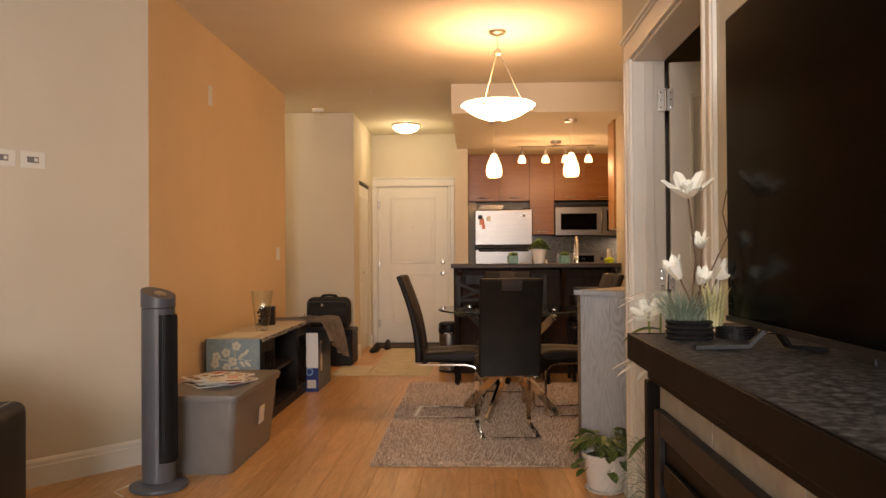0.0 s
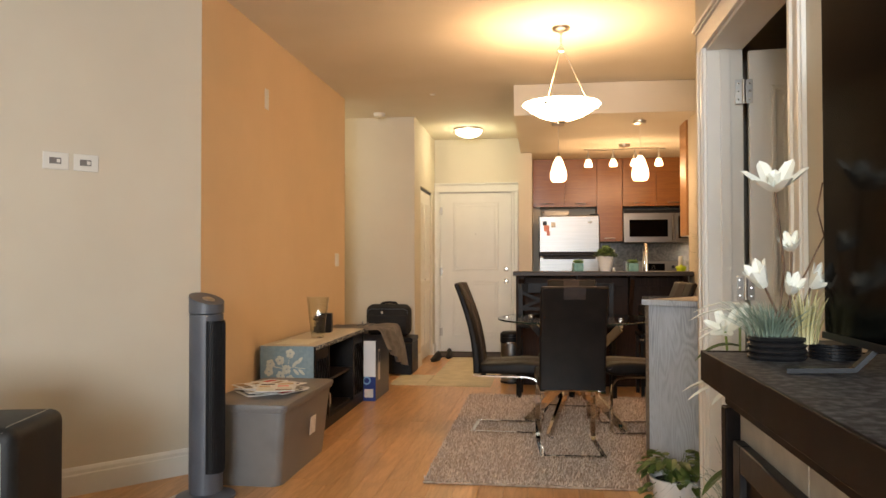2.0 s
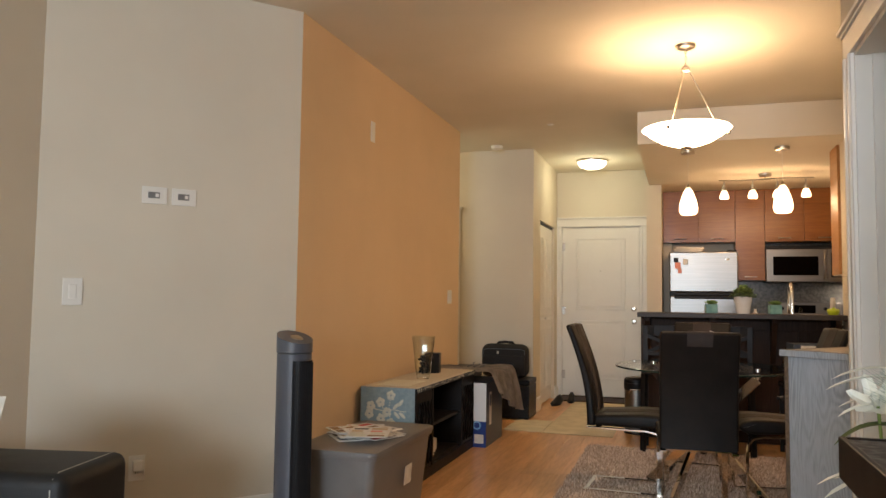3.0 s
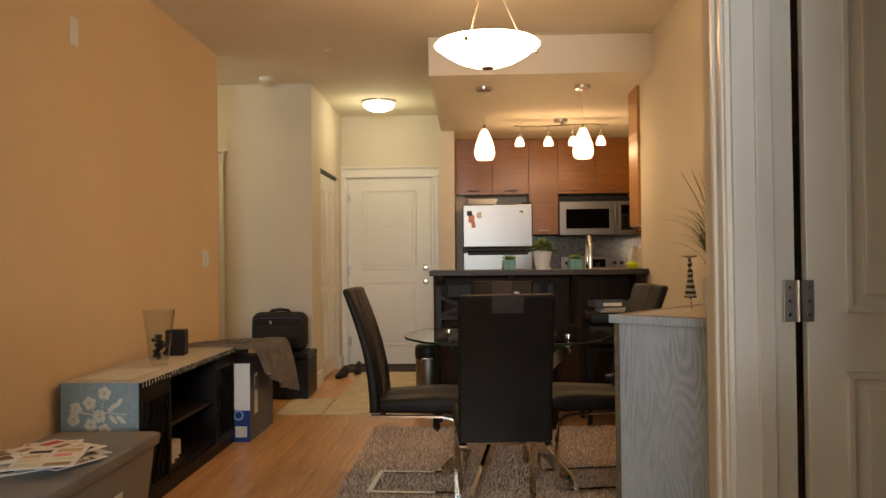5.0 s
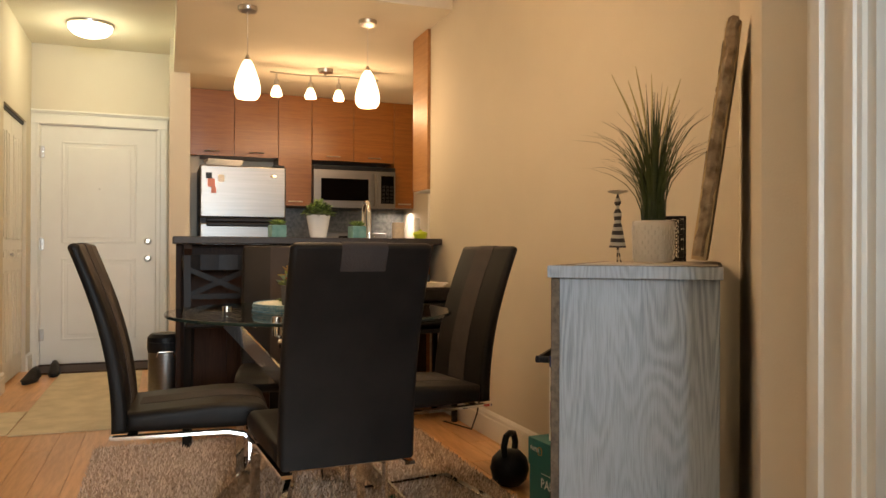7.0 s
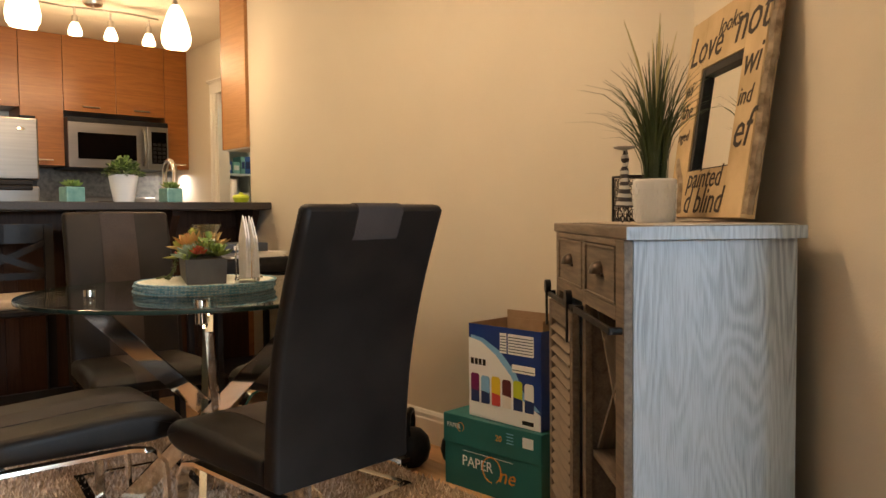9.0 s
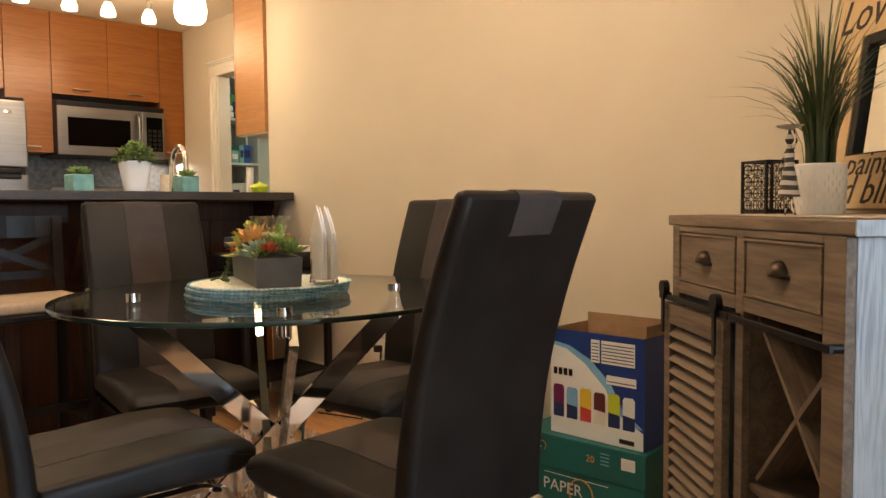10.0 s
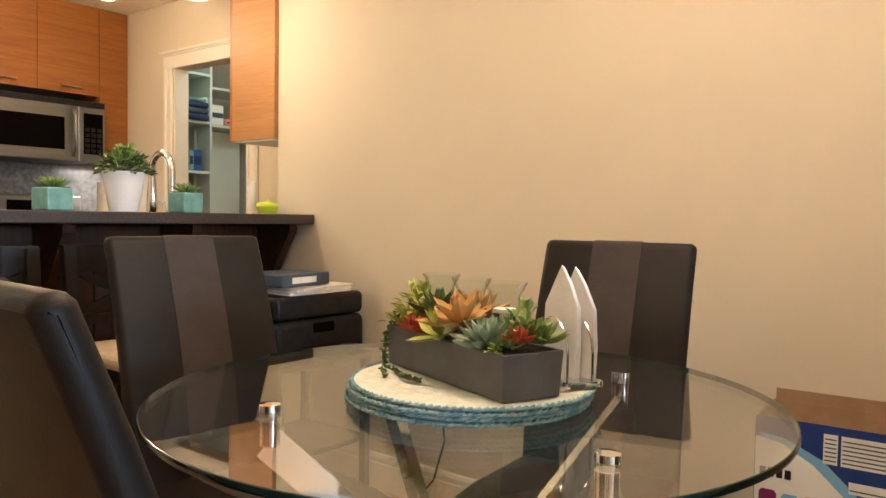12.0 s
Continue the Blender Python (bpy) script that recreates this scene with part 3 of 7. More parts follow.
bl = thing("bowl_pendant", pose(0.345, 6.05, CEIL), "lit frosted glass bowl pendant hung on three nickel rods", "ceiling lamp")
part("canopy", lathe([(0, -0.032), (0.03, -0.030), (0.056, -0.018), (0.062, 0)], 32), "nickel", bl, smooth=True)
for k in range(5):
    z = -0.038 - 0.022 * k
    part("chain_link", tube([(0.007 * math.cos(radians(a)), 0, z + 0.014 * math.sin(radians(a))) for a in range(0, 361, 40)], 0.002, 6), "nickel", bl, smooth=True, at=pose(0, 0, 0, 0, 0, 90 * (k % 2)))
part("loop", tube([(0.022 * math.cos(radians(a)), 0, -0.148 + 0.020 * math.sin(radians(a))) for a in range(0, 361, 30)], 0.005, 8), "nickel", bl, smooth=True)
part("hub", lathe([(0, -0.176), (0.026, -0.172), (0.032, -0.166), (0.026, -0.160), (0, -0.158)], 24), "nickel", bl, smooth=True)
RZ = 2.21 - CEIL
BR_ = 0.262
for k in range(3):
    a = radians(5 + 120 * k)
    ca, sa = math.cos(a), math.sin(a)
    rod = part("rod", tube([(0.024 * ca, 0.024 * sa, -0.168), (0.75 * BR_ * ca, 0.75 * BR_ * sa, RZ - 0.012)], 0.0045, 8), "nickel", bl)
    part("knob", moved(lathe([(0, 0.012), (0.011, 0.008), (0.012, -0.004), (0, -0.012)], 12), pose(0.93 * BR_ * ca, 0.93 * BR_ * sa, RZ - 0.026)), "nickel", rod, smooth=True)
part("shade", lathe([(r_ * BR_ / 0.280, RZ + z_) for r_, z_ in ((0, -0.105), (0.08, -0.100), (0.16, -0.074), (0.225, -0.038), (0.262, -0.010), (0.280, 0), (0.274, 0.006), (0.255, 0), (0.215, -0.028), (0.15, -0.064), (0.07, -0.09), (0, -0.095))], 48), "bowl", bl, smooth=True)
part("finial", lathe([(0, RZ - 0.122), (0.02, RZ - 0.120), (0.034, RZ - 0.112), (0.03, RZ - 0.104), (0, RZ - 0.102)], 20), "nickel", bl, smooth=True)
for x in (0.37, 1.115):
    pe = thing("drop_pendant", pose(x, 8.03, LOW), "lit white teardrop glass pendant above the bar", "pendant lamp", "pendants over the bar")
    part("canopy", lathe([(0, -0.028), (0.055, -0.026), (0.058, -0.020), (0.058, 0)], 28), "nickel", pe, smooth=True)
    part("cord", tube([(0, 0, -0.027), (0, 0, -0.29)], 0.002, 6), "trim", pe)
    part("socket", lathe([(0, -0.285), (0.008, -0.29), (0.014, -0.31), (0.018, -0.328), (0, -0.330)], 16), "nickel", pe, smooth=True)
    part("shade", lathe([(0.020, -0.322), (0.034, -0.345), (0.052, -0.390), (0.070, -0.445), (0.078, -0.490), (0.074, -0.530), (0.058, -0.552), (0.0, -0.557)], 32), "shade", pe, smooth=True)
dl = thing("dome_light", pose(-0.64, 9.75, CEIL), "lit white glass dome light on the entry ceiling", "ceiling lamp")
part("base", lathe([(0, -0.02), (0.165, -0.02), (0.168, 0)], 36), "nickel", dl, smooth=True)
part("shade", lathe([(0.16, -0.02), (0.155, -0.045), (0.125, -0.075), (0.07, -0.095), (0, -0.10)], 36), "entry_shade", dl, smooth=True)
# Unseen copy in the hall, added as a fitting for its extra lamp.
copy_thing(dl, pose(-2.75, 8.40, CEIL))
tk = thing("track_light", pose(1.12, 9.40, LOW), "nickel wave track light with four lit glass heads", "track lamp")
part("canopy", lathe([(0, -0.03), (0.06, -0.028), (0.065, 0)], 28), "nickel", tk, smooth=True)
wave = [(-0.44 + 0.88 * k / 24, 0.035 * math.sin(2 * math.pi * (k / 24)), -0.055) for k in range(25)]
part("rail", tube(wave, 0.007, 8), "nickel", tk, smooth=True)
part("stem", tube([(0, 0, -0.02), (0, 0, -0.055)], 0.008, 8), "nickel", tk)
for x in (0.73, 1.0, 1.23, 1.49):
    h = part("head", moved(lathe([(0, 0), (0.008, -0.005), (0.008, -0.05), (0.020, -0.06), (0.022, -0.11), (0, -0.112)], 16), pose(x - 1.12, 0, -0.06)), "nickel", tk, smooth=True)
    part("shade", moved(lathe([(0.022, -0.105), (0.032, -0.125), (0.046, -0.165), (0.042, -0.185), (0, -0.188)], 20), pose(x - 1.12, 0, -0.06)), "shade", h, smooth=True)
# ---- kitchen ----
def handle(parent, x, y, z, w=0.13):
    h = part("handle", tube([(x - w / 2, y - 0.028, z), (x + w / 2, y - 0.028, z)], 0.0055, 8), "nickel", parent, smooth=True)
    for s in (-0.4, 0.4):
        part("post", tube([(x + s * w, y, z), (x + s * w, y - 0.028, z)], 0.004, 6), "nickel", h)


def upper(x0, x1, z0, z1, doors, label, y=10.50, handles=True, group="upper kitchen cabinets"):
    t = thing("wall_cabinet", pose(0, 0, 0), label, "cabinet", group)
    part("body", box(x0 + 0.001, x1 - 0.001, y + 0.02, KY - 0.002, z0, z1), "cab_wood", t)
    w = (x1 - x0) / doors
    for k in range(doors):
        d = part("door", box(x0 + k * w + 0.002, x0 + (k + 1) * w - 0.002, y, y + 0.019, z0 - 0.004, z1 - 0.002, 0.0015), "cab_wood", t)
        if handles:
            handle(d, x0 + (k + 0.5) * w, y, z0 + 0.035)
    return t


Z1 = LOW - 0.003
upper(0.103, 0.90, 1.86, Z1, 2, "orange veneer wall cabinet above the fridge, two flat doors")
upper(0.90, 1.215, 1.42, Z1, 1, "tall narrow orange veneer wall cabinet beside the fridge")
upper(1.215, 2.03, 1.86, Z1, 2, "orange veneer wall cabinet over the microwave, two doors")
upper(2.03, KX1 - 0.003, 1.42, Z1, 1, "narrow orange veneer end cabinet by the pantry")
sc = thing("wall_cabinet", pose(0, 0, 0), "orange veneer side cabinet hung at the kitchen opening", "cabinet")
part("body", box(1.525, 2.0, 8.043, 8.34, 1.40, Z1, 0.001), "cab_wood_lamplit", sc)
part("underside", box(1.53, 1.99, 8.05, 8.33, 1.393, 1.399), "trim", sc)
part("door", box(1.527, 1.76, 8.341, 8.36, 1.40, Z1, 0.001), "cab_wood", sc)
part("door", box(1.763, 1.998, 8.341, 8.36, 1.40, Z1, 0.001), "cab_wood", sc)

fr = thing("fridge", pose(0.18, 9.95, 0), "stainless steel top-freezer fridge with black sides", "fridge")
part("body", box(0.0, 0.71, 0.07, 0.80, 0.02, 1.715, 0.006), "black", fr)
for z0, z1, hz in ((1.27, 1.71, 1.33), (0.12, 1.225, 1.16)):
    d = part("door", box(0.0, 0.71, 0.0, 0.065, z0, z1, 0.012, seg=3), "steel", fr)
    part("handle", box(0.05, 0.66, -0.03, 0.0, hz - 0.10 if z0 > 1 else hz + 0.035, hz - 0.065 if z0 > 1 else hz + 0.07, 0.010, seg=3), "black", d)
part("hinge_cover", box(0.60, 0.70, 0.02, 0.10, 1.712, 1.73, 0.004), "black", fr)
part("grille", box(0.02, 0.69, 0.02, 0.06, 0.02, 0.10, 0.004), "black", fr)
part("badge", moved(lathe([(0, 0.002), (0.024, 0.0015), (0.026, 0)], 20), pose(0.60, -0.001, 1.63, 90) @ Matrix.Diagonal((1, 0.45, 1, 1))), "chrome", fr)
M["pink"] = node_mat("pink_paper", (0.75, 0.28, 0.22), 0.7)[0]
M["red"] = node_mat("red_paper", (0.55, 0.06, 0.05), 0.6)[0]
for x, z, c, w, h, nm in ((0.07, 1.62, "black", 0.05, 0.05, "fridge_magnet"), (0.09, 1.56, "pink", 0.06, 0.07, "fridge_note"), (0.17, 1.60, "paper", 0.05, 0.06, "fridge_note"), (0.11, 1.50, "pink", 0.04, 0.05, "fridge_note")):
    t = thing(nm, pose(0.18 + x, 9.948, z), "small paper note stuck on the steel freezer door", "note")
    part("sheet", box(-w / 2, w / 2, -0.003, 0.0, -h / 2, h / 2), c, t)
pl = thing("paper_pile", pose(0.38, 10.18, 1.716), "flat pile of papers on top of the fridge", "papers")
for k in range(5):
    part("sheet", box(-0.15, 0.15, -0.11, 0.11, k * 0.012, k * 0.012 + 0.011, 0.002), "paper", pl, at=pose(0.01 * (k % 2), 0, 0, 0, 0, 4 * k - 8))

mwv = thing("microwave", pose(1.215, 10.40, 1.40), "stainless over-range microwave with dark window", "microwave")
part("body", box(0.0, 0.80, 0.02, 0.44, 0.0, 0.40, 0.004), "black", mwv)
part("vent", box(0.0, 0.80, 0.0, 0.02, 0.36, 0.40, 0.002), "black", mwv)
dr = part("door", box(0.0, 0.62, 0.0, 0.02, 0.0, 0.36, 0.004), "steel", mwv)
part("window", box(0.07, 0.53, -0.003, 0.001, 0.07, 0.28, 0.001), "screen", dr)
part("handle", tube([(0.585, -0.012, 0.03), (0.585, -0.042, 0.07), (0.585, -0.042, 0.29), (0.585, -0.012, 0.33)], 0.012, 10), "steel", dr, smooth=True)
part("control_panel", box(0.622, 0.80, 0.0, 0.02, 0.0, 0.36, 0.004), "steel", mwv)
cp = part("keypad", box(0.655, 0.785, -0.003, 0.001, 0.05, 0.32, 0.001), "screen", mwv)
for r in range(5):
    for c in range(3):
        part("key", box(0.665 + c * 0.04, 0.695 + c * 0.04, -0.005, -0.002, 0.06 + r * 0.035, 0.085 + r * 0.035, 0.001), "black", cp)

M["splash"] = varied("grey_glass_splash", (0.085, 0.090, 0.088), (0.16, 0.165, 0.155), 0.18, 30, bump=0.2)
bs = part("backsplash", box(0.92, KX1, KY - 0.012, KY - 0.0015, 0.93, 1.86), "splash", kind="structure", label="glossy grey mosaic backsplash behind the range")
M["counter"] = varied("speckled_dark_counter", (0.022, 0.016, 0.012), (0.045, 0.034, 0.027), 0.5, 120, bump=0.02)
for nm, x0, x1, y0, y1 in (("base_cabinet", 0.91, 1.255, 10.25, KY - 0.002), ("base_cabinet", 2.035, KX1 - 0.003, 10.25, KY - 0.002), ("base_cabinet", 0.25, 0.95, 8.22, 8.78), ("base_cabinet", 0.955, 1.65, 8.22, 8.78)):
    t = thing(nm, pose(0, 0, 0), "orange veneer base cabinet under the kitchen counter", "cabinet", "kitchen base cabinets")
    part("body", box(x0, x1, y0, y1, 0.08, 0.88), "cab_wood", t)
    part("plinth", box(x0, x1, y0 + 0.05, y1 - 0.05, 0.0, 0.079), "black", t)
    part("door", box(x0 + 0.004, x1 - 0.004, y0 - 0.02 if y0 > 9 else y1 + 0.001, y0 - 0.001 if y0 > 9 else y1 + 0.02, 0.10, 0.87, 0.002), "cab_wood", t)
for nm, x0, x1, y0, y1 in (("countertop", 0.90, 1.255, 10.22, KY - 0.013), ("countertop", 2.035, KX1 - 0.002, 10.22, KY - 0.013), ("countertop", 0.22, 1.66, 8.20, 8.82)):
    t = thing(nm, pose(0, 0, 0), "dark speckled stone worktop in the kitchen", "countertop")
    part("slab", box(x0, x1, y0, y1, 0.882, 0.92, 0.003), "counter", t)

rg = thing("range", pose(1.262, 10.20, 0), "stainless electric range with round black knobs", "range")
part("body", box(0, 0.765, 0.03, 0.63, 0.02, 0.905, 0.004), "steel", rg)
part("cooktop", box(0, 0.765, 0.0, 0.60, 0.906, 0.922, 0.004), "screen", rg)
part("oven_door", box(0.01, 0.755, 0.0, 0.03, 0.18, 0.80, 0.006), "steel", rg)
bp = part("back_panel", box(0, 0.765, 0.555, 0.63, 0.923, 1.175, 0.008), "steel", rg)
for x in (0.07, 0.15, 0.60, 0.68):
    part("knob", moved(lathe([(0, 0.028), (0.018, 0.026), (0.022, 0)], 16), pose(x, 0.554, 1.10, 90)), "black", bp, smooth=True)
part("display", box(0.27, 0.50, 0.551, 0.555, 1.05, 1.14, 0.001), "screen", bp)

# bar
br = thing("breakfast_bar", pose(0, 0, 0), "dark stained breakfast bar with overhanging stone top", "bar counter")
part("front_panel", box(0.0, RX - 0.002, 8.10, 8.195, 0.0, 1.028, 0.002), "dark_wood", br)
part("bar_top", box(-0.05, RX - 0.002, 7.80, 8.24, 1.03, 1.07, 0.004), "counter", br)
part("apron", box(0.0, RX - 0.004, 8.075, 8.099, 0.93, 1.028, 0.002), "dark_wood", br)
part("end_panel", box(-0.03, -0.001, 8.02, 8.20, 0.0, 1.028, 0.002), "dark_wood", br)
part("toe_rail", box(0.0, RX - 0.004, 8.082, 8.099, 0.0, 0.11, 0.002), "dark_wood", br)
for x in (0.03, 0.55, 1.02, 1.48):
    bm = bmesh.new()
    vs = [bm.verts.new((x - 0.02, yy, zz)) for yy, zz in ((8.074, 0.66), (8.074, 1.028), (7.86, 1.028), (7.86, 1.0))]
    f = bm.faces.new(vs)
    r = bmesh.ops.extrude_face_region(bm, geom=[f])
    for v in r["geom"]:
        if isinstance(v, bmesh.types.BMVert):
            v.co.x += 0.04
    bmesh.ops.recalc_face_normals(bm, faces=bm.faces[:])
    part("bracket", bm, "dark_wood", br)
for x in (0.29, 0.78, 1.25):
    part("stile", box(x - 0.03, x + 0.03, 8.088, 8.099, 0.11, 0.93, 0.002), "dark_wood", br)

fc = thing("faucet", pose(1.205, 8.32, 0.921), "tall polished gooseneck kitchen faucet", "faucet")
part("base", lathe([(0.028, 0), (0.028, 0.01), (0.018, 0.02), (0.017, 0.10), (0, 0.10)], 20), "chrome", fc, smooth=True)
pts = [(0, 0, 0.08), (0, 0, 0.33)] + [(0, 0.075 - 0.075 * math.cos(radians(a)), 0.33 + 0.075 * math.sin(radians(a))) for a in range(20, 181, 20)] + [(0, 0.15, 0.27)]
part("spout", tube(pts, 0.015, 12), "chrome", fc, smooth=True)
part("spray_head", moved(lathe([(0, 0.14), (0.016, 0.14), (0.020, 0.10), (0.024, 0.01), (0.022, 0), (0, 0)], 20), pose(0, 0.15, 0.15)), "chrome", fc, smooth=True)
part("lever", tube([(0.015, 0, 0.07), (0.06, -0.01, 0.10)], 0.006, 8), "chrome", fc)

M["teal"] = varied("speckled_teal_ceramic", (0.12, 0.31, 0.28), (0.20, 0.42, 0.375), 0.4, 25)
M["white_ceramic"] = varied("white_ceramic", (0.78, 0.77, 0.74), (0.82, 0.81, 0.78), 0.25, 5)
M["leaf"] = varied("green_leaf", (0.04, 0.075, 0.014), (0.095, 0.145, 0.035), 0.45, 14, pieces=0.2)
M["leaf_light"] = varied("light_green_leaf", (0.16, 0.26, 0.05), (0.27, 0.36, 0.10), 0.5, 18)
M["leaf_blue"] = varied("blue_green_succulent", (0.24, 0.34, 0.24), (0.36, 0.46, 0.34), 0.5, 18)
M["leaf_rust"] = varied("rust_succulent", (0.42, 0.15, 0.05), (0.50, 0.36, 0.10), 0.5, 25)
M["leaf_red"] = varied("red_succulent", (0.42, 0.05, 0.025), (0.5, 0.12, 0.05), 0.5, 25)
M["grass"] = varied("dark_grass_blade", (0.022, 0.042, 0.010), (0.06, 0.09, 0.024), 0.5, 12)
M["soil"] = varied("dark_soil", (0.02, 0.014, 0.01), (0.04, 0.03, 0.02), 0.95, 40, bump=0.6)
M["petal"] = varied("ivory_silk_petal", (0.76, 0.76, 0.66), (0.84, 0.84, 0.76), 0.6, 20)
M["twig"] = varied("brown_twig", (0.09, 0.05, 0.03), (0.16, 0.09, 0.05), 0.8, 30)
M["sage"] = varied("grey_green_grass", (0.13, 0.19, 0.14), (0.26, 0.33, 0.25), 0.7, 20)
M["leaf_lime"] = varied("yellow_green_leaf", (0.24, 0.30, 0.035), (0.42, 0.44, 0.10), 0.5, 22)
M["straw"] = varied("straw_grass", (0.42, 0.38, 0.17), (0.55, 0.50, 0.28), 0.7, 20)


def leaf(own, base, direction, length, width, curl=0.15, up=Vector((0, 0, 1)), thick=0.0015, n=4):
    """A pointed leaf with a fold and thickness, from base along direction, bending down by curl."""
    d = direction.normalized()
    side = d.cross(up)
    if side.length < 1e-3:
        side = Vector((1, 0, 0))
    side.normalize()
    nor = side.cross(d).normalized()
    prof = [0.25, 0.85, 1.0, 0.7, 0.05] if n == 4 else [0.5 + 0.5 * math.sin(math.pi * (0.15 + 0.8 * k / n)) for k in range(n)] + [0.05]
    top, bot = [], []
    for k in range(n + 1):
        t = k / n
        c = base + d * (length * t) - Vector((0, 0, 1)) * (curl * length * t * t)
        w = width / 2 * prof[k]
        fold = nor * (w * 0.35)
        top.append([own.verts.new(c - side * w + fold), own.verts.new(c), own.verts.new(c + side * w + fold)])
        bot.append(own.verts.new(c - nor * max(thick * prof[k], 0.0004)))
    for k in range(n):
        a, b = top[k], top[k + 1]
        own.faces.new((a[0], a[1], b[1], b[0]))
        own.faces.new((a[1], a[2], b[2], b[1]))
        own.faces.new((a[0], b[0], bot[k + 1], bot[k]))
        own.faces.new((a[2], bot[k], bot[k + 1], b[2]))


def rosette(own, c, r, rings=3, n=7, fat=0.45, rnd=None, tilt=0.0):
    for k in range(rings):
        el = 15 + 65 * k / max(rings - 1, 1)
        for j in range(n):
            a = 2 * math.pi * (j + 0.5 * (k % 2)) / n
            d = Vector((math.cos(a) * math.cos(radians(el)), math.sin(a) * math.cos(radians(el)), math.sin(radians(el)) + tilt))
            L = r * (1 - 0.22 * k)
            leaf(own, c + d * 0.004, d, L, L * fat, curl=-0.12, thick=0.006)


def bushy(own, c, r, h, count, size, rnd, flat=0.7):
    for k in range(count):
        a, e2 = rnd.uniform(0, 2 * math.pi), rnd.uniform(-0.2, 1.4)
        rr = r * rnd.uniform(0.35, 1.0)
        p = c + Vector((math.cos(a) * math.cos(e2) * rr, math.sin(a) * math.cos(e2) * rr, max(0.0, math.sin(e2)) * h * rnd.uniform(0.5, 1)))
        d = (p - c + Vector((rnd.uniform(-0.5, 0.5), rnd.uniform(-0.5, 0.5), rnd.uniform(-0.1, 0.6))) * r)
        leaf(own, p, d, size * rnd.uniform(0.7, 1.2), size * flat * rnd.uniform(0.5, 0.8), curl=0.3)


rn = random.Random(4)
for x, y in ((0.54, 7.95), (1.03, 7.95)):
    t = thing("succulent_pot", pose(x, y, 1.07, 0, 0, 8), "small square teal pot with green succulent on the bar", "potted plant", "teal succulent pots")
    part("pot", box(-0.045, 0.045, -0.045, 0.045, 0, 0.075, 0.006), "teal", t)
    part("soil", box(-0.039, 0.039, -0.039, 0.039, 0.0755, 0.078), "soil", t)
    bm = bmesh.new()
    rosette(bm, Vector((0.0, 0, 0.078)), 0.055, 4, 9, 0.28)
    rosette(bm, Vector((0.022, 0.01, 0.08)), 0.035, 3, 7, 0.3)
    part("leaves", bm, "leaf_light", t)
t = thing("potted_plant", pose(0.79, 7.96, 1.07), "leafy green plant in a ribbed white pot", "potted plant")
prof = [(0, 0), (0.048, 0)]
for k in range(9):
    z = 0.01 + k * 0.014
    r = 0.050 + 0.022 * k / 9
    prof += [(r, z), (r + 0.003, z + 0.007)]
prof += [(0.072, 0.140), (0.066, 0.140), (0.062, 0.125), (0, 0.125)]
part("pot", lathe(prof, 32), "white_ceramic", t, smooth=True)
bm = bmesh.new()
bushy(bm, Vector((0, 0, 0.135)), 0.098, 0.085, 300, 0.026, rn, 1.0)
part("leaves", bm, "leaf", t)
bm = bmesh.new()
bushy(bm, Vector((0, 0, 0.145)), 0.100, 0.090, 170, 0.024, rn, 1.0)
part("pale_leaves", bm, "leaf_light", t, "yellow-green variegated leaves")
bm = bmesh.new()
for k in range(12):
    a = k * 2.4
    tube([(0, 0, 0.12), (0.05 * math.cos(a), 0.05 * math.sin(a), 0.18), (0.08 * math.cos(a), 0.08 * math.sin(a), 0.20)], 0.0015, 5, bm)
part("stems", bm, "leaf", t)
M["lime"] = node_mat("lime_plastic", (0.50, 0.62, 0.03), 0.4)[0]
t = thing("food_container", pose(1.47, 8.02, 1.071), "lime green lidded bowl at the end of the bar", "container")
part("bowl", lathe([(0, 0), (0.035, 0), (0.048, 0.03), (0.046, 0.035), (0, 0.035)], 24), "lime", t, smooth=True)
part("lid", lathe([(0.047, 0.036), (0.040, 0.046), (0.012, 0.050), (0.010, 0.060), (0, 0.061)], 24), "lime", t, smooth=True)
t = thing("paper_towel", pose(2.07, 10.48, 0.921), "white paper towel roll on the kitchen counter", "paper towel")
part("roll", lathe([(0.02, 0), (0.06, 0), (0.062, 0.01), (0.062, 0.34), (0.06, 0.35), (0.02, 0.35)], 28), "paper", t, smooth=True)
t = thing("paper_towel", pose(1.49, 8.15, 1.071), "upright white paper roll at the bar end", "paper towel")
part("roll", lathe([(0, 0), (0.02, 0), (0.02, 0.14), (0, 0.14)], 20), "paper", t, smooth=True)
for x, y, r, h, mt, nm in ((1.30, 8.55, 0.03, 0.20, "glass", "bottle"), (2.10, 10.45, 0.035, 0.15, "black", "jar"), (1.10, 10.5, 0.03, 0.17, "white_ceramic", "jar")):
    t = thing(nm, pose(x, y, 0.921), "small kitchen vessel standing on the worktop", "jar")
    part("body", lathe([(0, 0), (r, 0), (r, h * 0.7), (r * 0.5, h * 0.85), (r * 0.5, h), (0, h)], 20), mt, t, smooth=True)

# pantry
M["shelf_white"] = varied("white_melamine", (0.62, 0.66, 0.62), (0.66, 0.70, 0.66), 0.5, 4)
ps = thing("pantry_shelves", pose(2.50, 10.55, 0), "white pantry shelving unit full of household goods", "shelves")


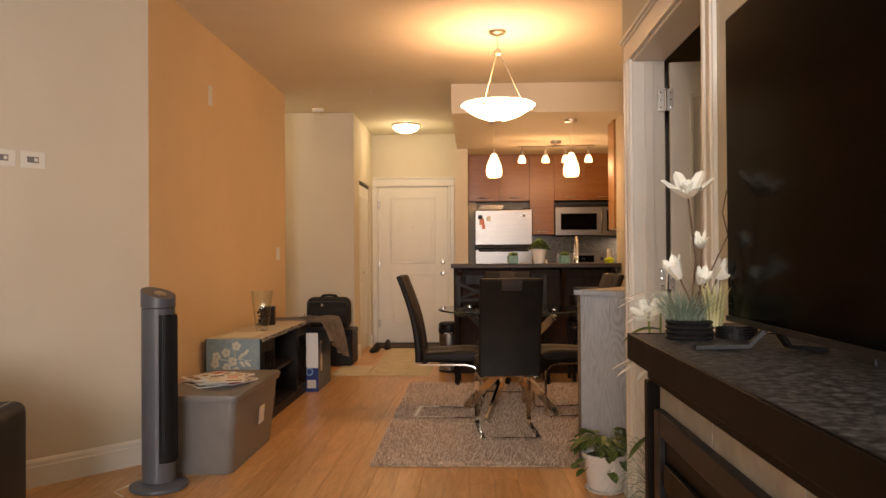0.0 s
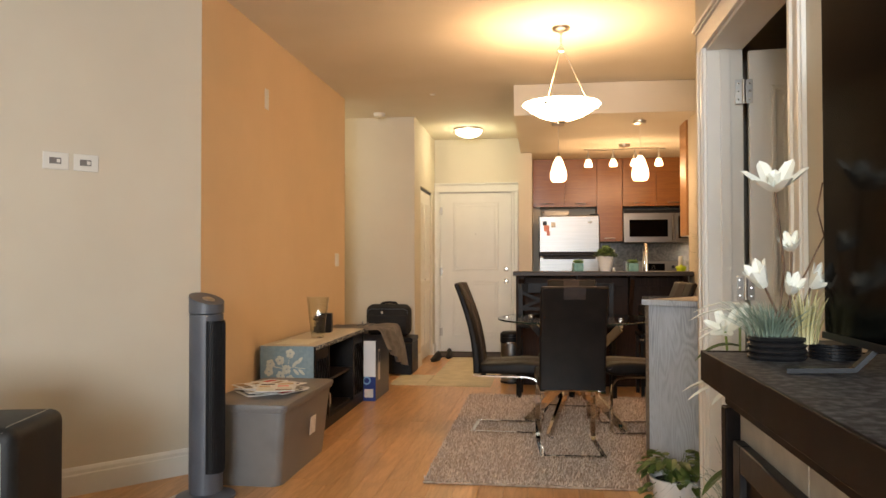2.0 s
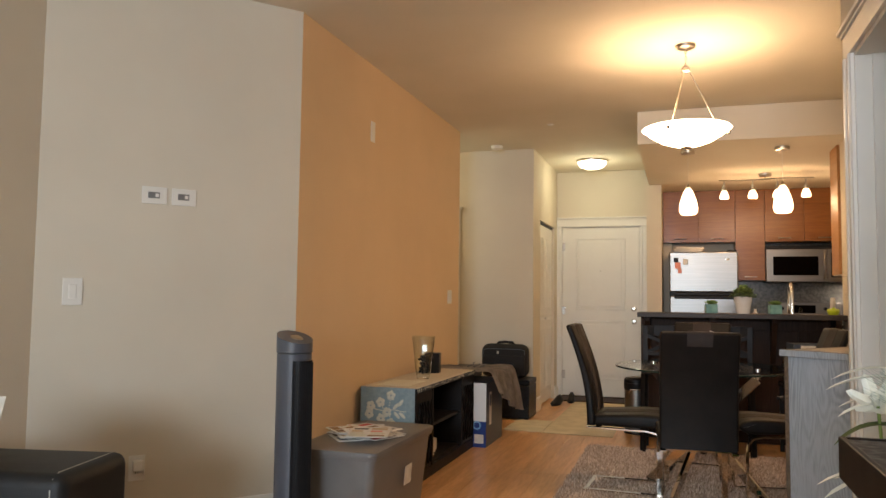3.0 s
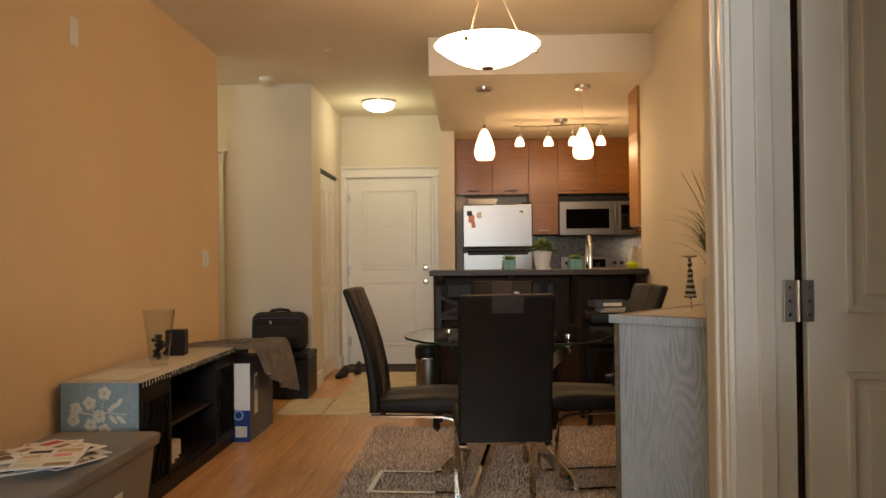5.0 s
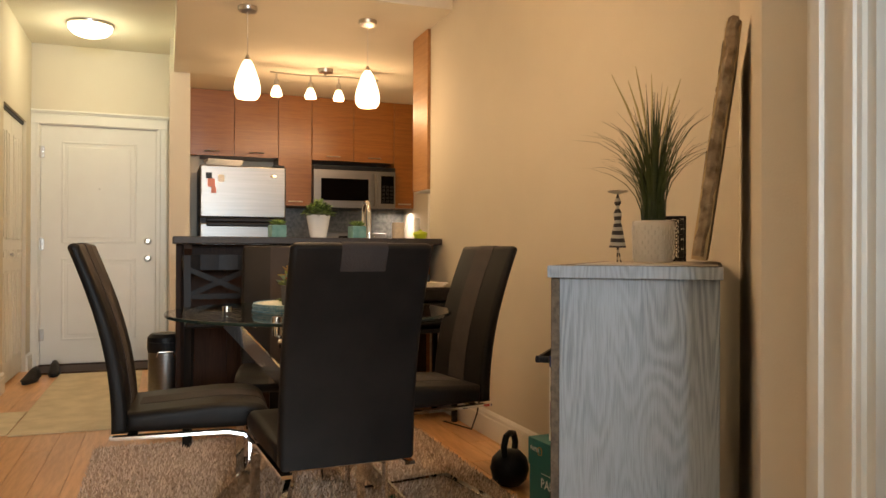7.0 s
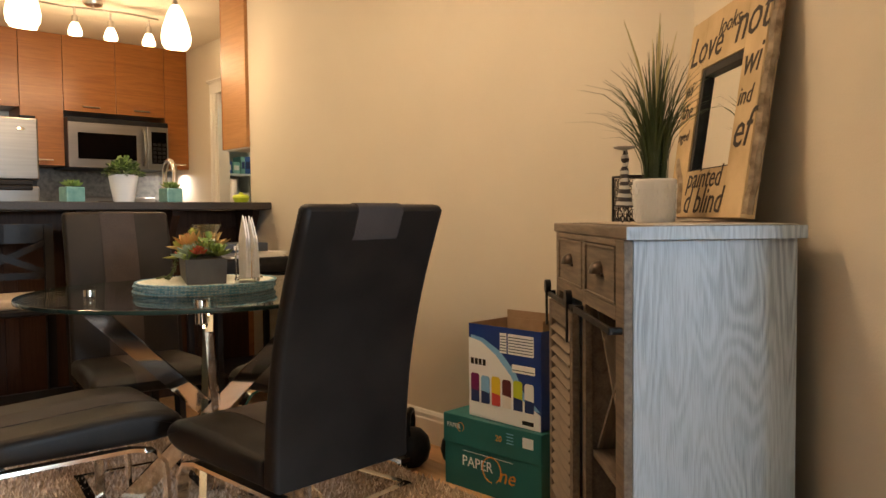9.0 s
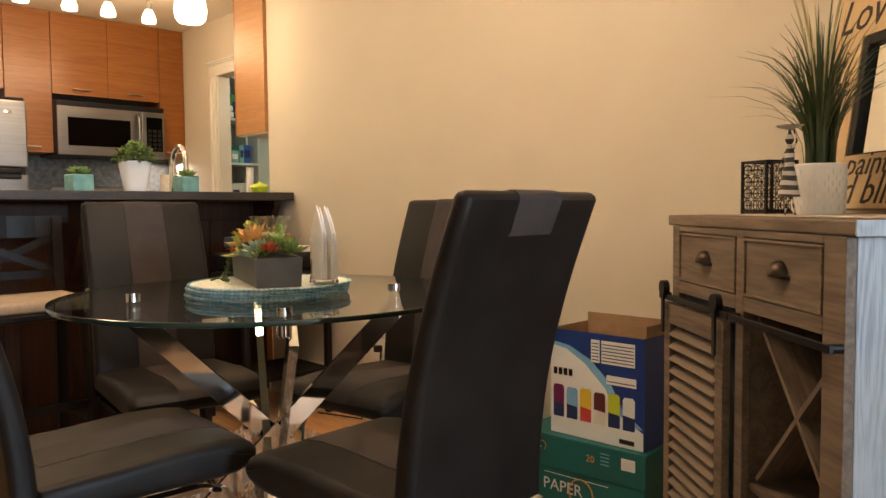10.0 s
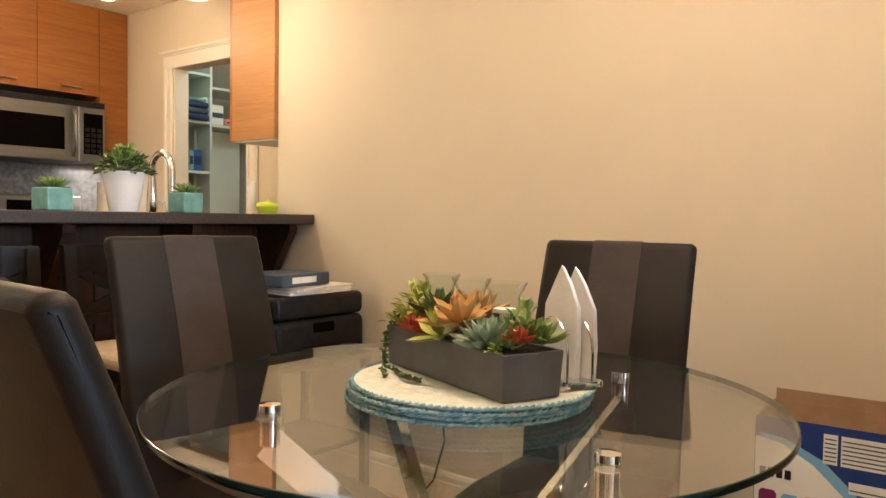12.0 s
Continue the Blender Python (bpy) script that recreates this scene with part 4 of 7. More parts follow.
part("side", box(0.0, 0.02, 0.0, 0.40, 0, 2.25), "shelf_white", ps)
part("side", box(0.45, 0.47, 0.0, 0.40, 0, 2.25), "shelf_white", ps)
part("back", box(0.0, 0.47, 0.40, 0.41, 0, 2.25), "shelf_white", ps)
for z in (0.25, 0.62, 1.0, 1.38, 1.77, 2.14):
    part("shelf", box(0.021, 0.449, 0.0, 0.398, z, z + 0.02), "shelf_white", ps)
part("top_shelf", box(0.471, 0.93, 0.0, 0.40, 2.05, 2.07), "shelf_white", ps)

M["slate"] = node_mat("slate_blue_card", (0.05, 0.07, 0.10), 0.4)[0]
M["blue"] = node_mat("blue_print", (0.03, 0.10, 0.35), 0.45)[0]
M["navy"] = node_mat("dark_blue_print", (0.012, 0.03, 0.12), 0.4)[0]
M["green"] = node_mat("green_print", (0.05, 0.25, 0.06), 0.5)[0]
rn = random.Random(9)
for z, palette in ((0.64, ("paper", "teal", "white_ceramic", "green")), (1.02, ("white_ceramic", "teal", "paper")), (1.40, ("blue", "teal", "green", "navy", "teal")), (1.79, ("green", "paper", "teal", "white_ceramic"))):
    x = 2.53
    while x < 2.90:
        w = rn.uniform(0.045, 0.085)
        h = rn.uniform(0.09, 0.22)
        c = rn.choice(palette)
        if x + w < 2.945:
            t = thing("pantry_box", pose(x + w / 2, 10.62, z + 0.0, 0, 0, rn.uniform(-8, 8)), "small packaged household item on a white pantry shelf", "package", "pantry goods")
            part("carton", box(-w / 2, w / 2, -0.05, 0.09, 0, h, 0.006), c, t)
            part("print", box(-w / 2 + 0.01, w / 2 - 0.01, -0.0525, -0.0502, h * 0.3, h * 0.7), rn.choice(["paper", "navy"]), t)
        x += w + 0.006
for k, (x, z, w, h, c) in enumerate(((2.63, 1.79, 0.15, 0.055, "white_ceramic"), (2.63, 1.846, 0.14, 0.050, "shelf_white"), (2.83, 1.79, 0.20, 0.050, "navy"), (2.83, 1.841, 0.19, 0.045, "slate"), (2.83, 1.887, 0.19, 0.045, "navy"), (2.82, 1.933, 0.17, 0.030, "teal"))):
    t = thing("folded_cloth", pose(x, 10.60, z), "folded household linen stacked on a white pantry shelf", "linen", "folded linen")
    part("cloth", box(-w / 2, w / 2, -0.08, 0.12, 0, h, 0.016, seg=3), c, t, smooth=True)
part("low_shelf", box(0.471, 0.93, 0.0, 0.40, 1.755, 1.775), "shelf_white", ps)
for x, w, d0, h, c, nm, lb in ((3.02, 0.15, 0.10, 0.16, "white_ceramic", "storage_box", "white lidded storage box on a pantry shelf"), (3.20, 0.18, 0.12, 0.06, "pink", "folded_cloth", "folded pink cloth on a pantry shelf")):
    t = thing(nm, pose(x, 10.62, 1.776), lb, "storage")
    part("body", box(-w / 2, w / 2, -0.05, d0, 0, h, 0.012, seg=3), c, t, smooth=True)
    part("band", box(-w / 2 + 0.01, w / 2 - 0.01, -0.053, -0.0505, h * 0.35, h * 0.6, 0.001), "slate", t)
t = thing("storage_carton", pose(3.15, 10.75, 0), "tall pale board leaning in the pantry", "board")
part("board", box(-0.22, 0.22, -0.02, 0.02, 0, 1.74, 0.003), "shelf_white", t)
# Added point light without a fitting, to brighten the pantry shelves.
bulb("pantry_bulb", 2.8, 9.6, 2.5, 9, (0.85, 1.0, 0.85), 0.08)
# ---- dining ----
def dining_chair():
    """Cantilever chair, 0.42 wide, facing +y; origin on the floor under the back's foot."""
    t = thing("dining_chair", I4, "dark brown leatherette cantilever chair on chrome legs, by the glass table", "chair", "chairs round the glass table")
    W = 0.193
    # back: slab following an S curve
    prof = []
    for k in range(13):
        u = k / 12
        z = 0.405 + 0.592 * u
        yc = 0.0 - 0.135 * (u ** 1.25) + 0.022 * math.sin(math.pi * u)
        th = 0.050 - 0.012 * u
        prof.append((yc, z, th))
    def slab(x0, x1, grow=0.0, bev=0.016):
        own = bmesh.new()
        fr_, bk_ = [], []
        for yc, z, th in prof:
            fr_.append((yc + th / 2 + grow, z))
            bk_.append((yc - th / 2 + (0.008 if grow and z < 0.94 else -grow), z))
        yt, tt = prof[-1][0], prof[-1][2] / 2 + grow
        pts = fr_ + [(yt + tt * 0.87, 1.0045 + grow), (yt + tt * 0.5, 1.0105 + grow), (yt, 1.0125 + grow), (yt - tt * 0.5, 1.0105 + grow), (yt - tt * 0.87, 1.0045 + grow)] + bk_[::-1]
        vs = [own.verts.new((x0, y, z)) for y, z in pts]
        f = own.faces.new(vs)
        r = bmesh.ops.extrude_face_region(own, geom=[f])
        for v in r["geom"]:
            if isinstance(v, bmesh.types.BMVert):
                v.co.x = x1
        bmesh.ops.recalc_face_normals(own, faces=own.faces[:])
        if bev:
            es = [ed_ for ed_ in own.edges if abs(ed_.verts[0].co.x - ed_.verts[1].co.x) < 1e-6]
            bmesh.ops.bevel(own, geom=es, offset=bev, segments=4, affect="EDGES", profile=0.5)
        return own
    part("backrest", slab(-W, W), "leather", t, smooth=True)
    b = t.children[0]
    part("stripe", slab(-0.062, 0.062, 0.0022, 0), "suede", b, "dull suede centre stripe", smooth=True)
    # seat
    own = bmesh.new()
    pts = [(0.02, 0.408), (0.38, 0.405), (0.42, 0.409), (0.448, 0.420), (0.463, 0.437), (0.464, 0.452), (0.452, 0.468), (0.43, 0.480), (0.38, 0.488), (0.30, 0.490), (0.15, 0.480), (0.02, 0.472)]
    vs = [own.verts.new((-W - 0.005, y, z)) for y, z in pts]
    f = own.faces.new(vs)
    r = bmesh.ops.extrude_face_region(own, geom=[f])
    for v in r["geom"]:
        if isinstance(v, bmesh.types.BMVert):
            v.co.x = W + 0.005
    bmesh.ops.recalc_face_normals(own, faces=own.faces[:])
    es = [ed_ for ed_ in own.edges if abs(ed_.verts[0].co.x - ed_.verts[1].co.x) < 1e-6]
    bmesh.ops.bevel(own, geom=es, offset=0.024, segments=5, affect="EDGES", profile=0.5)
    s = part("seat", own, "leather", t, smooth=True)
    own = bmesh.new()
    top_line = [(0.05, 0.4752), (0.15, 0.4812), (0.30, 0.4912), (0.38, 0.4892), (0.43, 0.4812), (0.453, 0.4688), (0.4654, 0.4525)]
    vs = [own.verts.new((-0.062, y, z)) for y, z in top_line + [(y - 0.004, z - 0.006) for y, z in top_line[::-1]]]
    f = own.faces.new(vs)
    r = bmesh.ops.extrude_face_region(own, geom=[f])
    for v in r["geom"]:
        if isinstance(v, bmesh.types.BMVert):
            v.co.x = 0.062
    bmesh.ops.recalc_face_normals(own, faces=own.faces[:])
    part("stripe", own, "suede", s, "dull suede centre stripe", smooth=True)
    # frame: flat chrome strip, floor loop, legs and rails
    for sx in (-1, 1):
        x = sx * (W - 0.018)
        path = [(x, -0.03, 0.392), (x, 0.33, 0.392), (x, 0.385, 0.380), (x, 0.415, 0.345), (x, 0.420, 0.30), (x, 0.425, 0.06), (x, 0.418, 0.035), (x, 0.39, 0.022), (x, -0.02, 0.022)]
        f = part("frame_side", tube(path, 0.01, flat=(0.030, 0.010)), "chrome", t)
    part("floor_bar", box(-W + 0.0, W - 0.0, -0.045, -0.015, 0.017, 0.027, 0.002), "chrome", f)
    part("cross_bar", box(-W + 0.034, W - 0.034, 0.02, 0.05, 0.388, 0.398, 0.002), "chrome", f)
    return t


chair = dining_chair()
chair.matrix_world = pose(0.385, 5.430, 0.0, 0, 0, 4)
TX, TY = 0.43, 6.205
copy_thing(chair, pose(0.43, 6.93, 0.0, 0, 0, 172))
copy_thing(chair, pose(-0.215, 6.165, 0.0, 0, 0, -93))
copy_thing(chair, pose(1.05, 6.25, 0.0, 0, 0, 99))

tb = thing("dining_table", pose(TX, TY, 0.0), "round clear glass dining table on crossed chrome legs", "table")
R = 0.525
M["glass_edge"] = node_mat("dark_green_glass_edge", (0.012, 0.03, 0.024), 0.12)[0]
part("tabletop", lathe([(0, 0.756), (R - 0.003, 0.756), (R - 0.003, 0.768), (0, 0.768)], 128), "glass", tb, "clear tempered round glass")
part("edge", lathe([(R - 0.0028, 0.7565), (R - 0.001, 0.757), (R, 0.760), (R, 0.764), (R - 0.001, 0.767), (R - 0.0028, 0.7675), (R - 0.0028, 0.7565)], 128), "glass_edge", tb, "dark green polished glass edge", smooth=True)
for k, a in enumerate((153, 243, 333, 63)):
    d = Vector((math.cos(radians(a)), math.sin(radians(a)), 0))
    p0, p1 = d * (0.395 if k == 1 else 0.335), -d * 0.36
    sidev = Vector((-d.y, d.x, 0)) * (0.018 if k % 2 else -0.018)
    pts = [p0 + Vector((0, 0, 0.715)) + sidev, p1 + Vector((0, 0, 0.024)) + sidev]
    lg = part("leg", tube(pts, 0.01, flat=(0.020, 0.052)), "chrome", tb)
    part("stud", moved(lathe([(0, 0.040), (0.016, 0.040), (0.016, 0.0), (0.012, -0.004), (0, -0.004)], 20), pose(p0.x, p0.y, 0.716)), "chrome", lg, smooth=True)
    part("cap", moved(lathe([(0, 0.012), (0.017, 0.010), (0.017, 0.0), (0, 0.0)], 20), pose(p0.x, p0.y, 0.768)), "chrome", lg, smooth=True)
    part("foot", moved(lathe([(0, 0), (0.018, 0), (0.016, 0.012), (0, 0.012)], 16), pose(p1.x, p1.y, 0.006)), "black", lg)

M["mat_top"] = varied("woven_cream_mat", (0.50, 0.54, 0.47), (0.62, 0.65, 0.58), 0.95, 60, bump=0.8, bump_scale=160)
M["mat_edge"] = varied("teal_yarn_edge", (0.10, 0.27, 0.34), (0.36, 0.50, 0.54), 0.9, 60, bump=0.8, bump_scale=160)
for k in range(4):
    t = thing("placemat", pose(0.412 + 0.004 * (k % 2), 6.187 - 0.003 * k, 0.7685 + 0.008 * k, 0, 0, 31 * k) @ Matrix.Diagonal((0.97, 0.97, 1, 1)), "round cream placemat with knitted teal rim, stacked on the table", "placemat", "stack of placemats")
    rings = 9
    bm = bmesh.new()
    prof = [(0, 0.0)]
    for j in range(rings * 2 + 1):
        prof.append((0.010 + 0.195 * j / (rings * 2), 0.0068 if j % 2 else 0.0052))
    prof += [(0.207, 0.004), (0.205, 0.0), (0, 0)]
    part("disc", lathe(prof, 64), "mat_top", t)
    bm = bmesh.new()
    n = 110
    for j in range(n):
        a0, a1 = 2 * math.pi * j / n, 2 * math.pi * (j + 1.4) / n
        tube([(0.208 * math.cos(a0), 0.208 * math.sin(a0), 0.002), (0.2105 * math.cos((a0 + a1) / 2), 0.2105 * math.sin((a0 + a1) / 2), 0.0042), (0.208 * math.cos(a1), 0.208 * math.sin(a1), 0.0062)], 0.0026, 6, bm)
    part("rim", bm, "mat_edge", t)
MT = 0.7685 + 0.0315

M["nylon"] = varied("black_nylon", (0.006, 0.006, 0.007), (0.012, 0.012, 0.013), 0.8, 60, bump=0.3)
M["planter"] = varied("slate_grey_planter", (0.085, 0.085, 0.09), (0.12, 0.12, 0.125), 0.5, 15, bump=0.05)
M["glass_clear"] = thin_glass("clear_glass", (0.95, 0.97, 0.96))
M["wax"] = node_mat("white_wax", (0.78, 0.74, 0.66), 0.5)[0]
PM = pose(0.402, 6.182, MT, 0, 0, 70) @ Matrix.Scale(0.95, 4)
pt = thing("succulent_planter", PM, "long slate planter of succulents with three glass candle cups", "planter")
PH = 0.074
bm = bmesh.new()
rings = []
for hx, hy, z in ((0.183, 0.056, 0), (0.187, 0.060, PH), (0.180, 0.053, PH), (0.178, 0.051, 0.008)):
    rings.append([bm.verts.new((sx * hx, sy * hy, z)) for sx, sy in ((-1, -1), (1, -1), (1, 1), (-1, 1))])
for a, b in zip(rings, rings[1:]):
    for q in range(4):
        bm.faces.new((a[q], a[(q + 1) % 4], b[(q + 1) % 4], b[q]))
bm.faces.new(rings[0][::-1])
bm.faces.new(rings[-1])
bmesh.ops.recalc_face_normals(bm, faces=bm.faces[:])
bmesh.ops.bevel(bm, geom=bm.edges[:], offset=0.0012, segments=2, affect="EDGES", profile=0.5)
part("trough", bm, "planter", pt)
part("moss", box(-0.176, 0.176, -0.049, 0.049, 0.0095, PH - 0.006), "soil", pt)


def succulent(x, y, z, r, rings_, n, fat, mt, label, fleshy=0.006, tilt=(0, 0)):
    """One rosette: a short core and its leaves, each leaf a part."""
    base = part("succulent", lathe([(0, -0.004), (0.008, -0.002), (0.008, 0.004), (0, 0.010)], 10), mt, pt, label, at=pose(x, -y, z, -tilt[0], tilt[1], 0))
    for k in range(rings_):
        el = 15 + 65 * k / max(rings_ - 1, 1)
        L = r * (1 - 0.20 * k)
        own = bmesh.new()
        d = Vector((math.cos(radians(el)), 0, math.sin(radians(el))))
        leaf(own, d * 0.004 + Vector((0, 0, 0.002 * k)), d, L, L * fat, curl=-0.12, thick=fleshy)
        bmesh.ops.recalc_face_normals(own, faces=own.faces[:])
        first = part("leaf", own, mt, base, at=pose(0, 0, 0, 0, 0, 180 * (k % 2) / n))
        for j in range(1, n):
            o = new("leaf", first.data)
            o.parent = base
            o.matrix_basis = pose(0, 0, 0, 0, 0, 360 * (j + 0.5 * (k % 2)) / n + 5 * math.sin(7 * j + k))
    return base


# local x runs along the trough, y is the distance behind the middle line as seen from the walk
for spec_ in ((-0.105, -0.030, PH + 0.004, 0.062, 4, 9, 0.34, "leaf_blue", "pale blue-green rosette succulent", 0.008, (12, 0)),
              (-0.135, 0.020, PH + 0.010, 0.040, 3, 8, 0.34, "leaf_blue", "small blue-green rosette", 0.008),
              (-0.030, -0.032, PH + 0.022, 0.074, 3, 6, 0.52, "leaf_rust", "rust-orange broad-leaved succulent", 0.004, (14, 0)),
              (0.000, -0.055, PH + 0.002, 0.056, 2, 5, 0.42, "leaf_lime", "yellow-green pointed leaves below the rust rosette", 0.004, (25, 0)),
              (0.075, -0.010, PH + 0.030, 0.062, 3, 5, 0.30, "leaf", "dark green upright succulent", 0.007),
              (0.145, -0.030, PH + 0.006, 0.046, 3, 9, 0.34, "leaf_lime", "yellow-green stonecrop", 0.006),
              (0.165, 0.015, PH + 0.012, 0.044, 3, 8, 0.34, "leaf_lime", "yellow-green stonecrop", 0.006),
              (0.070, -0.048, PH + 0.002, 0.030, 3, 7, 0.36, "leaf_red", "small red rosette"),
              (0.105, -0.050, PH + 0.002, 0.028, 3, 7, 0.36, "leaf_red", "small red rosette"),
              (-0.172, -0.020, PH + 0.018, 0.026, 3, 6, 0.40, "leaf_red", "small red rosette"),
              (0.010, 0.030, PH + 0.030, 0.062, 3, 7, 0.40, "leaf_rust", "rust-orange broad-leaved succulent"),
              (-0.160, 0.035, PH + 0.010, 0.046, 3, 7, 0.34, "leaf_light", "light green succulent"),
              (0.095, 0.040, PH + 0.012, 0.050, 3, 7, 0.32, "leaf_light", "light green succulent")):
    succulent(*spec_)
rn = random.Random(12)
for cx_, cy_, cz_, r_, h_, cnt, sz, mt in ((0.150, -0.005, 0.100, 0.052, 0.055, 80, 0.022, "leaf_lime"), (0.175, -0.035, 0.080, 0.030, 0.025, 30, 0.018, "leaf_lime"), (-0.150, 0.005, 0.088, 0.036, 0.060, 46, 0.026, "leaf_light"), (-0.165, -0.040, 0.070, 0.026, 0.030, 26, 0.020, "leaf_light"), (0.055, 0.010, 0.090, 0.042, 0.045, 34, 0.026, "leaf")):
    bm = bmesh.new()
    bushy(bm, Vector((cx_, -cy_, cz_)), r_, h_, cnt, sz, rn, 0.8)
    part("foliage", bm, mt, pt, "sprig of small leaves")
bm = bmesh.new()
tr_ = [Vector((0.165, 0.045, 0.092)), Vector((0.166, 0.070, 0.060)), Vector((0.164, 0.076, 0.022)), Vector((0.135, 0.090, 0.005)), Vector((0.080, 0.095, 0.004)), Vector((0.035, 0.105, 0.004)), Vector((-0.010, 0.098, 0.004))]
tube(tr_, 0.0013, 5, bm)
tube([tr_[2], Vector((0.12, 0.105, 0.004)), Vector((0.07, 0.122, 0.004)), Vector((0.055, 0.130, 0.004))], 0.0013, 5, bm)
for k in range(190):
    u = rn.uniform(0, 5.99)
    i0 = int(u)
    p = tr_[i0].lerp(tr_[i0 + 1], u - i0) + Vector((rn.uniform(-0.004, 0.004), rn.uniform(-0.004, 0.004), 0.001))
    d = Vector((rn.uniform(-1, 1), rn.uniform(-1, 1), rn.uniform(0.0, 0.9)))
    leaf(bm, p, d, 0.0085, 0.006, 0.1, thick=0.002)
for k in range(34):
    p = Vector((0.12, 0.105, 0.004)).lerp(Vector((0.055, 0.130, 0.004)), k / 33)
    leaf(bm, p, Vector((rn.uniform(-1, 1), rn.uniform(-1, 1), rn.uniform(0.1, 0.9))), 0.0085, 0.006, 0.1, thick=0.002)
part("trailing_vine", bm, "leaf", pt, "string-like trailing green vine")
for x in (-0.090, 0.010, 0.110):
    c = part("candle_cup", moved(lathe([(0, 0.0), (0.022, 0), (0.023, 0.03), (0.025, 0.046), (0.037, 0.070), (0.0355, 0.070), (0.0235, 0.047), (0.021, 0.004), (0, 0.004)], 28), pose(x, -0.015, PH + 0.032)), "glass_clear", pt, smooth=True)
    part("candle", moved(lathe([(0, 0.005), (0.0200, 0.005), (0.0200, 0.026), (0, 0.027)], 20), pose(x, -0.015, PH + 0.032)), "wax", c)
    part("candle_metal", moved(lathe([(0.0203, 0.004), (0.0208, 0.020), (0.0203, 0.020)], 20), pose(x, -0.015, PH + 0.032)), "chrome", c)
NM = pose(0.478, 6.030, MT, 0, 0, -34)
nh = thing("napkin_holder", NM, "chrome wire napkin holder with white folded napkins", "napkin holder")
for s in (-0.030, 0.014):
    part("hoop", tube([(s, -0.05, 0.01)] + [(s, -0.05 * math.cos(radians(a)), 0.055 + 0.055 * math.sin(radians(a))) for a in range(0, 181, 15)] + [(s, 0.05, 0.01)], 0.002, 8), "chrome", nh, smooth=True)
for sx in (-0.028, 0.028):
    for sy in (-0.045, 0.045):
        part("ball_foot", moved(lathe([(0, 0), (0.006, 0.002), (0.008, 0.008), (0.006, 0.014), (0, 0.016)], 12), pose(sx, sy, 0)), "chrome", nh, smooth=True)
part("tray", box(-0.028, 0.028, -0.048, 0.048, 0.010, 0.013, 0.001), "chrome", nh)
M["napkin"] = varied("white_napkin", (0.76, 0.75, 0.72), (0.82, 0.81, 0.78), 0.9, 30, bump=0.15, bump_scale=90)
nk = thing("napkins", NM @ pose(0.002, 0, 0.0135, 0, 0, 25), "white paper napkins folded to points in the holder", "napkins")
for k, (xc, yc_, h, lean) in enumerate(((-0.010, 0.009, 0.180, 0.004), (0.010, -0.009, 0.178, -0.004))):
    for q in range(2):
        x0 = xc + (q - 1) * 0.0085
        bm = bmesh.new()
        vs = []
        for t_ in (0.0, 0.0080):
            row = []
            for yy, zz in ((-0.030, 0), (0.030, 0), (0.034, h * 0.30), (0.032, h * 0.64), (0.015, h * 0.85), (0.002, h), (-0.015, h * 0.85), (-0.032, h * 0.64), (-0.034, h * 0.30)):
                u = zz / h
                bow = lean * u * u
                row.append(bm.verts.new((x0 + t_ * (1 - 0.6 * u) + bow, yc_ + yy + 0.002 * (q % 2), zz - 0.004 * (q % 3))))
            vs.append(row)
        bm.faces.new(vs[0][::-1])
        bm.faces.new(vs[1])
        for w in range(9):
            bm.faces.new((vs[0][w], vs[0][(w + 1) % 9], vs[1][(w + 1) % 9], vs[1][w]))
        bmesh.ops.recalc_face_normals(bm, faces=bm.faces[:])
        part("napkin", bm, "napkin", nk)


# ---- bar stools ----
def stool():
    t = thing("bar_stool", I4, "dark wooden bar stool with crossed back and beige cushion", "stool", "stools at the bar")
    for sx in (-1, 1):
        part("leg", tube([(sx * 0.165, 0.15, 0.0), (sx * 0.165, 0.14, 0.62), (sx * 0.17, 0.17, 0.96)], 0.016, flat=(0.036, 0.028)), "black_wood", t)
        part("leg", tube([(sx * 0.175, -0.19, 0.0), (sx * 0.165, -0.17, 0.60)], 0.016, flat=(0.036, 0.032)), "black_wood", t)
        part("stretcher", tube([(sx * 0.168, -0.17, 0.22), (sx * 0.165, 0.14, 0.22)], 0.01, flat=(0.02, 0.03)), "black_wood", t)
    part("stretcher", tube([(-0.165, -0.178, 0.28), (0.165, -0.178, 0.28)], 0.01, flat=(0.02, 0.03)), "black_wood", t)
    part("seat", box(-0.185, 0.185, -0.20, 0.17, 0.60, 0.630, 0.008), "black_wood", t)
    part("cushion", box(-0.19, 0.19, -0.205, 0.15, 0.6305, 0.672, 0.018, seg=3), "cushion", t, "flat beige cushion")
    bm = bmesh.new()
    pts = [(-0.19, 0.172), (-0.10, 0.192), (0, 0.198), (0.10, 0.192), (0.19, 0.172)]
    tube([(x, y, 0.925) for x, y in pts], 0.01, flat=(0.022, 0.085), bm=bm)
    part("top_rail", bm, "black_wood", t)
    part("rail", tube([(-0.165, 0.152, 0.74), (0.165, 0.152, 0.74)], 0.01, flat=(0.018, 0.03)), "black_wood", t)
    part("cross_slat", tube([(-0.155, 0.156, 0.75), (0.155, 0.166, 0.885)], 0.01, flat=(0.014, 0.028)), "black_wood", t)
    part("cross_slat", tube([(0.155, 0.150, 0.75), (-0.155, 0.160, 0.885)], 0.01, flat=(0.014, 0.028)), "black_wood", t)
    return t


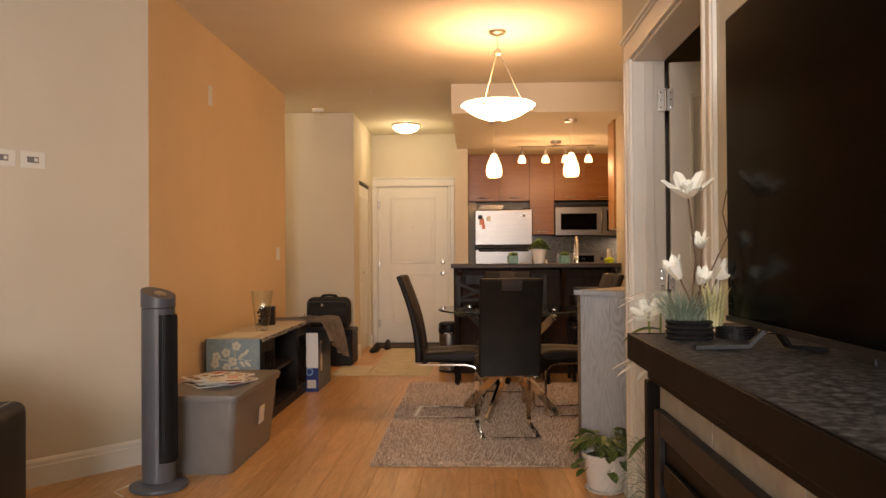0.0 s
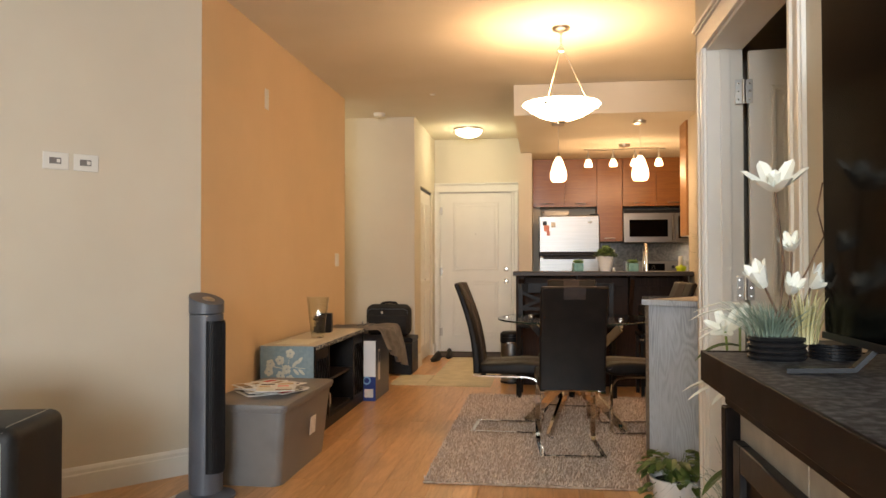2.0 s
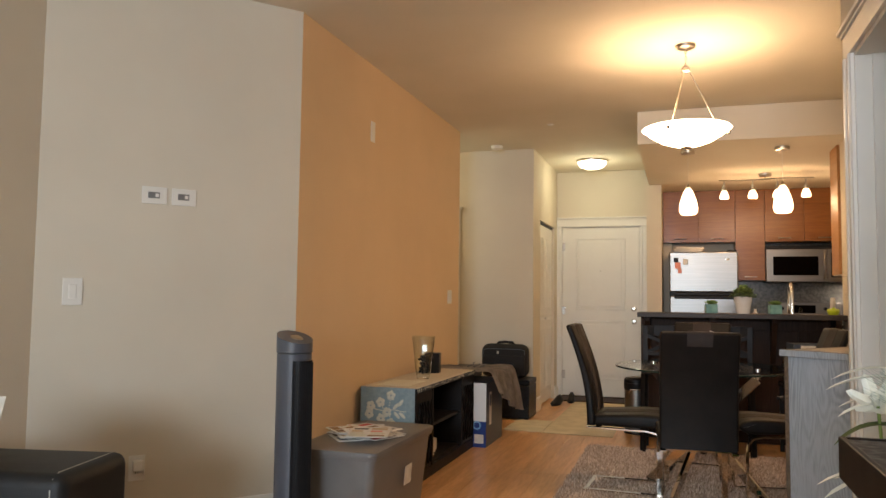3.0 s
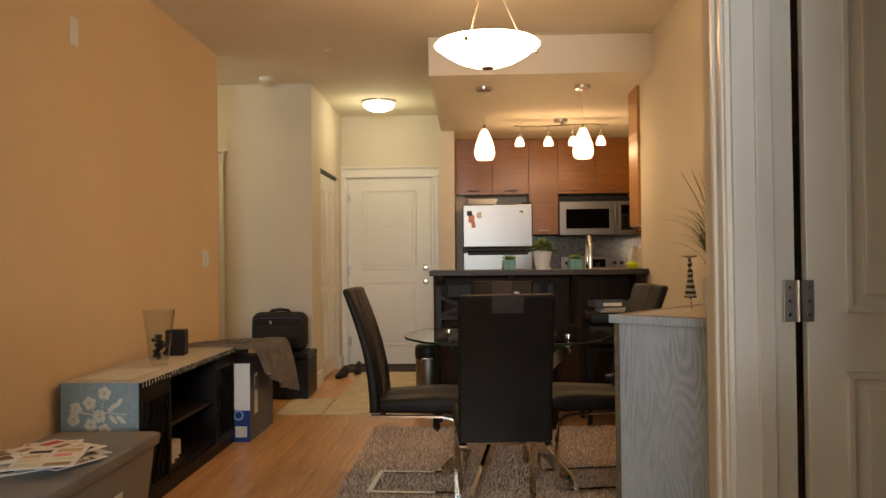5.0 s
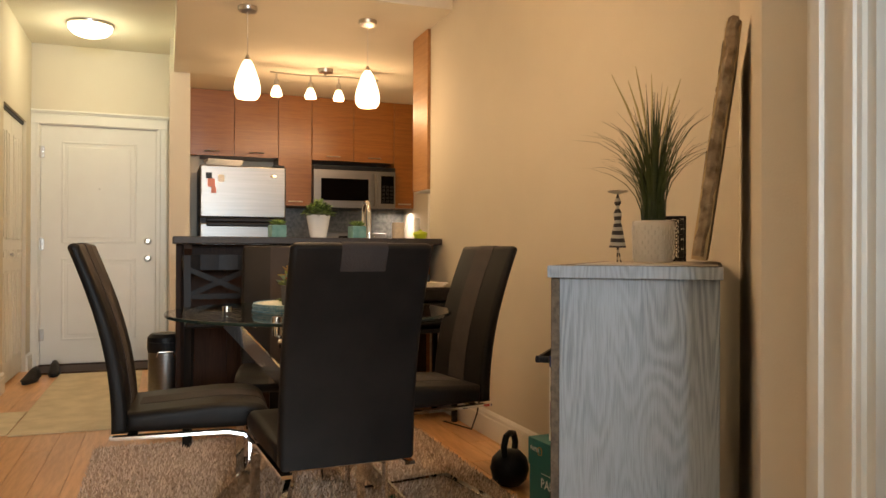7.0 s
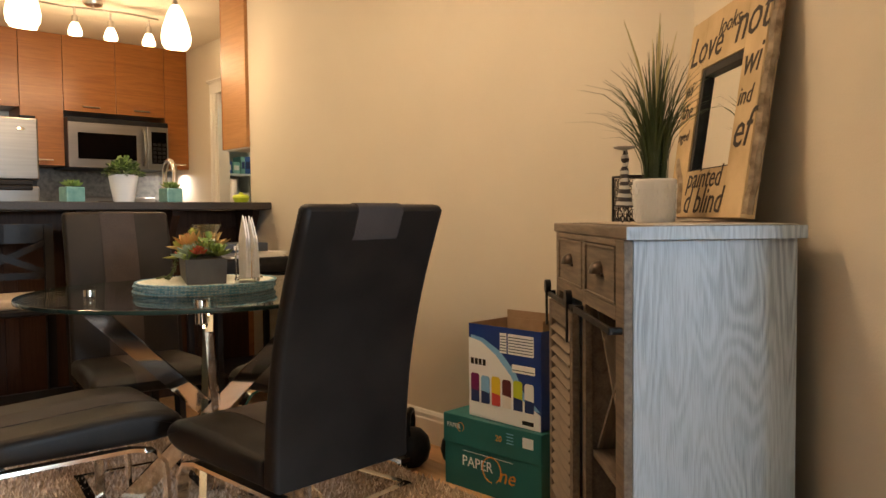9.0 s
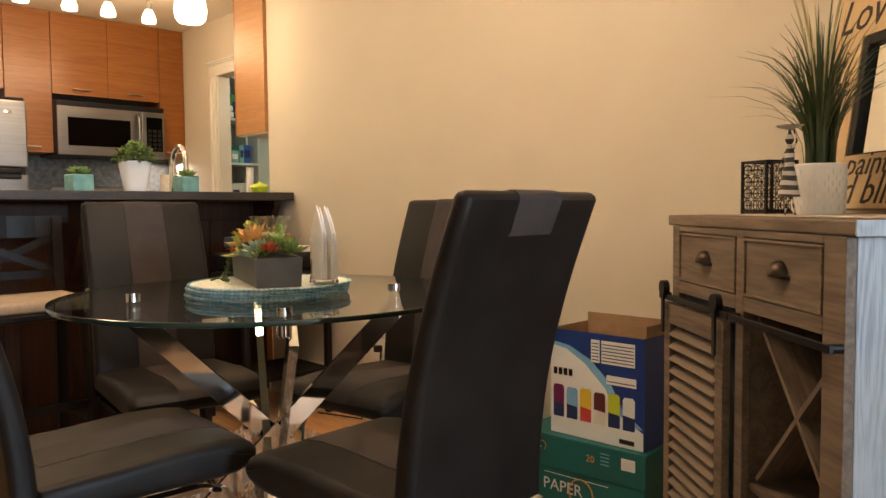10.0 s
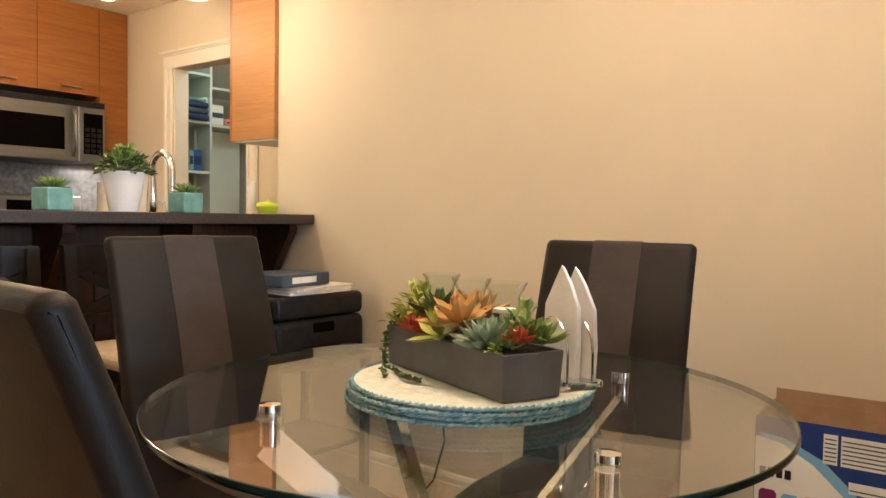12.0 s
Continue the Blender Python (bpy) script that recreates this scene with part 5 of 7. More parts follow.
M["cushion"] = varied("beige_cushion", (0.42, 0.34, 0.26), (0.50, 0.41, 0.32), 0.9, 40, bump=0.3)
st = stool()
st.matrix_world = pose(0.19, 7.52, 0)
copy_thing(st, pose(0.64, 7.54, 0, 0, 0, -3))
st2 = thing("printer_stand", pose(1.27, 7.62, 0), "low black stand under the printer by the bar", "stand")
part("top", box(-0.24, 0.24, -0.19, 0.19, 0.52, 0.545, 0.004), "black_wood", st2)
part("shelf", box(-0.23, 0.23, -0.18, 0.18, 0.20, 0.22, 0.003), "black_wood", st2)
for sx in (-0.22, 0.22):
    for sy in (-0.17, 0.17):
        part("leg", box(sx - 0.015, sx + 0.015, sy - 0.015, sy + 0.015, 0, 0.519, 0.003), "black_wood", st2)
pr = thing("printer", pose(1.27, 7.62, 0.546), "black desktop printer with rounded front, papers on top", "printer")
part("body", box(-0.22, 0.22, -0.17, 0.17, 0, 0.15, 0.03, seg=4), "black", pr, smooth=True)
part("scanner_lid", box(-0.215, 0.215, -0.165, 0.165, 0.152, 0.235, 0.02, seg=3), "black", pr, smooth=True)
part("tray", box(-0.14, 0.14, -0.22, -0.165, 0.03, 0.045, 0.004), "black", pr)
part("panel", box(-0.05, 0.05, -0.1735, -0.168, 0.10, 0.135, 0.002), "screen", pr)
pp = thing("paper_stack", pose(1.28, 7.58, 0.782), "stack of white papers lying on the printer", "papers")
for k in range(3):
    part("sheet", box(-0.15, 0.15, -0.11, 0.11, 0.009 * k, 0.009 * k + 0.008, 0.001), "paper", pp, at=pose(0.01 * k, 0, 0, 0, 0, 5 * k))
bk = thing("binder", pose(1.22, 7.60, 0.811, 0, 0, 8), "dark blue-grey binder lying on the paper stack", "binder")
part("cover", box(-0.13, 0.13, -0.10, 0.10, 0, 0.045, 0.004), "slate", bk)
part("label", box(-0.08, 0.05, -0.1025, -0.1002, 0.012, 0.034), "paper", bk)
cb = thing("power_cable", I4, "thin black power cable from the outlet to the floor", "cable")
part("cord", tube([(RX - 0.012, 7.10, 0.33), (RX - 0.05, 7.06, 0.27), (RX - 0.06, 7.10, 0.12), (RX - 0.05, 7.2, 0.012), (RX - 0.12, 7.45, 0.008)], 0.004, 8), "black", cb, smooth=True)
part("plug", box(RX - 0.045, RX - 0.0125, 7.085, 7.115, 0.335, 0.365, 0.005), "black", cb)

# ---- trash can ----
M["matte_steel"] = M["steel"]
tc_ = thing("trash_can", pose(-0.085, 8.22, 0), "slim stainless pedal bin with black lid beside the bar", "trash can")
part("body", lathe([(0, 0.005), (0.098, 0.005), (0.10, 0.02), (0.10, 0.40), (0, 0.40)], 36), "steel", tc_, smooth=True)
part("collar", lathe([(0.101, 0.38), (0.106, 0.40), (0.106, 0.44), (0.0, 0.44)], 36), "black", tc_, smooth=True)
part("lid", lathe([(0.105, 0.441), (0.104, 0.47), (0.085, 0.490), (0, 0.497)], 36), "black", tc_, smooth=True)
part("base_ring", lathe([(0, 0), (0.104, 0), (0.104, 0.018), (0.1, 0.02), (0, 0.02)], 36), "black", tc_)
part("handle", tube([(-0.05, -0.10, 0.36), (-0.04, -0.118, 0.39), (0.04, -0.118, 0.39), (0.05, -0.10, 0.36)], 0.004, 8), "chrome", tc_)
part("pedal", box(-0.03, 0.03, -0.13, -0.095, 0.006, 0.016, 0.003), "black", tc_)

# ---- wine cabinet in the corner ----
M["bronze"] = node_mat("dark_bronze", (0.05, 0.035, 0.025), 0.35, 0.8)[0]
CM = Matrix.Translation((1.254, 5.518, 0)) @ Matrix(((-U.x, 0.760, 0, 0), (-U.y, -0.649, 0, 0), (0, 0, 1, 0), (0, 0, 0, 1)))
# local x along the front, local y towards the wall; front plane at y = 0.02
wc = thing("wine_cabinet", CM, "weathered farmhouse wine cabinet with louvred sliding door", "cabinet")
CW, CD, CH = 0.835, 0.37, 0.960
part("top", box(0.0, CW - 0.004, 0.0, CD, CH - 0.027, CH, 0.004), "taupe_wood", wc, "weathered top board, coloured taupe as under warm lamps")
# Thin strip carrying the daylight colour onto the board's window end.
part("top_edge", box(CW - 0.0038, CW, 0.0, CD, CH - 0.027, CH, 0.001), "whitewash_daylit", wc, "whitewashed top board end, coloured as in window daylight")
part("side_panel", box(0.03, 0.055, 0.022, CD - 0.006, 0.0, CH - 0.0275, 0.002), "whitewash_daylit", wc, "whitewashed oak side panel, window daylight in its colour")
part("side_panel", box(CW - 0.055, CW - 0.03, 0.022, CD - 0.006, 0.0, CH - 0.0275, 0.002), "whitewash_daylit", wc)
part("back_panel", box(0.055, CW - 0.055, CD - 0.014, CD - 0.006, 0.05, CH - 0.028), "taupe_wood", wc)
for x0, x1, z0, z1 in ((0.03, 0.075, 0.0, 0.932), (CW - 0.095, CW - 0.03, 0.0, 0.932), (0.405, 0.44, 0.10, 0.932), (0.075, 0.405, 0.917, 0.932), (0.44, CW - 0.095, 0.917, 0.932), (0.075, 0.405, 0.757, 0.789), (0.44, CW - 0.095, 0.757, 0.789), (0.075, 0.405, 0.05, 0.10), (0.44, CW - 0.095, 0.05, 0.10)):
    part("frame", box(x0, x1, 0.002, 0.0215, z0, z1, 0.002), "taupe_wood", wc)
part("shelf", box(0.056, CW - 0.056, 0.023, CD - 0.016, 0.760, 0.775), "taupe_wood", wc)
part("shelf", box(0.056, CW - 0.056, 0.023, CD - 0.016, 0.07, 0.09), "taupe_wood", wc)
part("divider", box(0.41, 0.43, 0.023, CD - 0.016, 0.091, 0.759), "taupe_wood", wc)
part("shelf", box(0.431, CW - 0.056, 0.023, CD - 0.016, 0.365, 0.38), "taupe_wood", wc)
for x0, x1 in ((0.077, 0.403), (0.442, CW - 0.097)):
    d = part("drawer", box(x0, x1, 0.004, 0.0205, 0.791, 0.915, 0.002), "taupe_wood", wc)
    bm = bmesh.new()
    for a, b, c, e_ in ((x0, x1, 0.791, 0.797), (x0, x1, 0.909, 0.915), (x0, x0 + 0.006, 0.797, 0.909), (x1 - 0.006, x1, 0.797, 0.909)):
        box(a, b, -0.001, 0.0045, c, e_, 0.0015, bm)
    part("bead", bm, "taupe_wood", d)
    xc = (x0 + x1) / 2
    bm = bmesh.new()
    n, m_ = 12, 5
    grid = [[bm.verts.new((xc + 0.030 * math.cos(math.pi * i / n) * math.cos(math.pi / 2 * j / m_) * 1.0, 0.003 - 0.026 * math.sin(math.pi / 2 * j / m_ * 1.0) * 1.0, 0.848 + 0.030 * math.sin(math.pi * i / n) * math.cos(math.pi / 2 * j / m_))) for i in range(n + 1)] for j in range(m_ + 1)]
    for j in range(m_):
        for i in range(n):
            bm.faces.new((grid[j][i], grid[j][i + 1], grid[j + 1][i + 1], grid[j + 1][i]))
    box(xc - 0.036, xc + 0.036, -0.002, 0.004, 0.842, 0.850, 0.001, bm)
    part("cup_pull", bm, "bronze", d, "dark bronze cup pull", smooth=True)
tk2 = part("slide_rail", box(0.02, CW - 0.02, -0.030, -0.022, 0.738, 0.752, 0.001), "black", wc, "black iron sliding rail")
for x in (0.03, CW - 0.03, 0.43):
    part("stand_off", moved(lathe([(0, 0.008), (0.008, 0.008), (0.008, -0.022), (0, -0.022)], 10), pose(x, -0.024, 0.745, 90)), "black", tk2)
sl = part("louvred_door", box(0.035, 0.075, -0.022, -0.003, 0.10, 0.728, 0.002), "taupe_wood", wc)
box_parts = bmesh.new()
box(0.355, 0.395, -0.022, -0.003, 0.10, 0.728, 0.002, box_parts)
box(0.075, 0.355, -0.022, -0.003, 0.10, 0.145, 0.002, box_parts)
box(0.075, 0.355, -0.022, -0.003, 0.675, 0.728, 0.002, box_parts)
part("door_frame", box_parts, "taupe_wood", sl)
slat_me = None
for k in range(16):
    z = 0.162 + k * 0.0328
    if slat_me is None:
        o = part("slat", box(0.076, 0.354, -0.016, 0.014, -0.003, 0.003, 0.001), "taupe_wood", sl, at=pose(0, -0.012, z, 38))
        slat_me = o.data
    else:
        o = new("slat", slat_me)
        o.parent = sl
        o.matrix_basis = pose(0, -0.012, z, 38)
for x in (0.055, 0.375):
    hg = part("hanger", box(x - 0.008, x + 0.008, -0.036, -0.0305, 0.650, 0.763, 0.001), "black", sl)
    part("wheel", moved(lathe([(0, 0.008), (0.020, 0.008), (0.020, -0.008), (0, -0.008)], 18), pose(x, -0.030, 0.768, 90)), "black", hg)
# crossed bottle rack in the open bay
bayx0, bayx1, bz0, bz1 = 0.443, CW - 0.058, 0.382, 0.757
for s in (1, -1):
    a = math.degrees(math.atan2(bz1 - bz0, bayx1 - bayx0)) * s
    L = math.hypot(bz1 - bz0, bayx1 - bayx0) / 2 - 0.012
    part("rack_board", box(-L, L, 0.03, CD - 0.03, -0.005, 0.005), "taupe_wood", wc, at=pose((bayx0 + bayx1) / 2, 0.001 if s > 0 else 0.0, (bz0 + bz1) / 2, 0, -a, 0))

# things on the cabinet (local frame of the cabinet)
def on_cab(x, y, z=0.0, rz=0):
    return CM @ pose(x, y, CH + 0.0008 + z, 0, 0, rz)


M["burlap"] = varied("cream_printed_wood", (0.46, 0.33, 0.17), (0.62, 0.47, 0.27), 0.75, 7, bump=0.3)
M["bark"] = varied("rough_grey_bark_edge", (0.20, 0.145, 0.09), (0.46, 0.36, 0.25), 0.9, 35, bump=1.0, bump_scale=70)
M["mirror"] = node_mat("mirror", (0.86, 0.86, 0.84), 0.01, 1.0)[0]
M["ink"] = node_mat("dark_brown_ink", (0.03, 0.02, 0.015), 0.7)[0]
MW, MH = 0.50, 0.55
mr = thing("mirror", on_cab(0.170, 0.330, 0.010, 0) @ pose(0, 0, 0, -8, 0, 0), "square mirror in a lettered cream wood frame leaning on the wall", "mirror")
FB, FT = 0.115, 0.145
for x0, x1, z0, z1 in ((0, FB, 0, MH), (MW - FB, MW, 0, MH), (FB, MW - FB, 0, FB + 0.01), (FB, MW - FB, MH - FT, MH)):
    part("frame_board", box(x0, x1, -0.030, 0.004, z0, z1, 0.002), "burlap", mr)
for x0, x1, z0, z1 in ((FB, FB + 0.022, FB + 0.01, MH - FT), (MW - FB - 0.006, MW - FB, FB + 0.01, MH - FT), (FB + 0.022, MW - FB - 0.006, FB + 0.01, FB + 0.014), (FB + 0.022, MW - FB - 0.006, MH - FT - 0.022, MH - FT)):
    part("inner_bead", box(x0, x1, -0.026, 0.002, z0, z1, 0.002), "black", mr)
part("mirror_glass", box(FB + 0.0225, MW - FB - 0.0065, -0.012, -0.008, FB + 0.0145, MH - FT - 0.0225), "mirror", mr)
rn = random.Random(3)
def rough_edge(pts, r):
    bm = bmesh.new()
    for k in range(len(pts) - 1):
        a, b = Vector(pts[k]), Vector(pts[k + 1])
        n = max(2, int((b - a).length / 0.02))
        q = [a.lerp(b, j / n) + Vector((rn.uniform(-0.004, 0.004), rn.uniform(-0.003, 0.003), rn.uniform(-0.004, 0.004))) for j in range(n + 1)]
        tube(q, r, 7, bm, taper=[rn.uniform(0.85, 1.12) for _ in q])
    return bm
part("bark_edge", rough_edge([(0, -0.013, 0.01), (0, -0.013, MH)], 0.014), "bark", mr, "rough grey bark edge")
part("bark_edge", rough_edge([(MW, -0.013, 0.01), (MW, -0.013, MH)], 0.014), "bark", mr)
part("bark_edge", rough_edge([(MW - 0.005, -0.013, MH), (MW - 0.09, -0.02, MH + 0.006), (MW - 0.13, -0.015, MH + 0.002)], 0.014), "bark", mr)
part("bark_edge", rough_edge([(0.10, -0.028, 0.015), (0.085, -0.028, 0.09), (0.03, -0.028, 0.16)], 0.010), "bark", mr)


def writing(text, size, m, material, parent, name="lettering", shear=0.3):
    cu = bpy.data.curves.new("tmp_text", "FONT")
    cu.body, cu.size, cu.extrude, cu.shear, cu.resolution_u = text, size, 0.0006, shear, 2
    o = bpy.data.objects.new("tmp_text", cu)
    scene.collection.objects.link(o)
    bpy.context.view_layer.update()
    me = bpy.data.meshes.new_from_object(o.evaluated_get(bpy.context.evaluated_depsgraph_get()))
    bpy.data.objects.remove(o)
    bpy.data.curves.remove(cu)
    me.materials.clear()
    me.materials.append(M[material])
    ob = new(name, me)
    ob.parent = parent
    ob.matrix_basis = m
    return ob


def face(x, z, y=-0.0306, rz=0):
    """Upright letters on a front that looks towards -y."""
    return pose(x, y, z, 90, 0, 0) @ pose(0, 0, 0, 0, 0, rz)


for txt, x, z, size in (("Love", 0.015, 0.425, 0.115), ("looks", 0.205, 0.475, 0.062), ("not", 0.315, 0.430, 0.135), ("wi", 0.392, 0.335, 0.100), ("ind", 0.392, 0.265, 0.062), ("ef", 0.390, 0.165, 0.125), ("wi", 0.010, 0.34, 0.06), ("the", 0.008, 0.28, 0.06), ("nged", 0.006, 0.215, 0.042), ("painted", 0.125, 0.078, 0.078), ("d blind", 0.120, 0.012, 0.095)):
    writing(txt, size, face(x, z), "ink", mr)

M["lace"] = varied("pale_runner", (0.42, 0.36, 0.29), (0.52, 0.46, 0.38), 0.9, 40)
lr = thing("table_runner", on_cab(0, 0), "thin taupe paper runner on the wine cabinet top", "runner")
part("cloth", box(0.10, CW - 0.02, 0.06, CD - 0.01, 0.0, 0.0022, 0.001), "lace", lr)


def tall_grass(name, m, label, pot=True):
    t = thing(name, m, label, "potted plant")
    rr = random.Random(21)
    part("pot", lathe([(0, 0), (0.048, 0), (0.052, 0.006), (0.056, 0.108), (0.053, 0.112), (0.050, 0.10), (0, 0.10)], 40), "white_ceramic", t, smooth=True)
    bm = bmesh.new()
    for row in range(7):
        for k in range(20):
            a = 2 * math.pi * (k + 0.5 * (row % 2)) / 20
            R_ = 0.0533 + 0.0032 * row / 7
            c = Vector((R_ * math.cos(a), R_ * math.sin(a), 0.015 + row * 0.013))
            tube([c - Vector((0, 0, 0.006)), c + Vector((0, 0, 0.006))], 0.0016, 5, bm)
    part("relief", bm, "white_ceramic", t.children[0], smooth=True)
    part("soil", lathe([(0, 0.101), (0.0495, 0.101), (0.0495, 0.099), (0, 0.099)], 24), "soil", t)
    bm = bmesh.new()
    for k in range(140):
        a = rr.uniform(0, 2 * math.pi)
        r0 = rr.uniform(0, 0.032)
        lean = rr.uniform(0.02, 0.30) ** 1.1
        h = rr.uniform(0.20, 0.40)
        reach = lean * rr.uniform(0.35, 0.72)
        pts = []
        for q in range(6):
            u = q / 5
            pts.append((math.cos(a) * (r0 + 1.15 * reach * u ** 2.2), math.sin(a) * (r0 + 1.15 * reach * u ** 2.2), 0.10 + h * (u - 0.42 * reach / 0.2 * u ** 3)))
        tube(pts, 0.001, bm=bm, flat=(0.0055, 0.0012), taper=[1, 1, 0.9, 0.75, 0.5, 0.12])
    part("tuft", bm, "grass", t)
    bm = bmesh.new()
    for k in range(7):
        a = rr.uniform(0, 2 * math.pi)
        reach = rr.uniform(0.04, 0.16)
        pts = [(math.cos(a) * reach * (q / 5) ** 2, math.sin(a) * reach * (q / 5) ** 2, 0.10 + 0.40 * q / 5) for q in range(6)]
        tube(pts, 0.0012, 5, bm, taper=[1, 1, 1, 1.8, 2.4, 0.5])
    part("plume", bm, "straw", t)
    return t


tall_grass("grass_plant", on_cab(0.39, 0.195, 0.002), "tall artificial grass in a dimpled white pot on the cabinet")
ln = thing("candle_lantern", on_cab(0.13, 0.215, 0.002, 12), "black pierced metal candle lantern with circle pattern", "lantern")
S, HH = 0.045, 0.135
for a, b in ((-S, -S), (S, -S), (S, S), (-S, S)):
    part("post", box(a - 0.003, a + 0.003, b - 0.003, b + 0.003, 0, HH), "black", ln)
for z in (0.0045, HH - 0.006):
    for q in range(4):
        part("rail", box(-S + 0.0031, S - 0.0031, -S - 0.002, -S + 0.002, z, z + 0.006), "black", ln, at=pose(0, 0, 0, 0, 0, 90 * q))
for side in range(4):
    bm = bmesh.new()
    for r in range(4):
        for c in range(3):
            cx_, cz_ = -0.028 + c * 0.028, 0.022 + r * 0.030
            tube([(cx_ + 0.0125 * math.cos(radians(q)), -S, cz_ + 0.0135 * math.sin(radians(q))) for q in range(0, 361, 36)], 0.0014, 4, bm)
            tube([(cx_ - 0.014, -S, cz_), (cx_ + 0.014, -S, cz_)], 0.001, 4, bm)
            tube([(cx_, -S, cz_ - 0.015), (cx_, -S, cz_ + 0.015)], 0.001, 4, bm)
    part("pierced_side", bm, "black", ln, at=pose(0, 0, 0, 0, 0, 90 * side))
part("base", box(-S + 0.0032, S - 0.0032, -S + 0.0032, S - 0.0032, 0.0, 0.004), "black", ln)
M["skin_brown"] = node_mat("brown_lacquer", (0.10, 0.035, 0.015), 0.4)[0]
fg = thing("figurine", on_cab(0.43, 0.105, 0.002, 10) @ Matrix.Scale(0.88, 4), "slim metal figurine in a striped dress on the cabinet", "figurine")
bm = lathe([(0, 0.045), (0.026, 0.045), (0.016, 0.10), (0.010, 0.125), (0.013, 0.15), (0.006, 0.165), (0.004, 0.172), (0.010, 0.180), (0.010, 0.190), (0.004, 0.200), (0.003, 0.208), (0.030, 0.216), (0.032, 0.219), (0, 0.212)], 20)
tube([(-0.012, 0, 0.0), (-0.009, 0, 0.05)], 0.0022, 6, bm)
tube([(0.012, 0.01, 0.0), (0.009, 0, 0.05)], 0.0022, 6, bm)
tube([(-0.012, 0, 0.155), (-0.030, 0, 0.13), (-0.016, 0, 0.105)], 0.0022, 6, bm)
tube([(0.012, 0, 0.155), (0.026, 0, 0.18), (0.014, 0, 0.208)], 0.0022, 6, bm)
m_, n_, l_, b_ = node_mat("figurine_stripes", (0.03, 0.02, 0.015), 0.4)
tcn = n_.new("ShaderNodeTexCoord")
wvn = n_.new("ShaderNodeTexWave")
wvn.bands_direction, wvn.wave_profile = "Z", "SIN"
wvn.inputs["Scale"].default_value, wvn.inputs["Distortion"].default_value = 14.0, 1.5
rpn = n_.new("ShaderNodeValToRGB")
rpn.color_ramp.interpolation = "CONSTANT"
rpn.color_ramp.elements[0].color = (0.03, 0.02, 0.018, 1)
rpn.color_ramp.elements[1].position, rpn.color_ramp.elements[1].color = 0.55, (0.45, 0.42, 0.36, 1)
l_.new(tcn.outputs["Object"], wvn.inputs["Vector"])
l_.new(wvn.outputs["Color"], rpn.inputs[0])
l_.new(rpn.outputs[0], b_.inputs["Base Color"])
M["figure"] = m_
part("body", bm, "figure", fg, smooth=True)
# ---- boxes by the dining wall ----
M["teal_card"] = varied("teal_cardboard", (0.006, 0.12, 0.115), (0.008, 0.135, 0.13), 0.55, 4)
M["card"] = varied("brown_cardboard", (0.30, 0.19, 0.10), (0.36, 0.23, 0.13), 0.85, 20)
M["orange"] = node_mat("orange_ink", (0.72, 0.28, 0.03), 0.5)[0]
M["white_card"] = node_mat("white_print", (0.78, 0.80, 0.80), 0.45)[0]
M["blue_card"] = varied("royal_blue_print", (0.008, 0.035, 0.20), (0.012, 0.045, 0.23), 0.4, 4)
M["sky"] = node_mat("light_blue_print", (0.20, 0.45, 0.72), 0.45)[0]
M["purple"] = node_mat("purple_print", (0.16, 0.01, 0.09), 0.45)[0]
M["maroon"] = node_mat("maroon_print", (0.10, 0.015, 0.015), 0.45)[0]
M["yellow"] = node_mat("yellow_print", (0.75, 0.55, 0.03), 0.45)[0]
BR = -86
BM = pose(1.262, 6.045, 0, 0, 0, BR)
pb = thing("paper_box", BM, "teal copy-paper carton standing on the floor", "carton")
BW, BD = 0.44, 0.255
part("carton", box(0, BW, 0, BD, 0.0, 0.20, 0.002), "teal_card", pb)
part("lid", box(-0.004, BW + 0.004, -0.004, BD + 0.004, 0.155, 0.262, 0.003), "teal_card", pb)
l0 = pb.children[0]
writing("PAPER", 0.052, face(0.085, 0.085, -0.0008), "white_card", l0, shear=0)
writing("ne", 0.075, face(0.255, 0.062, -0.0008), "orange", l0)
part("ring", tube([(0.225 + 0.042 * math.cos(radians(a)), -0.001, 0.095 + 0.045 * math.sin(radians(a))) for a in range(-60, 271, 22)], 0.0022, 6), "orange", l0)
part("rule", box(0.09, 0.32, -0.0012, -0.0002, 0.138, 0.140), "white_card", l0)
l1 = pb.children[1]
writing("PAPER", 0.024, face(0.015, 0.215, -0.0048), "white_card", l1, shear=0)
part("ring", tube([(0.083 + 0.016 * math.cos(radians(a)), -0.005, 0.222 + 0.016 * math.sin(radians(a))) for a in range(-60, 271, 30)], 0.0012, 5), "orange", l1)
writing("20", 0.030, face(0.245, 0.205, -0.0048), "orange", l1, shear=0)
part("sticker", box(0.365, 0.41, -0.0052, -0.004, 0.205, 0.240), "white_card", l1)
for k in range(4):
    part("print_line", box(0.295, 0.325, -0.0048, -0.004, 0.205 + 0.011 * k, 0.208 + 0.011 * k), "sky", l1)
sbm = BM @ pose(0.095, 0.032, 0.263, 0, 0, -2)
sb = thing("drink_box", sbm, "open blue and white drinks carton on the teal carton", "carton")
W, D, H = 0.33, 0.21, 0.335
bm = bmesh.new()
for a, b, c, d in ((0, W, 0, 0.003), (0, W, D - 0.003, D), (0, 0.003, 0.003, D - 0.003), (W - 0.003, W, 0.003, D - 0.003)):
    box(a, b, c, d, 0, H, bm=bm)
part("carton", bm, "card", sb)
part("bottom", box(0.003, W - 0.003, 0.003, D - 0.003, 0, 0.004), "card", sb)
part("print_front", box(0, W, -0.0012, -0.0002, 0, H), "blue_card", sb)
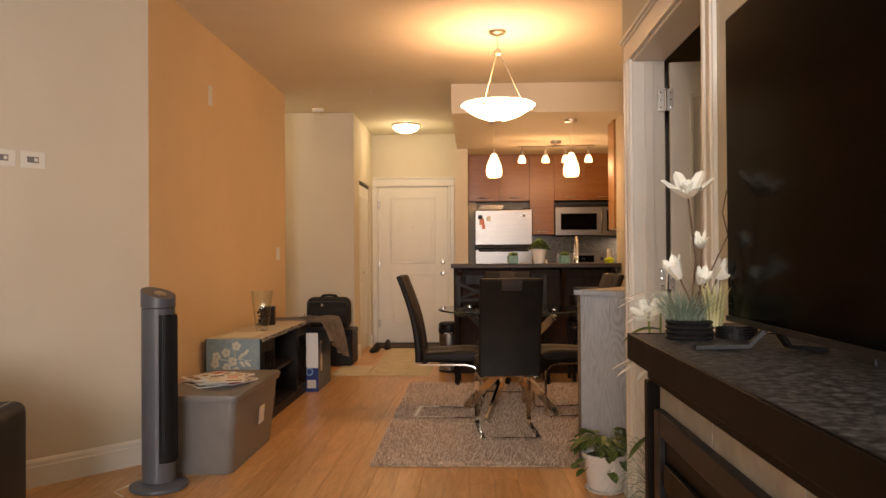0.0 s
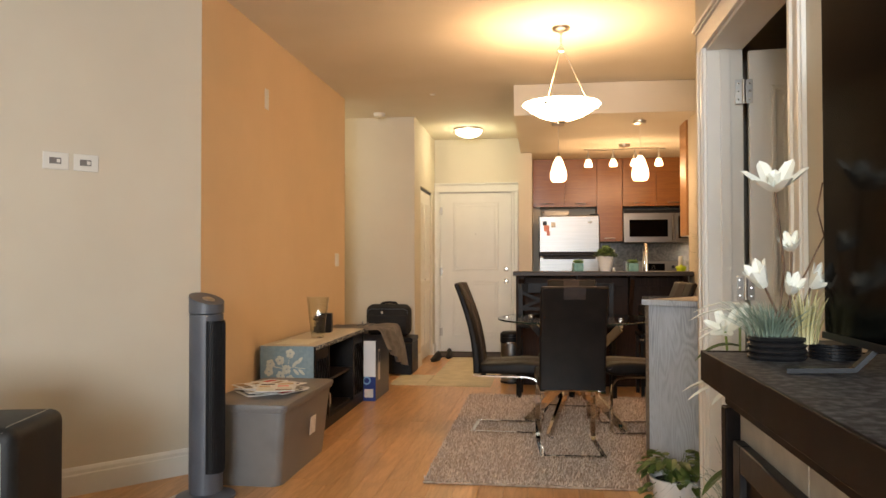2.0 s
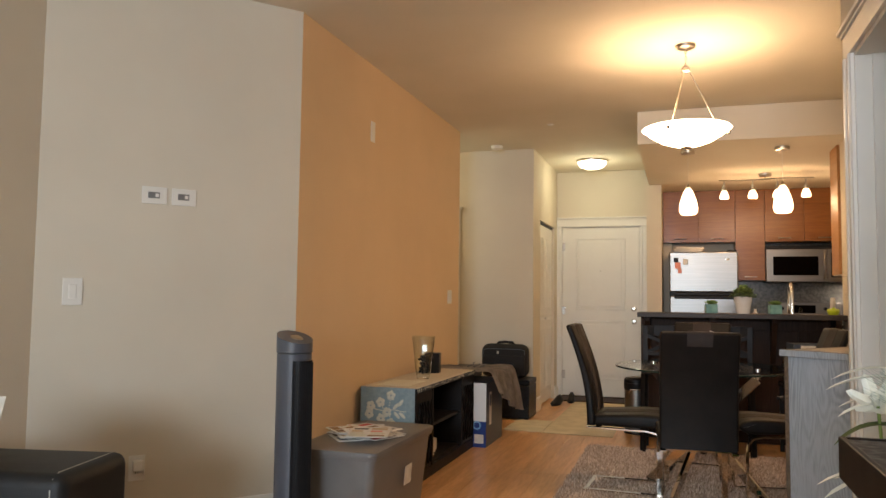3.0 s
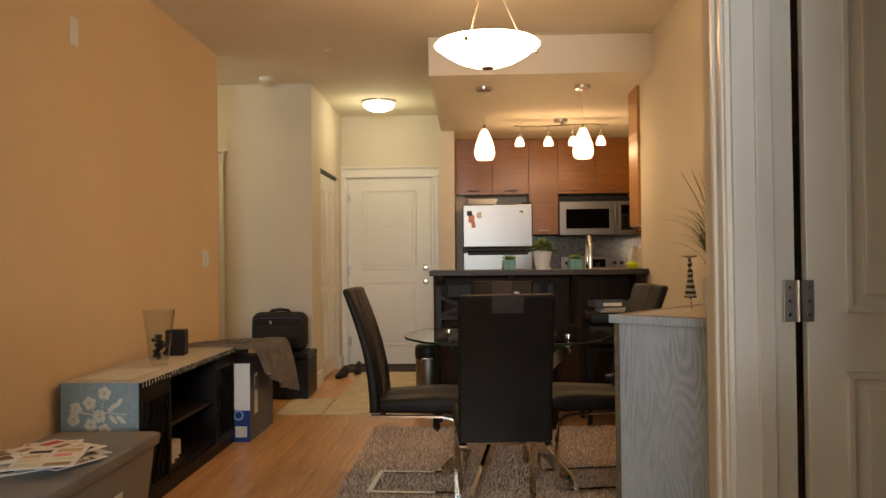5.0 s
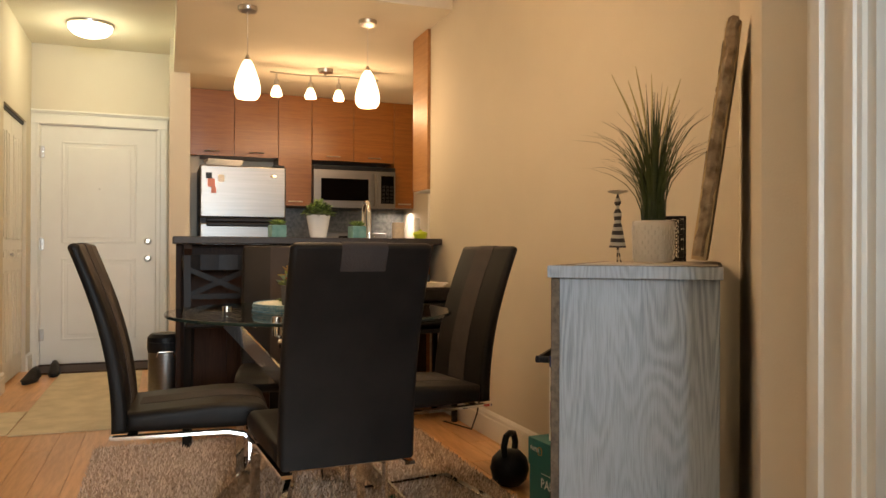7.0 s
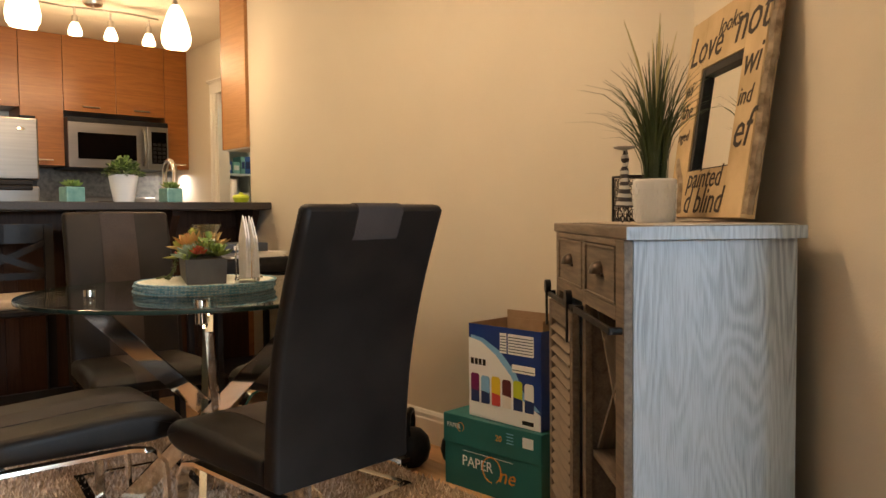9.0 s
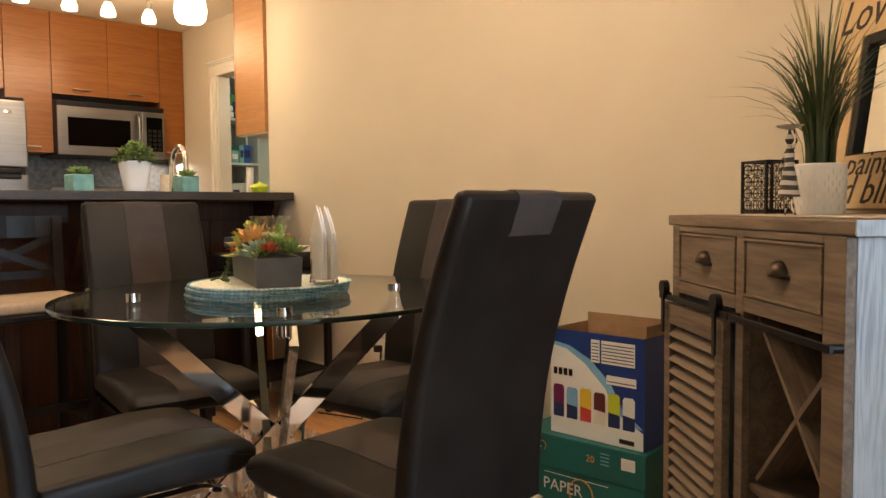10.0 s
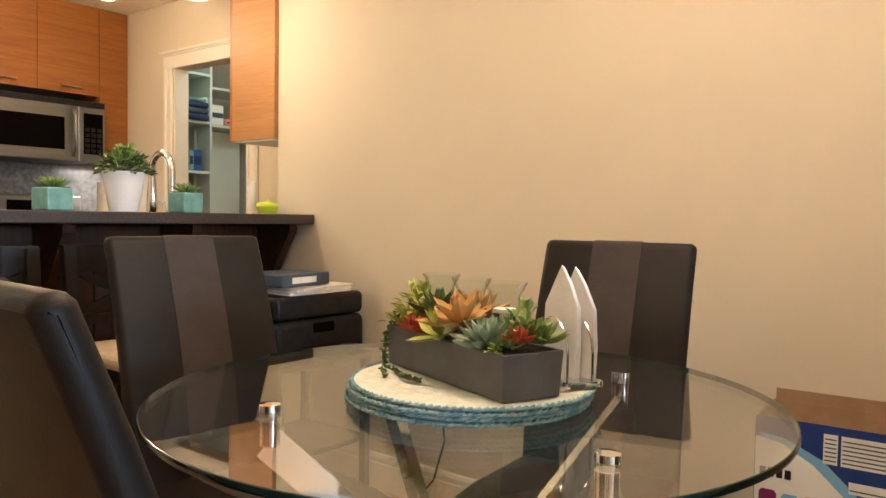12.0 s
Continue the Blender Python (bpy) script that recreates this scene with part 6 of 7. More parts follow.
part("print_side", box(W + 0.0002, W + 0.0012, 0, D, 0, H), "blue_card", sb)
part("print_side", box(-0.0012, -0.0002, 0, D, 0, H), "blue_card", sb)
pf = sb.children[2]
pts = [(0.001, 0.001), (W - 0.001, 0.001), (W - 0.001, 0.055), (0.24, 0.10), (0.20, 0.17), (0.13, 0.235), (0.06, 0.275), (0.001, 0.285)]
def card_shape(pts, y, mt, parent, nm="print"):
    bm = bmesh.new()
    lo = [bm.verts.new((x, y, z)) for x, z in pts]
    f = bm.faces.new(lo)
    r = bmesh.ops.extrude_face_region(bm, geom=[f])
    for v in r["geom"]:
        if isinstance(v, bmesh.types.BMVert):
            v.co.y -= 0.0006
    bmesh.ops.recalc_face_normals(bm, faces=bm.faces[:])
    return part(nm, bm, mt, parent)
card_shape([(x + 0.010 if 0 < k else x, min(z + 0.010, H)) for k, (x, z) in enumerate([(0.001, 0.055), (W - 0.011, 0.055), (0.25, 0.105), (0.21, 0.175), (0.14, 0.24), (0.06, 0.277), (0.001, 0.285)])], -0.0014, "sky", pf, "swoosh")
card_shape(pts, -0.0022, "white_card", pf, "white_field")
for k, (c1, c2) in enumerate((("purple", "navy"), ("sky", "navy"), ("yellow", "red"), ("maroon", "paper"), ("lime", "navy"), ("white_card", "navy"))):
    x0 = 0.012 + k * 0.050
    h = 0.098 - 0.004 * (k % 2)
    c = card_shape([(x0, 0.055), (x0 + 0.038, 0.055), (x0 + 0.040, 0.060), (x0 + 0.040, 0.052 + h), (x0 + 0.034, 0.06 + h), (x0 + 0.006, 0.06 + h), (x0, 0.052 + h)], -0.0032, c2, pf, "printed_can")
    card_shape([(x0, 0.10), (x0 + 0.040, 0.095), (x0 + 0.040, 0.052 + h), (x0 + 0.034, 0.06 + h), (x0 + 0.006, 0.06 + h), (x0, 0.052 + h)], -0.0040, c1, c, "can_top")
for x0, x1, z0, z1 in ((0.15, 0.18, 0.245, 0.315), (0.187, 0.30, 0.245, 0.315), (0.205, 0.305, 0.185, 0.212)):
    lb = part("label", box(x0, x1, -0.0024, -0.0012, z0, z1), "white_card", pf)
    for q in range(max(1, int((z1 - z0) / 0.010) - 1)):
        part("print_line", box(x0 + 0.003, x1 - 0.003, -0.0030, -0.0024, z0 + 0.007 + q * 0.010, z0 + 0.010 + q * 0.010), "slate", lb)
part("barcode", box(0.25, 0.30, -0.0034, -0.0028, 0.012, 0.026), "black", pf)
for k in range(4):
    part("logo_bar", box(0.012 + 0.019 * k, 0.026 + 0.019 * k, -0.0036, -0.0028, 0.190, 0.212), "black", pf)
part("flap", box(0.002, W - 0.002, D - 0.002, D + 0.001, H, H + 0.03, 0.0005), "card", sb)
part("flap", box(W - 0.002, W + 0.001, 0.01, D - 0.01, H, H + 0.035, 0.0005), "card", sb)
kb = thing("kettlebell", pose(1.290, 6.285, 0.0, 0, 0, 40) @ Matrix.Scale(0.85, 4), "black cast iron kettlebell on the floor by the teal carton", "kettlebell", "kettlebells by the wall")
part("ball", lathe([(0, 0.0), (0.055, 0.0), (0.085, 0.03), (0.098, 0.08), (0.088, 0.13), (0.055, 0.165), (0, 0.175)], 28), "black", kb, smooth=True)
part("handle", tube([(-0.055, 0, 0.14), (-0.068, 0, 0.20), (-0.045, 0, 0.245), (0, 0, 0.255), (0.045, 0, 0.245), (0.068, 0, 0.20), (0.055, 0, 0.14)], 0.016, 12), "black", kb, smooth=True)

copy_thing(kb, pose(1.440, 6.165, 0.0, 0, 0, 35) @ Matrix.Scale(0.85, 4))

# ---- left wall: buffet, tote, fan ----
bf = thing("buffet", pose(-1.645, 5.73, 0), "low black open-fronted buffet against the tan wall", "buffet")
BX, BY, BH = 0.385, 1.38, 0.60
part("top", box(0, BX, 0, BY, BH - 0.03, BH, 0.004), "black_wood", bf)
part("base", box(0.0, BX - 0.01, 0.01, BY - 0.01, 0.0, 0.07, 0.003), "black_wood", bf)
for y in (0.01, 0.335, 1.02, BY - 0.035):
    part("side_panel", box(0.0, BX - 0.008, y, y + 0.025, 0.071, BH - 0.031, 0.003), "black_wood", bf)
part("back_panel", box(0.0, 0.012, 0.036, BY - 0.036, 0.071, BH - 0.031), "black_wood", bf)
part("shelf", box(0.013, BX - 0.03, 0.361, 1.019, 0.31, 0.33, 0.002), "black_wood", bf)
part("shelf", box(0.013, BX - 0.03, 0.361, 1.019, 0.071, 0.09, 0.002), "black_wood", bf)
for y0, y1 in ((0.037, 0.333), (1.047, BY - 0.037)):
    d = part("door", box(BX - 0.028, BX - 0.012, y0, y1, 0.075, BH - 0.035, 0.002), "black_wood", bf)
    bm = bmesh.new()
    for k in range(5):
        yy = y0 + 0.03 + k * (y1 - y0 - 0.06) / 4
        tube([(BX - 0.006, yy + 0.02 * math.sin(j * 1.9 + k), 0.10 + j * 0.05) for j in range(9)], 0.007, 6, bm)
    part("carved_trim", bm, "black_wood", d, smooth=True)
jm = thing("glass_jar", pose(-1.46, 6.28, 0.331), "round glass ornament on the buffet shelf", "ornament")
part("bulb", lathe([(0, 0), (0.03, 0.003), (0.055, 0.04), (0.055, 0.07), (0.03, 0.10), (0.015, 0.11), (0.014, 0.13), (0, 0.13)], 28), "chrome", jm, smooth=True)
for k, y in enumerate((6.25, 6.35, 6.44)):
    t = thing("candle", pose(-1.36 - 0.02 * k, y, 0.0905), "short cream pillar candle on the lower buffet shelf", "candle", "candles in the buffet")
    part("wax", lathe([(0, 0), (0.036, 0), (0.038, 0.004), (0.038, 0.078), (0.034, 0.082), (0, 0.080)], 24), "wax", t, smooth=True)
    part("base_plate", lathe([(0.0, -0.0002), (0.045, 0.0), (0.045, 0.006), (0.0385, 0.007)], 24), "chrome", t)

M["runner"] = varied("pale_blue_runner", (0.22, 0.31, 0.33), (0.27, 0.36, 0.38), 0.9, 60, bump=0.4, bump_scale=200)
M["runner_top"] = varied("cream_runner", (0.46, 0.40, 0.30), (0.56, 0.50, 0.39), 0.9, 60, bump=0.4, bump_scale=200)
M["flower_print"] = varied("cream_flower_print", (0.58, 0.56, 0.44), (0.66, 0.64, 0.52), 0.9, 60)
tr = thing("table_runner", pose(-1.645, 5.73, BH), "pale blue runner with cream flowers hanging off the buffet end", "runner")
part("top_cloth", box(0.01, BX - 0.012, -0.004, BY - 0.02, 0.0008, 0.004, 0.001), "runner_top", tr)
part("drop", box(0.01, BX - 0.012, -0.008, -0.0045, -0.25, 0.0035, 0.001), "runner", tr, "pale blue end with cream blossoms")
dp = tr.children[1]
rn = random.Random(5)
bm = bmesh.new()
def dome(cx, cz, r, flat=1.0, rot=0.0):
    n = 10
    c = bm.verts.new((cx, -0.0105, cz))
    ring = [bm.verts.new((cx + r * math.cos(2 * math.pi * k / n) * math.cos(rot) - r * flat * math.sin(2 * math.pi * k / n) * math.sin(rot), -0.0086, cz + r * math.cos(2 * math.pi * k / n) * math.sin(rot) + r * flat * math.sin(2 * math.pi * k / n) * math.cos(rot))) for k in range(n)]
    for k in range(n):
        bm.faces.new((c, ring[(k + 1) % n], ring[k]))
for fx, fz in ((0.080, -0.115), (0.070, -0.165), (0.145, -0.090), (0.150, -0.190), (0.215, -0.045), (0.215, -0.215), (0.190, -0.150)):
    for k in range(5):
        a = 2 * math.pi * k / 5 + fx * 30
        dome(fx + 0.018 * math.cos(a), fz + 0.018 * math.sin(a), 0.014)
for lx_, lz_, rot_ in ((0.280, -0.090, 0.9), (0.292, -0.165, -0.7), (0.250, -0.110, 0.8), (0.255, -0.165, -0.8)):
    dome(lx_, lz_, 0.028, 0.38, rot_)
for k in range(24):
    dome(0.07 + 0.0105 * k, -0.138 + 0.004 * math.sin(k * 0.5), 0.0065, 0.4, 0.0)
for (ax, az), (bx_, bz_) in (((0.12, -0.138), (0.085, -0.118)), ((0.17, -0.138), (0.150, -0.10)), ((0.20, -0.138), (0.213, -0.06)), ((0.18, -0.14), (0.155, -0.18)), ((0.20, -0.14), (0.215, -0.20))):
    for q in range(6):
        dome(ax + (bx_ - ax) * q / 5, az + (bz_ - az) * q / 5, 0.004)
part("blossom_print", bm, "flower_print", dp)
bm = bmesh.new()
for k in range(40):
    y = 0.0 + k * 0.034
    tube([(BX - 0.012, y, 0.002), (BX - 0.003 + rn.uniform(-0.004, 0.004), y + 0.01, 0.004), (BX + 0.002, y + 0.012, -0.012 - rn.uniform(0, 0.012))], 0.0028, 5, bm)
part("fringe", bm, "runner_top", tr)
part("centre_mat", box(0.07, 0.30, 0.08, 0.42, 0.0045, 0.007, 0.001), "flower_print", tr)

vs_ = thing("glass_vase", pose(-1.42, 6.30, BH + 0.0045), "tall faceted clear glass vase holding dark stones", "vase")
part("vase", lathe([(0, 0.0), (0.044, 0.0), (0.047, 0.02)] + [(0.050 + 0.030 * k / 10 + (0.003 if k % 2 else 0.0), 0.04 + 0.025 * k) for k in range(11)] + [(0.081, 0.295)] + [(0.077 - 0.030 * k / 6, 0.29 - 0.043 * k) for k in range(7)] + [(0, 0.026)], 16), "glass_clear", vs_)
bm = bmesh.new()
rn = random.Random(6)
for k in range(46):
    a, r = rn.uniform(0, 6.28), rn.uniform(0, 0.036)
    c = Vector((r * math.cos(a), r * math.sin(a), 0.04 + 0.115 * (k / 46)))
    s_ = bmesh.new()
    bmesh.ops.create_icosphere(s_, subdivisions=1, radius=rn.uniform(0.008, 0.013), matrix=Matrix.Translation(c))
    merge(s_, bm)
part("stones", bm, "black", vs_, smooth=True)
t = thing("speaker", pose(-1.49, 6.72, BH + 0.0045, 0, 0, 8), "small black block speaker beside the glass vase", "speaker")
part("body", box(-0.055, 0.055, -0.05, 0.05, 0, 0.150, 0.006), "black", t)
part("grille", box(-0.050, 0.050, -0.0515, -0.0502, 0.008, 0.142), "nylon", t)

tt = thing("storage_tote", pose(-1.30, 5.07, 0), "grey plastic storage tote with lid", "storage tote")
def taper_box(w0, d0, w1, d1, z0, z1, bev, rad=0.04):
    own = bmesh.new()
    rings = []
    for w, d, z in ((w0, d0, z0), (w1, d1, z1)):
        ring = []
        for cx_, cy_, a0 in ((w / 2 - rad, d / 2 - rad, 0), (-w / 2 + rad, d / 2 - rad, 90), (-w / 2 + rad, -d / 2 + rad, 180), (w / 2 - rad, -d / 2 + rad, 270)):
            for q in range(6):
                a = radians(a0 + 90 * q / 5)
                ring.append(own.verts.new((cx_ + rad * math.cos(a), cy_ + rad * math.sin(a), z)))
        rings.append(ring)
    n = len(rings[0])
    for k in range(n):
        own.faces.new((rings[0][k], rings[0][(k + 1) % n], rings[1][(k + 1) % n], rings[1][k]))
    own.faces.new(rings[0][::-1])
    own.faces.new(rings[1])
    if bev:
        es = [e_ for f in own.faces if len(f.verts) > 4 for e_ in f.edges]
        bmesh.ops.bevel(own, geom=list(set(es)), offset=bev, segments=2, affect="EDGES", profile=0.5)
    return own
part("tub", taper_box(0.35, 0.78, 0.42, 0.86, 0.0, 0.385, 0.008), "grey_plastic", tt, smooth=True)
part("rim", taper_box(0.445, 0.885, 0.45, 0.89, 0.386, 0.405, 0.003), "grey_plastic", tt, smooth=True)
part("lid", taper_box(0.46, 0.90, 0.455, 0.895, 0.4055, 0.428, 0.006), "grey_plastic", tt, smooth=True)
part("label", box(0.193, 0.195, -0.02, 0.08, 0.20, 0.30), "paper", tt, "white printed paper label", at=pose(0.006, 0, 0, 0, 4.5, 0))
mg = thing("magazines", pose(-1.31, 5.02, 0.4285), "loose fan of magazines and flyers on the tote lid", "magazines")
rn = random.Random(8)
for k in range(9):
    s_ = part("magazine", box(-0.105, 0.105, -0.14, 0.14, 0, 0.004, 0.001), rn.choice(["paper", "paper", "white_card"]), mg, at=pose(rn.uniform(-0.06, 0.07), rn.uniform(-0.08, 0.08), 0.0045 * k, 0, 0, rn.uniform(-80, 80)))
    for q in range(8):
        u, v = -0.098 + 0.098 * (q % 2), -0.130 + 0.064 * (q // 2)
        part("picture", box(u + rn.uniform(0, 0.012), u + rn.uniform(0.060, 0.092), v + rn.uniform(0, 0.01), v + rn.uniform(0.036, 0.058), 0.0041, 0.0046), rn.choice(["pink", "red", "card", "slate", "ink", "burlap", "taupe_wood", "burlap", "maroon", "card", "flower_print"]), s_)

fn = thing("tower_fan", pose(-1.42, 4.46, 0, 0, 0, 12), "slate grey tower fan on a round base", "fan")
part("base", lathe([(0, 0), (0.135, 0), (0.142, 0.008), (0.140, 0.020), (0.10, 0.034), (0.05, 0.04), (0, 0.04)], 48), "fan_grey", fn, smooth=True)
def fan_body(z0, z1, rx, ry, slope=0.0, n=28, start=0):
    own = bmesh.new()
    rings = []
    for z, s_ in ((z0, 0), (z1, slope)):
        rings.append([own.verts.new((rx * math.cos(2 * math.pi * k / n), ry * math.sin(2 * math.pi * k / n), z + s_ * math.cos(2 * math.pi * k / n - start))) for k in range(n)])
    for k in range(n):
        own.faces.new((rings[0][k], rings[0][(k + 1) % n], rings[1][(k + 1) % n], rings[1][k]))
    own.faces.new(rings[0][::-1])
    own.faces.new(rings[1])
    return own
part("column", fan_body(0.04, 0.90, 0.080, 0.088), "fan_grey", fn, smooth=True)
hd = part("head", fan_body(0.905, 0.975, 0.083, 0.091, -0.028, start=-0.7), "fan_grey", fn, smooth=True)
gr = part("grille", fan_body(0.14, 0.87, 0.060, 0.060), "black", fn, smooth=True, at=pose(0.034, -0.028, 0))
for k in range(15):
    a = radians(-100 + k * 9)
    part("grille_bar", tube([(0.061 * math.cos(a) + 0.034, 0.061 * math.sin(a) - 0.028, 0.15), (0.061 * math.cos(a) + 0.034, 0.061 * math.sin(a) - 0.028, 0.86)], 0.0022, 5), "black", gr, at=pose(-0.034, 0.028, 0))
part("dial", moved(lathe([(0, 0.008), (0.018, 0.007), (0.022, 0.002), (0.030, 0.002), (0.030, 0)], 28), pose(0.012, -0.01, 0.972, 12, 16, 0)), "nickel", hd, smooth=True)
part("fan_cord", tube([(-0.09, 0.04, 0.03), (-0.16, 0.03, 0.006), (-0.20, -0.05, 0.005), (-0.14, -0.13, 0.005)], 0.003, 6), "paper", fn, smooth=True)

bb = thing("blue_box", pose(-1.40, 7.09, 0), "dark blue and white appliance carton on the floor by the buffet", "carton")
part("carton", box(0.0, 0.235, 0, 0.55, 0, 0.50, 0.002), "slate", bb)
part("print_end", box(0.0, 0.235, -0.0012, -0.0002, 0.0, 0.20), "blue_card", bb)
part("print_end", box(0.0, 0.235, -0.0012, -0.0002, 0.201, 0.50), "white_card", bb)
part("barcode", box(0.14, 0.215, -0.0022, -0.0014, 0.03, 0.10), "paper", bb)
part("print_mark", moved(lathe([(0.022, 0), (0.034, 0.0008), (0.034, 0)], 20), pose(0.16, -0.0013, 0.17, 90)), "sky", bb)
part("label", box(0.2352, 0.2362, 0.10, 0.17, 0.16, 0.42), "paper", bb)
part("label_mark", box(0.2363, 0.2370, 0.11, 0.16, 0.31, 0.40), "slate", bb)
b2_ = thing("grey_carton", pose(-1.64, 7.12, 0), "plain dark carton beside the blue one under the blanket", "carton")
part("carton", box(0.0, 0.225, 0, 0.78, 0, 0.56, 0.003), "black", b2_)
M["blanket"] = varied("grey_beige_blanket", (0.25, 0.235, 0.225), (0.37, 0.345, 0.325), 0.95, 14, bump=0.6, bump_scale=120)
bn = thing("blanket", pose(0, 0, 0), "grey blanket draped over the cartons beside the buffet", "blanket")
own = bmesh.new()
nx, ny = 30, 30
gridv = []
for i in range(nx + 1):
    row = []
    for j in range(ny + 1):
        u, v = i / nx, j / ny
        x = -1.645 + 0.83 * u
        y = 7.08 + 0.86 * v
        top = 0.585 + 0.02 * math.sin(5 * v + 2 * u) + 0.012 * noise.noise(Vector((x * 9, y * 9, 0)))
        over = max(0.0, x + 1.155)
        z = top
        if over > 0:
            x = -1.155 + min(over, 0.03) + 0.22 * (over - 0.03 if over > 0.03 else 0) + 0.022 * math.sin(9 * v * 2.3) * min(1, over * 5)
            z = top - over * (0.45 + 0.75 * v)
        if v < 0.05:
            z -= 0.012
        row.append(own.verts.new((x, y + 0.02 * math.sin(4 * u), z)))
    gridv.append(row)
for i in range(nx):
    for j in range(ny):
        own.faces.new((gridv[i][j], gridv[i + 1][j], gridv[i + 1][j + 1], gridv[i][j + 1]))
bmesh.ops.solidify(own, geom=own.faces[:], thickness=0.007)
part("cloth", own, "blanket", bn, smooth=True)
bm = bmesh.new()
for k in range(3):
    tube([(-1.33 + 0.05 * k + 0.02 * math.sin(j), 7.13 + 0.055 * j, 0.622 + 0.012 * math.sin(5 * (7.13 + 0.055 * j - 7.08) / 0.86)) for j in range(6 - k)], 0.004, 5, bm)
part("embroidery", bm, "slate", bn)

ot = thing("ottoman", pose(-1.555, 8.52, 0), "black leather storage cube against the pale hall wall", "ottoman")
part("body", box(0, 0.45, 0, 0.38, 0.012, 0.33, 0.012, seg=3), "black", ot)
part("lid", box(-0.003, 0.453, -0.003, 0.383, 0.332, 0.385, 0.014, seg=3), "black", ot)
for sx in (0.03, 0.42):
    for sy in (0.03, 0.35):
        part("foot", box(sx - 0.015, sx + 0.015, sy - 0.015, sy + 0.015, 0, 0.0115), "black", ot)
bg = thing("laptop_bag", pose(-1.625, 8.62, 0.386), "black fabric laptop bag standing on the cube", "bag")
part("body", box(0.0, 0.47, 0.02, 0.22, 0.0, 0.33, 0.075, seg=5), "nylon", bg, smooth=True)
part("pocket", box(0.03, 0.45, -0.005, 0.04, 0.02, 0.22, 0.02, seg=3), "nylon", bg, smooth=True)
part("handle", tube([(0.15, 0.11, 0.322), (0.17, 0.11, 0.345), (0.24, 0.11, 0.352), (0.31, 0.11, 0.345), (0.33, 0.11, 0.322)], 0.013, 8), "nylon", bg, smooth=True)
part("zip", tube([(0.03, 0.018, 0.23), (0.03, 0.018, 0.27), (0.07, 0.018, 0.285), (0.41, 0.018, 0.285), (0.45, 0.018, 0.27), (0.45, 0.018, 0.23)], 0.003, 6), "slate", bg)
part("buckle", box(0.17, 0.19, 0.012, 0.019, 0.235, 0.262, 0.002), "nickel", bg)

def shoe(m):
    t = thing("shoe", m, "black leather shoe on the entry floor by the door", "shoe", "shoes by the entry door")
    part("sole", prism([(0.045 * math.cos(a) * (1 if math.sin(a) > 0 else 0.85), 0.14 * math.sin(a)) for a in [2 * math.pi * k / 20 for k in range(20)]], 0, 0.022, 0.004), "black", t)
    bm = bmesh.new()
    prof = ((-0.135, 0.030, 0.085), (-0.11, 0.038, 0.105), (-0.05, 0.040, 0.098), (0.0, 0.041, 0.080), (0.06, 0.043, 0.055), (0.11, 0.038, 0.042), (0.135, 0.018, 0.030))
    rings = []
    for y, w, h in prof:
        rings.append([bm.verts.new((w * math.cos(math.pi * k / 8), y, 0.0225 + (h - 0.0225) * math.sin(math.pi * k / 8))) for k in range(9)])
    for a, b in zip(rings, rings[1:]):
        for k in range(8):
            bm.faces.new((a[k], b[k], b[k + 1], a[k + 1]))
        bm.faces.new((a[0], a[8], b[8], b[0]))
    bm.faces.new(rings[0])
    bm.faces.new(rings[-1][::-1])
    bmesh.ops.recalc_face_normals(bm, faces=bm.faces[:])
    part("upper", bm, "leather", t, smooth=True)
    return t
sh = shoe(pose(-1.03, 9.72, 0, 0, 0, 170))
copy_thing(sh, pose(-0.91, 10.02, 0, 0, 0, 185))

# ---- rugs and mats ----
M["entry_mat"] = varied("pale_stone_mat", (0.50, 0.42, 0.28), (0.62, 0.53, 0.37), 0.7, 7, bump=0.2)
for x0, x1, y0, y1 in ((-1.22, -0.875, 7.93, 8.55), (-0.87, -0.26, 7.90, 10.02)):
    t = thing("entry_mat", I4, "thin pale beige vinyl mat on the entry floor", "mat", "entry mats")
    part("sheet", box(x0, x1, y0, y1, 0.001, 0.007, 0.002), "entry_mat", t)
t = thing("door_mat", I4, "dark brown doormat in front of the entry door", "doormat")
part("sheet", box(-1.10, -0.10, 10.05, 10.46, 0.001, 0.014, 0.004), "dark_wood", t)
rg2 = thing("area_rug", I4, "shaggy beige-grey rug under the dining table", "rug")
RX0, RX1, RY0, RY1 = -0.41, 1.22, 4.84, 7.45
part("backing", box(RX0, RX1, RY0, RY1, 0.001, 0.012, 0.003), "rug", rg2)
rn = random.Random(2)
verts, faces = [], []
npx = int((RX1 - RX0) / 0.0125)
npy = int((RY1 - RY0) / 0.0125)
for i in range(npx):
    for j in range(npy):
        x = RX0 + (i + rn.random()) * 0.0125
        y = RY0 + (j + rn.random()) * 0.0125
        h = 0.024 + 0.010 * rn.random() + 0.005 * noise.noise(Vector((x * 7, y * 7, 0)))
        a = rn.random() * 6.28
        lx, ly = 0.012 * math.cos(a), 0.012 * math.sin(a)
        wx, wy = -0.0045 * math.sin(a), 0.0045 * math.cos(a)
        b = len(verts)
        verts += [(x - wx, y - wy, 0.010), (x + wx, y + wy, 0.010), (x + lx * 0.4 + 0.003, y + ly * 0.4, 0.010), (x + lx, y + ly, h)]
        faces += [(b, b + 1, b + 3), (b + 1, b + 2, b + 3), (b + 2, b, b + 3)]
me = bpy.data.meshes.new("pile")
me.from_pydata(verts, [], faces)
m_, n_, l_, b_ = node_mat("rug_yarn", (0.36, 0.29, 0.22), 0.95)
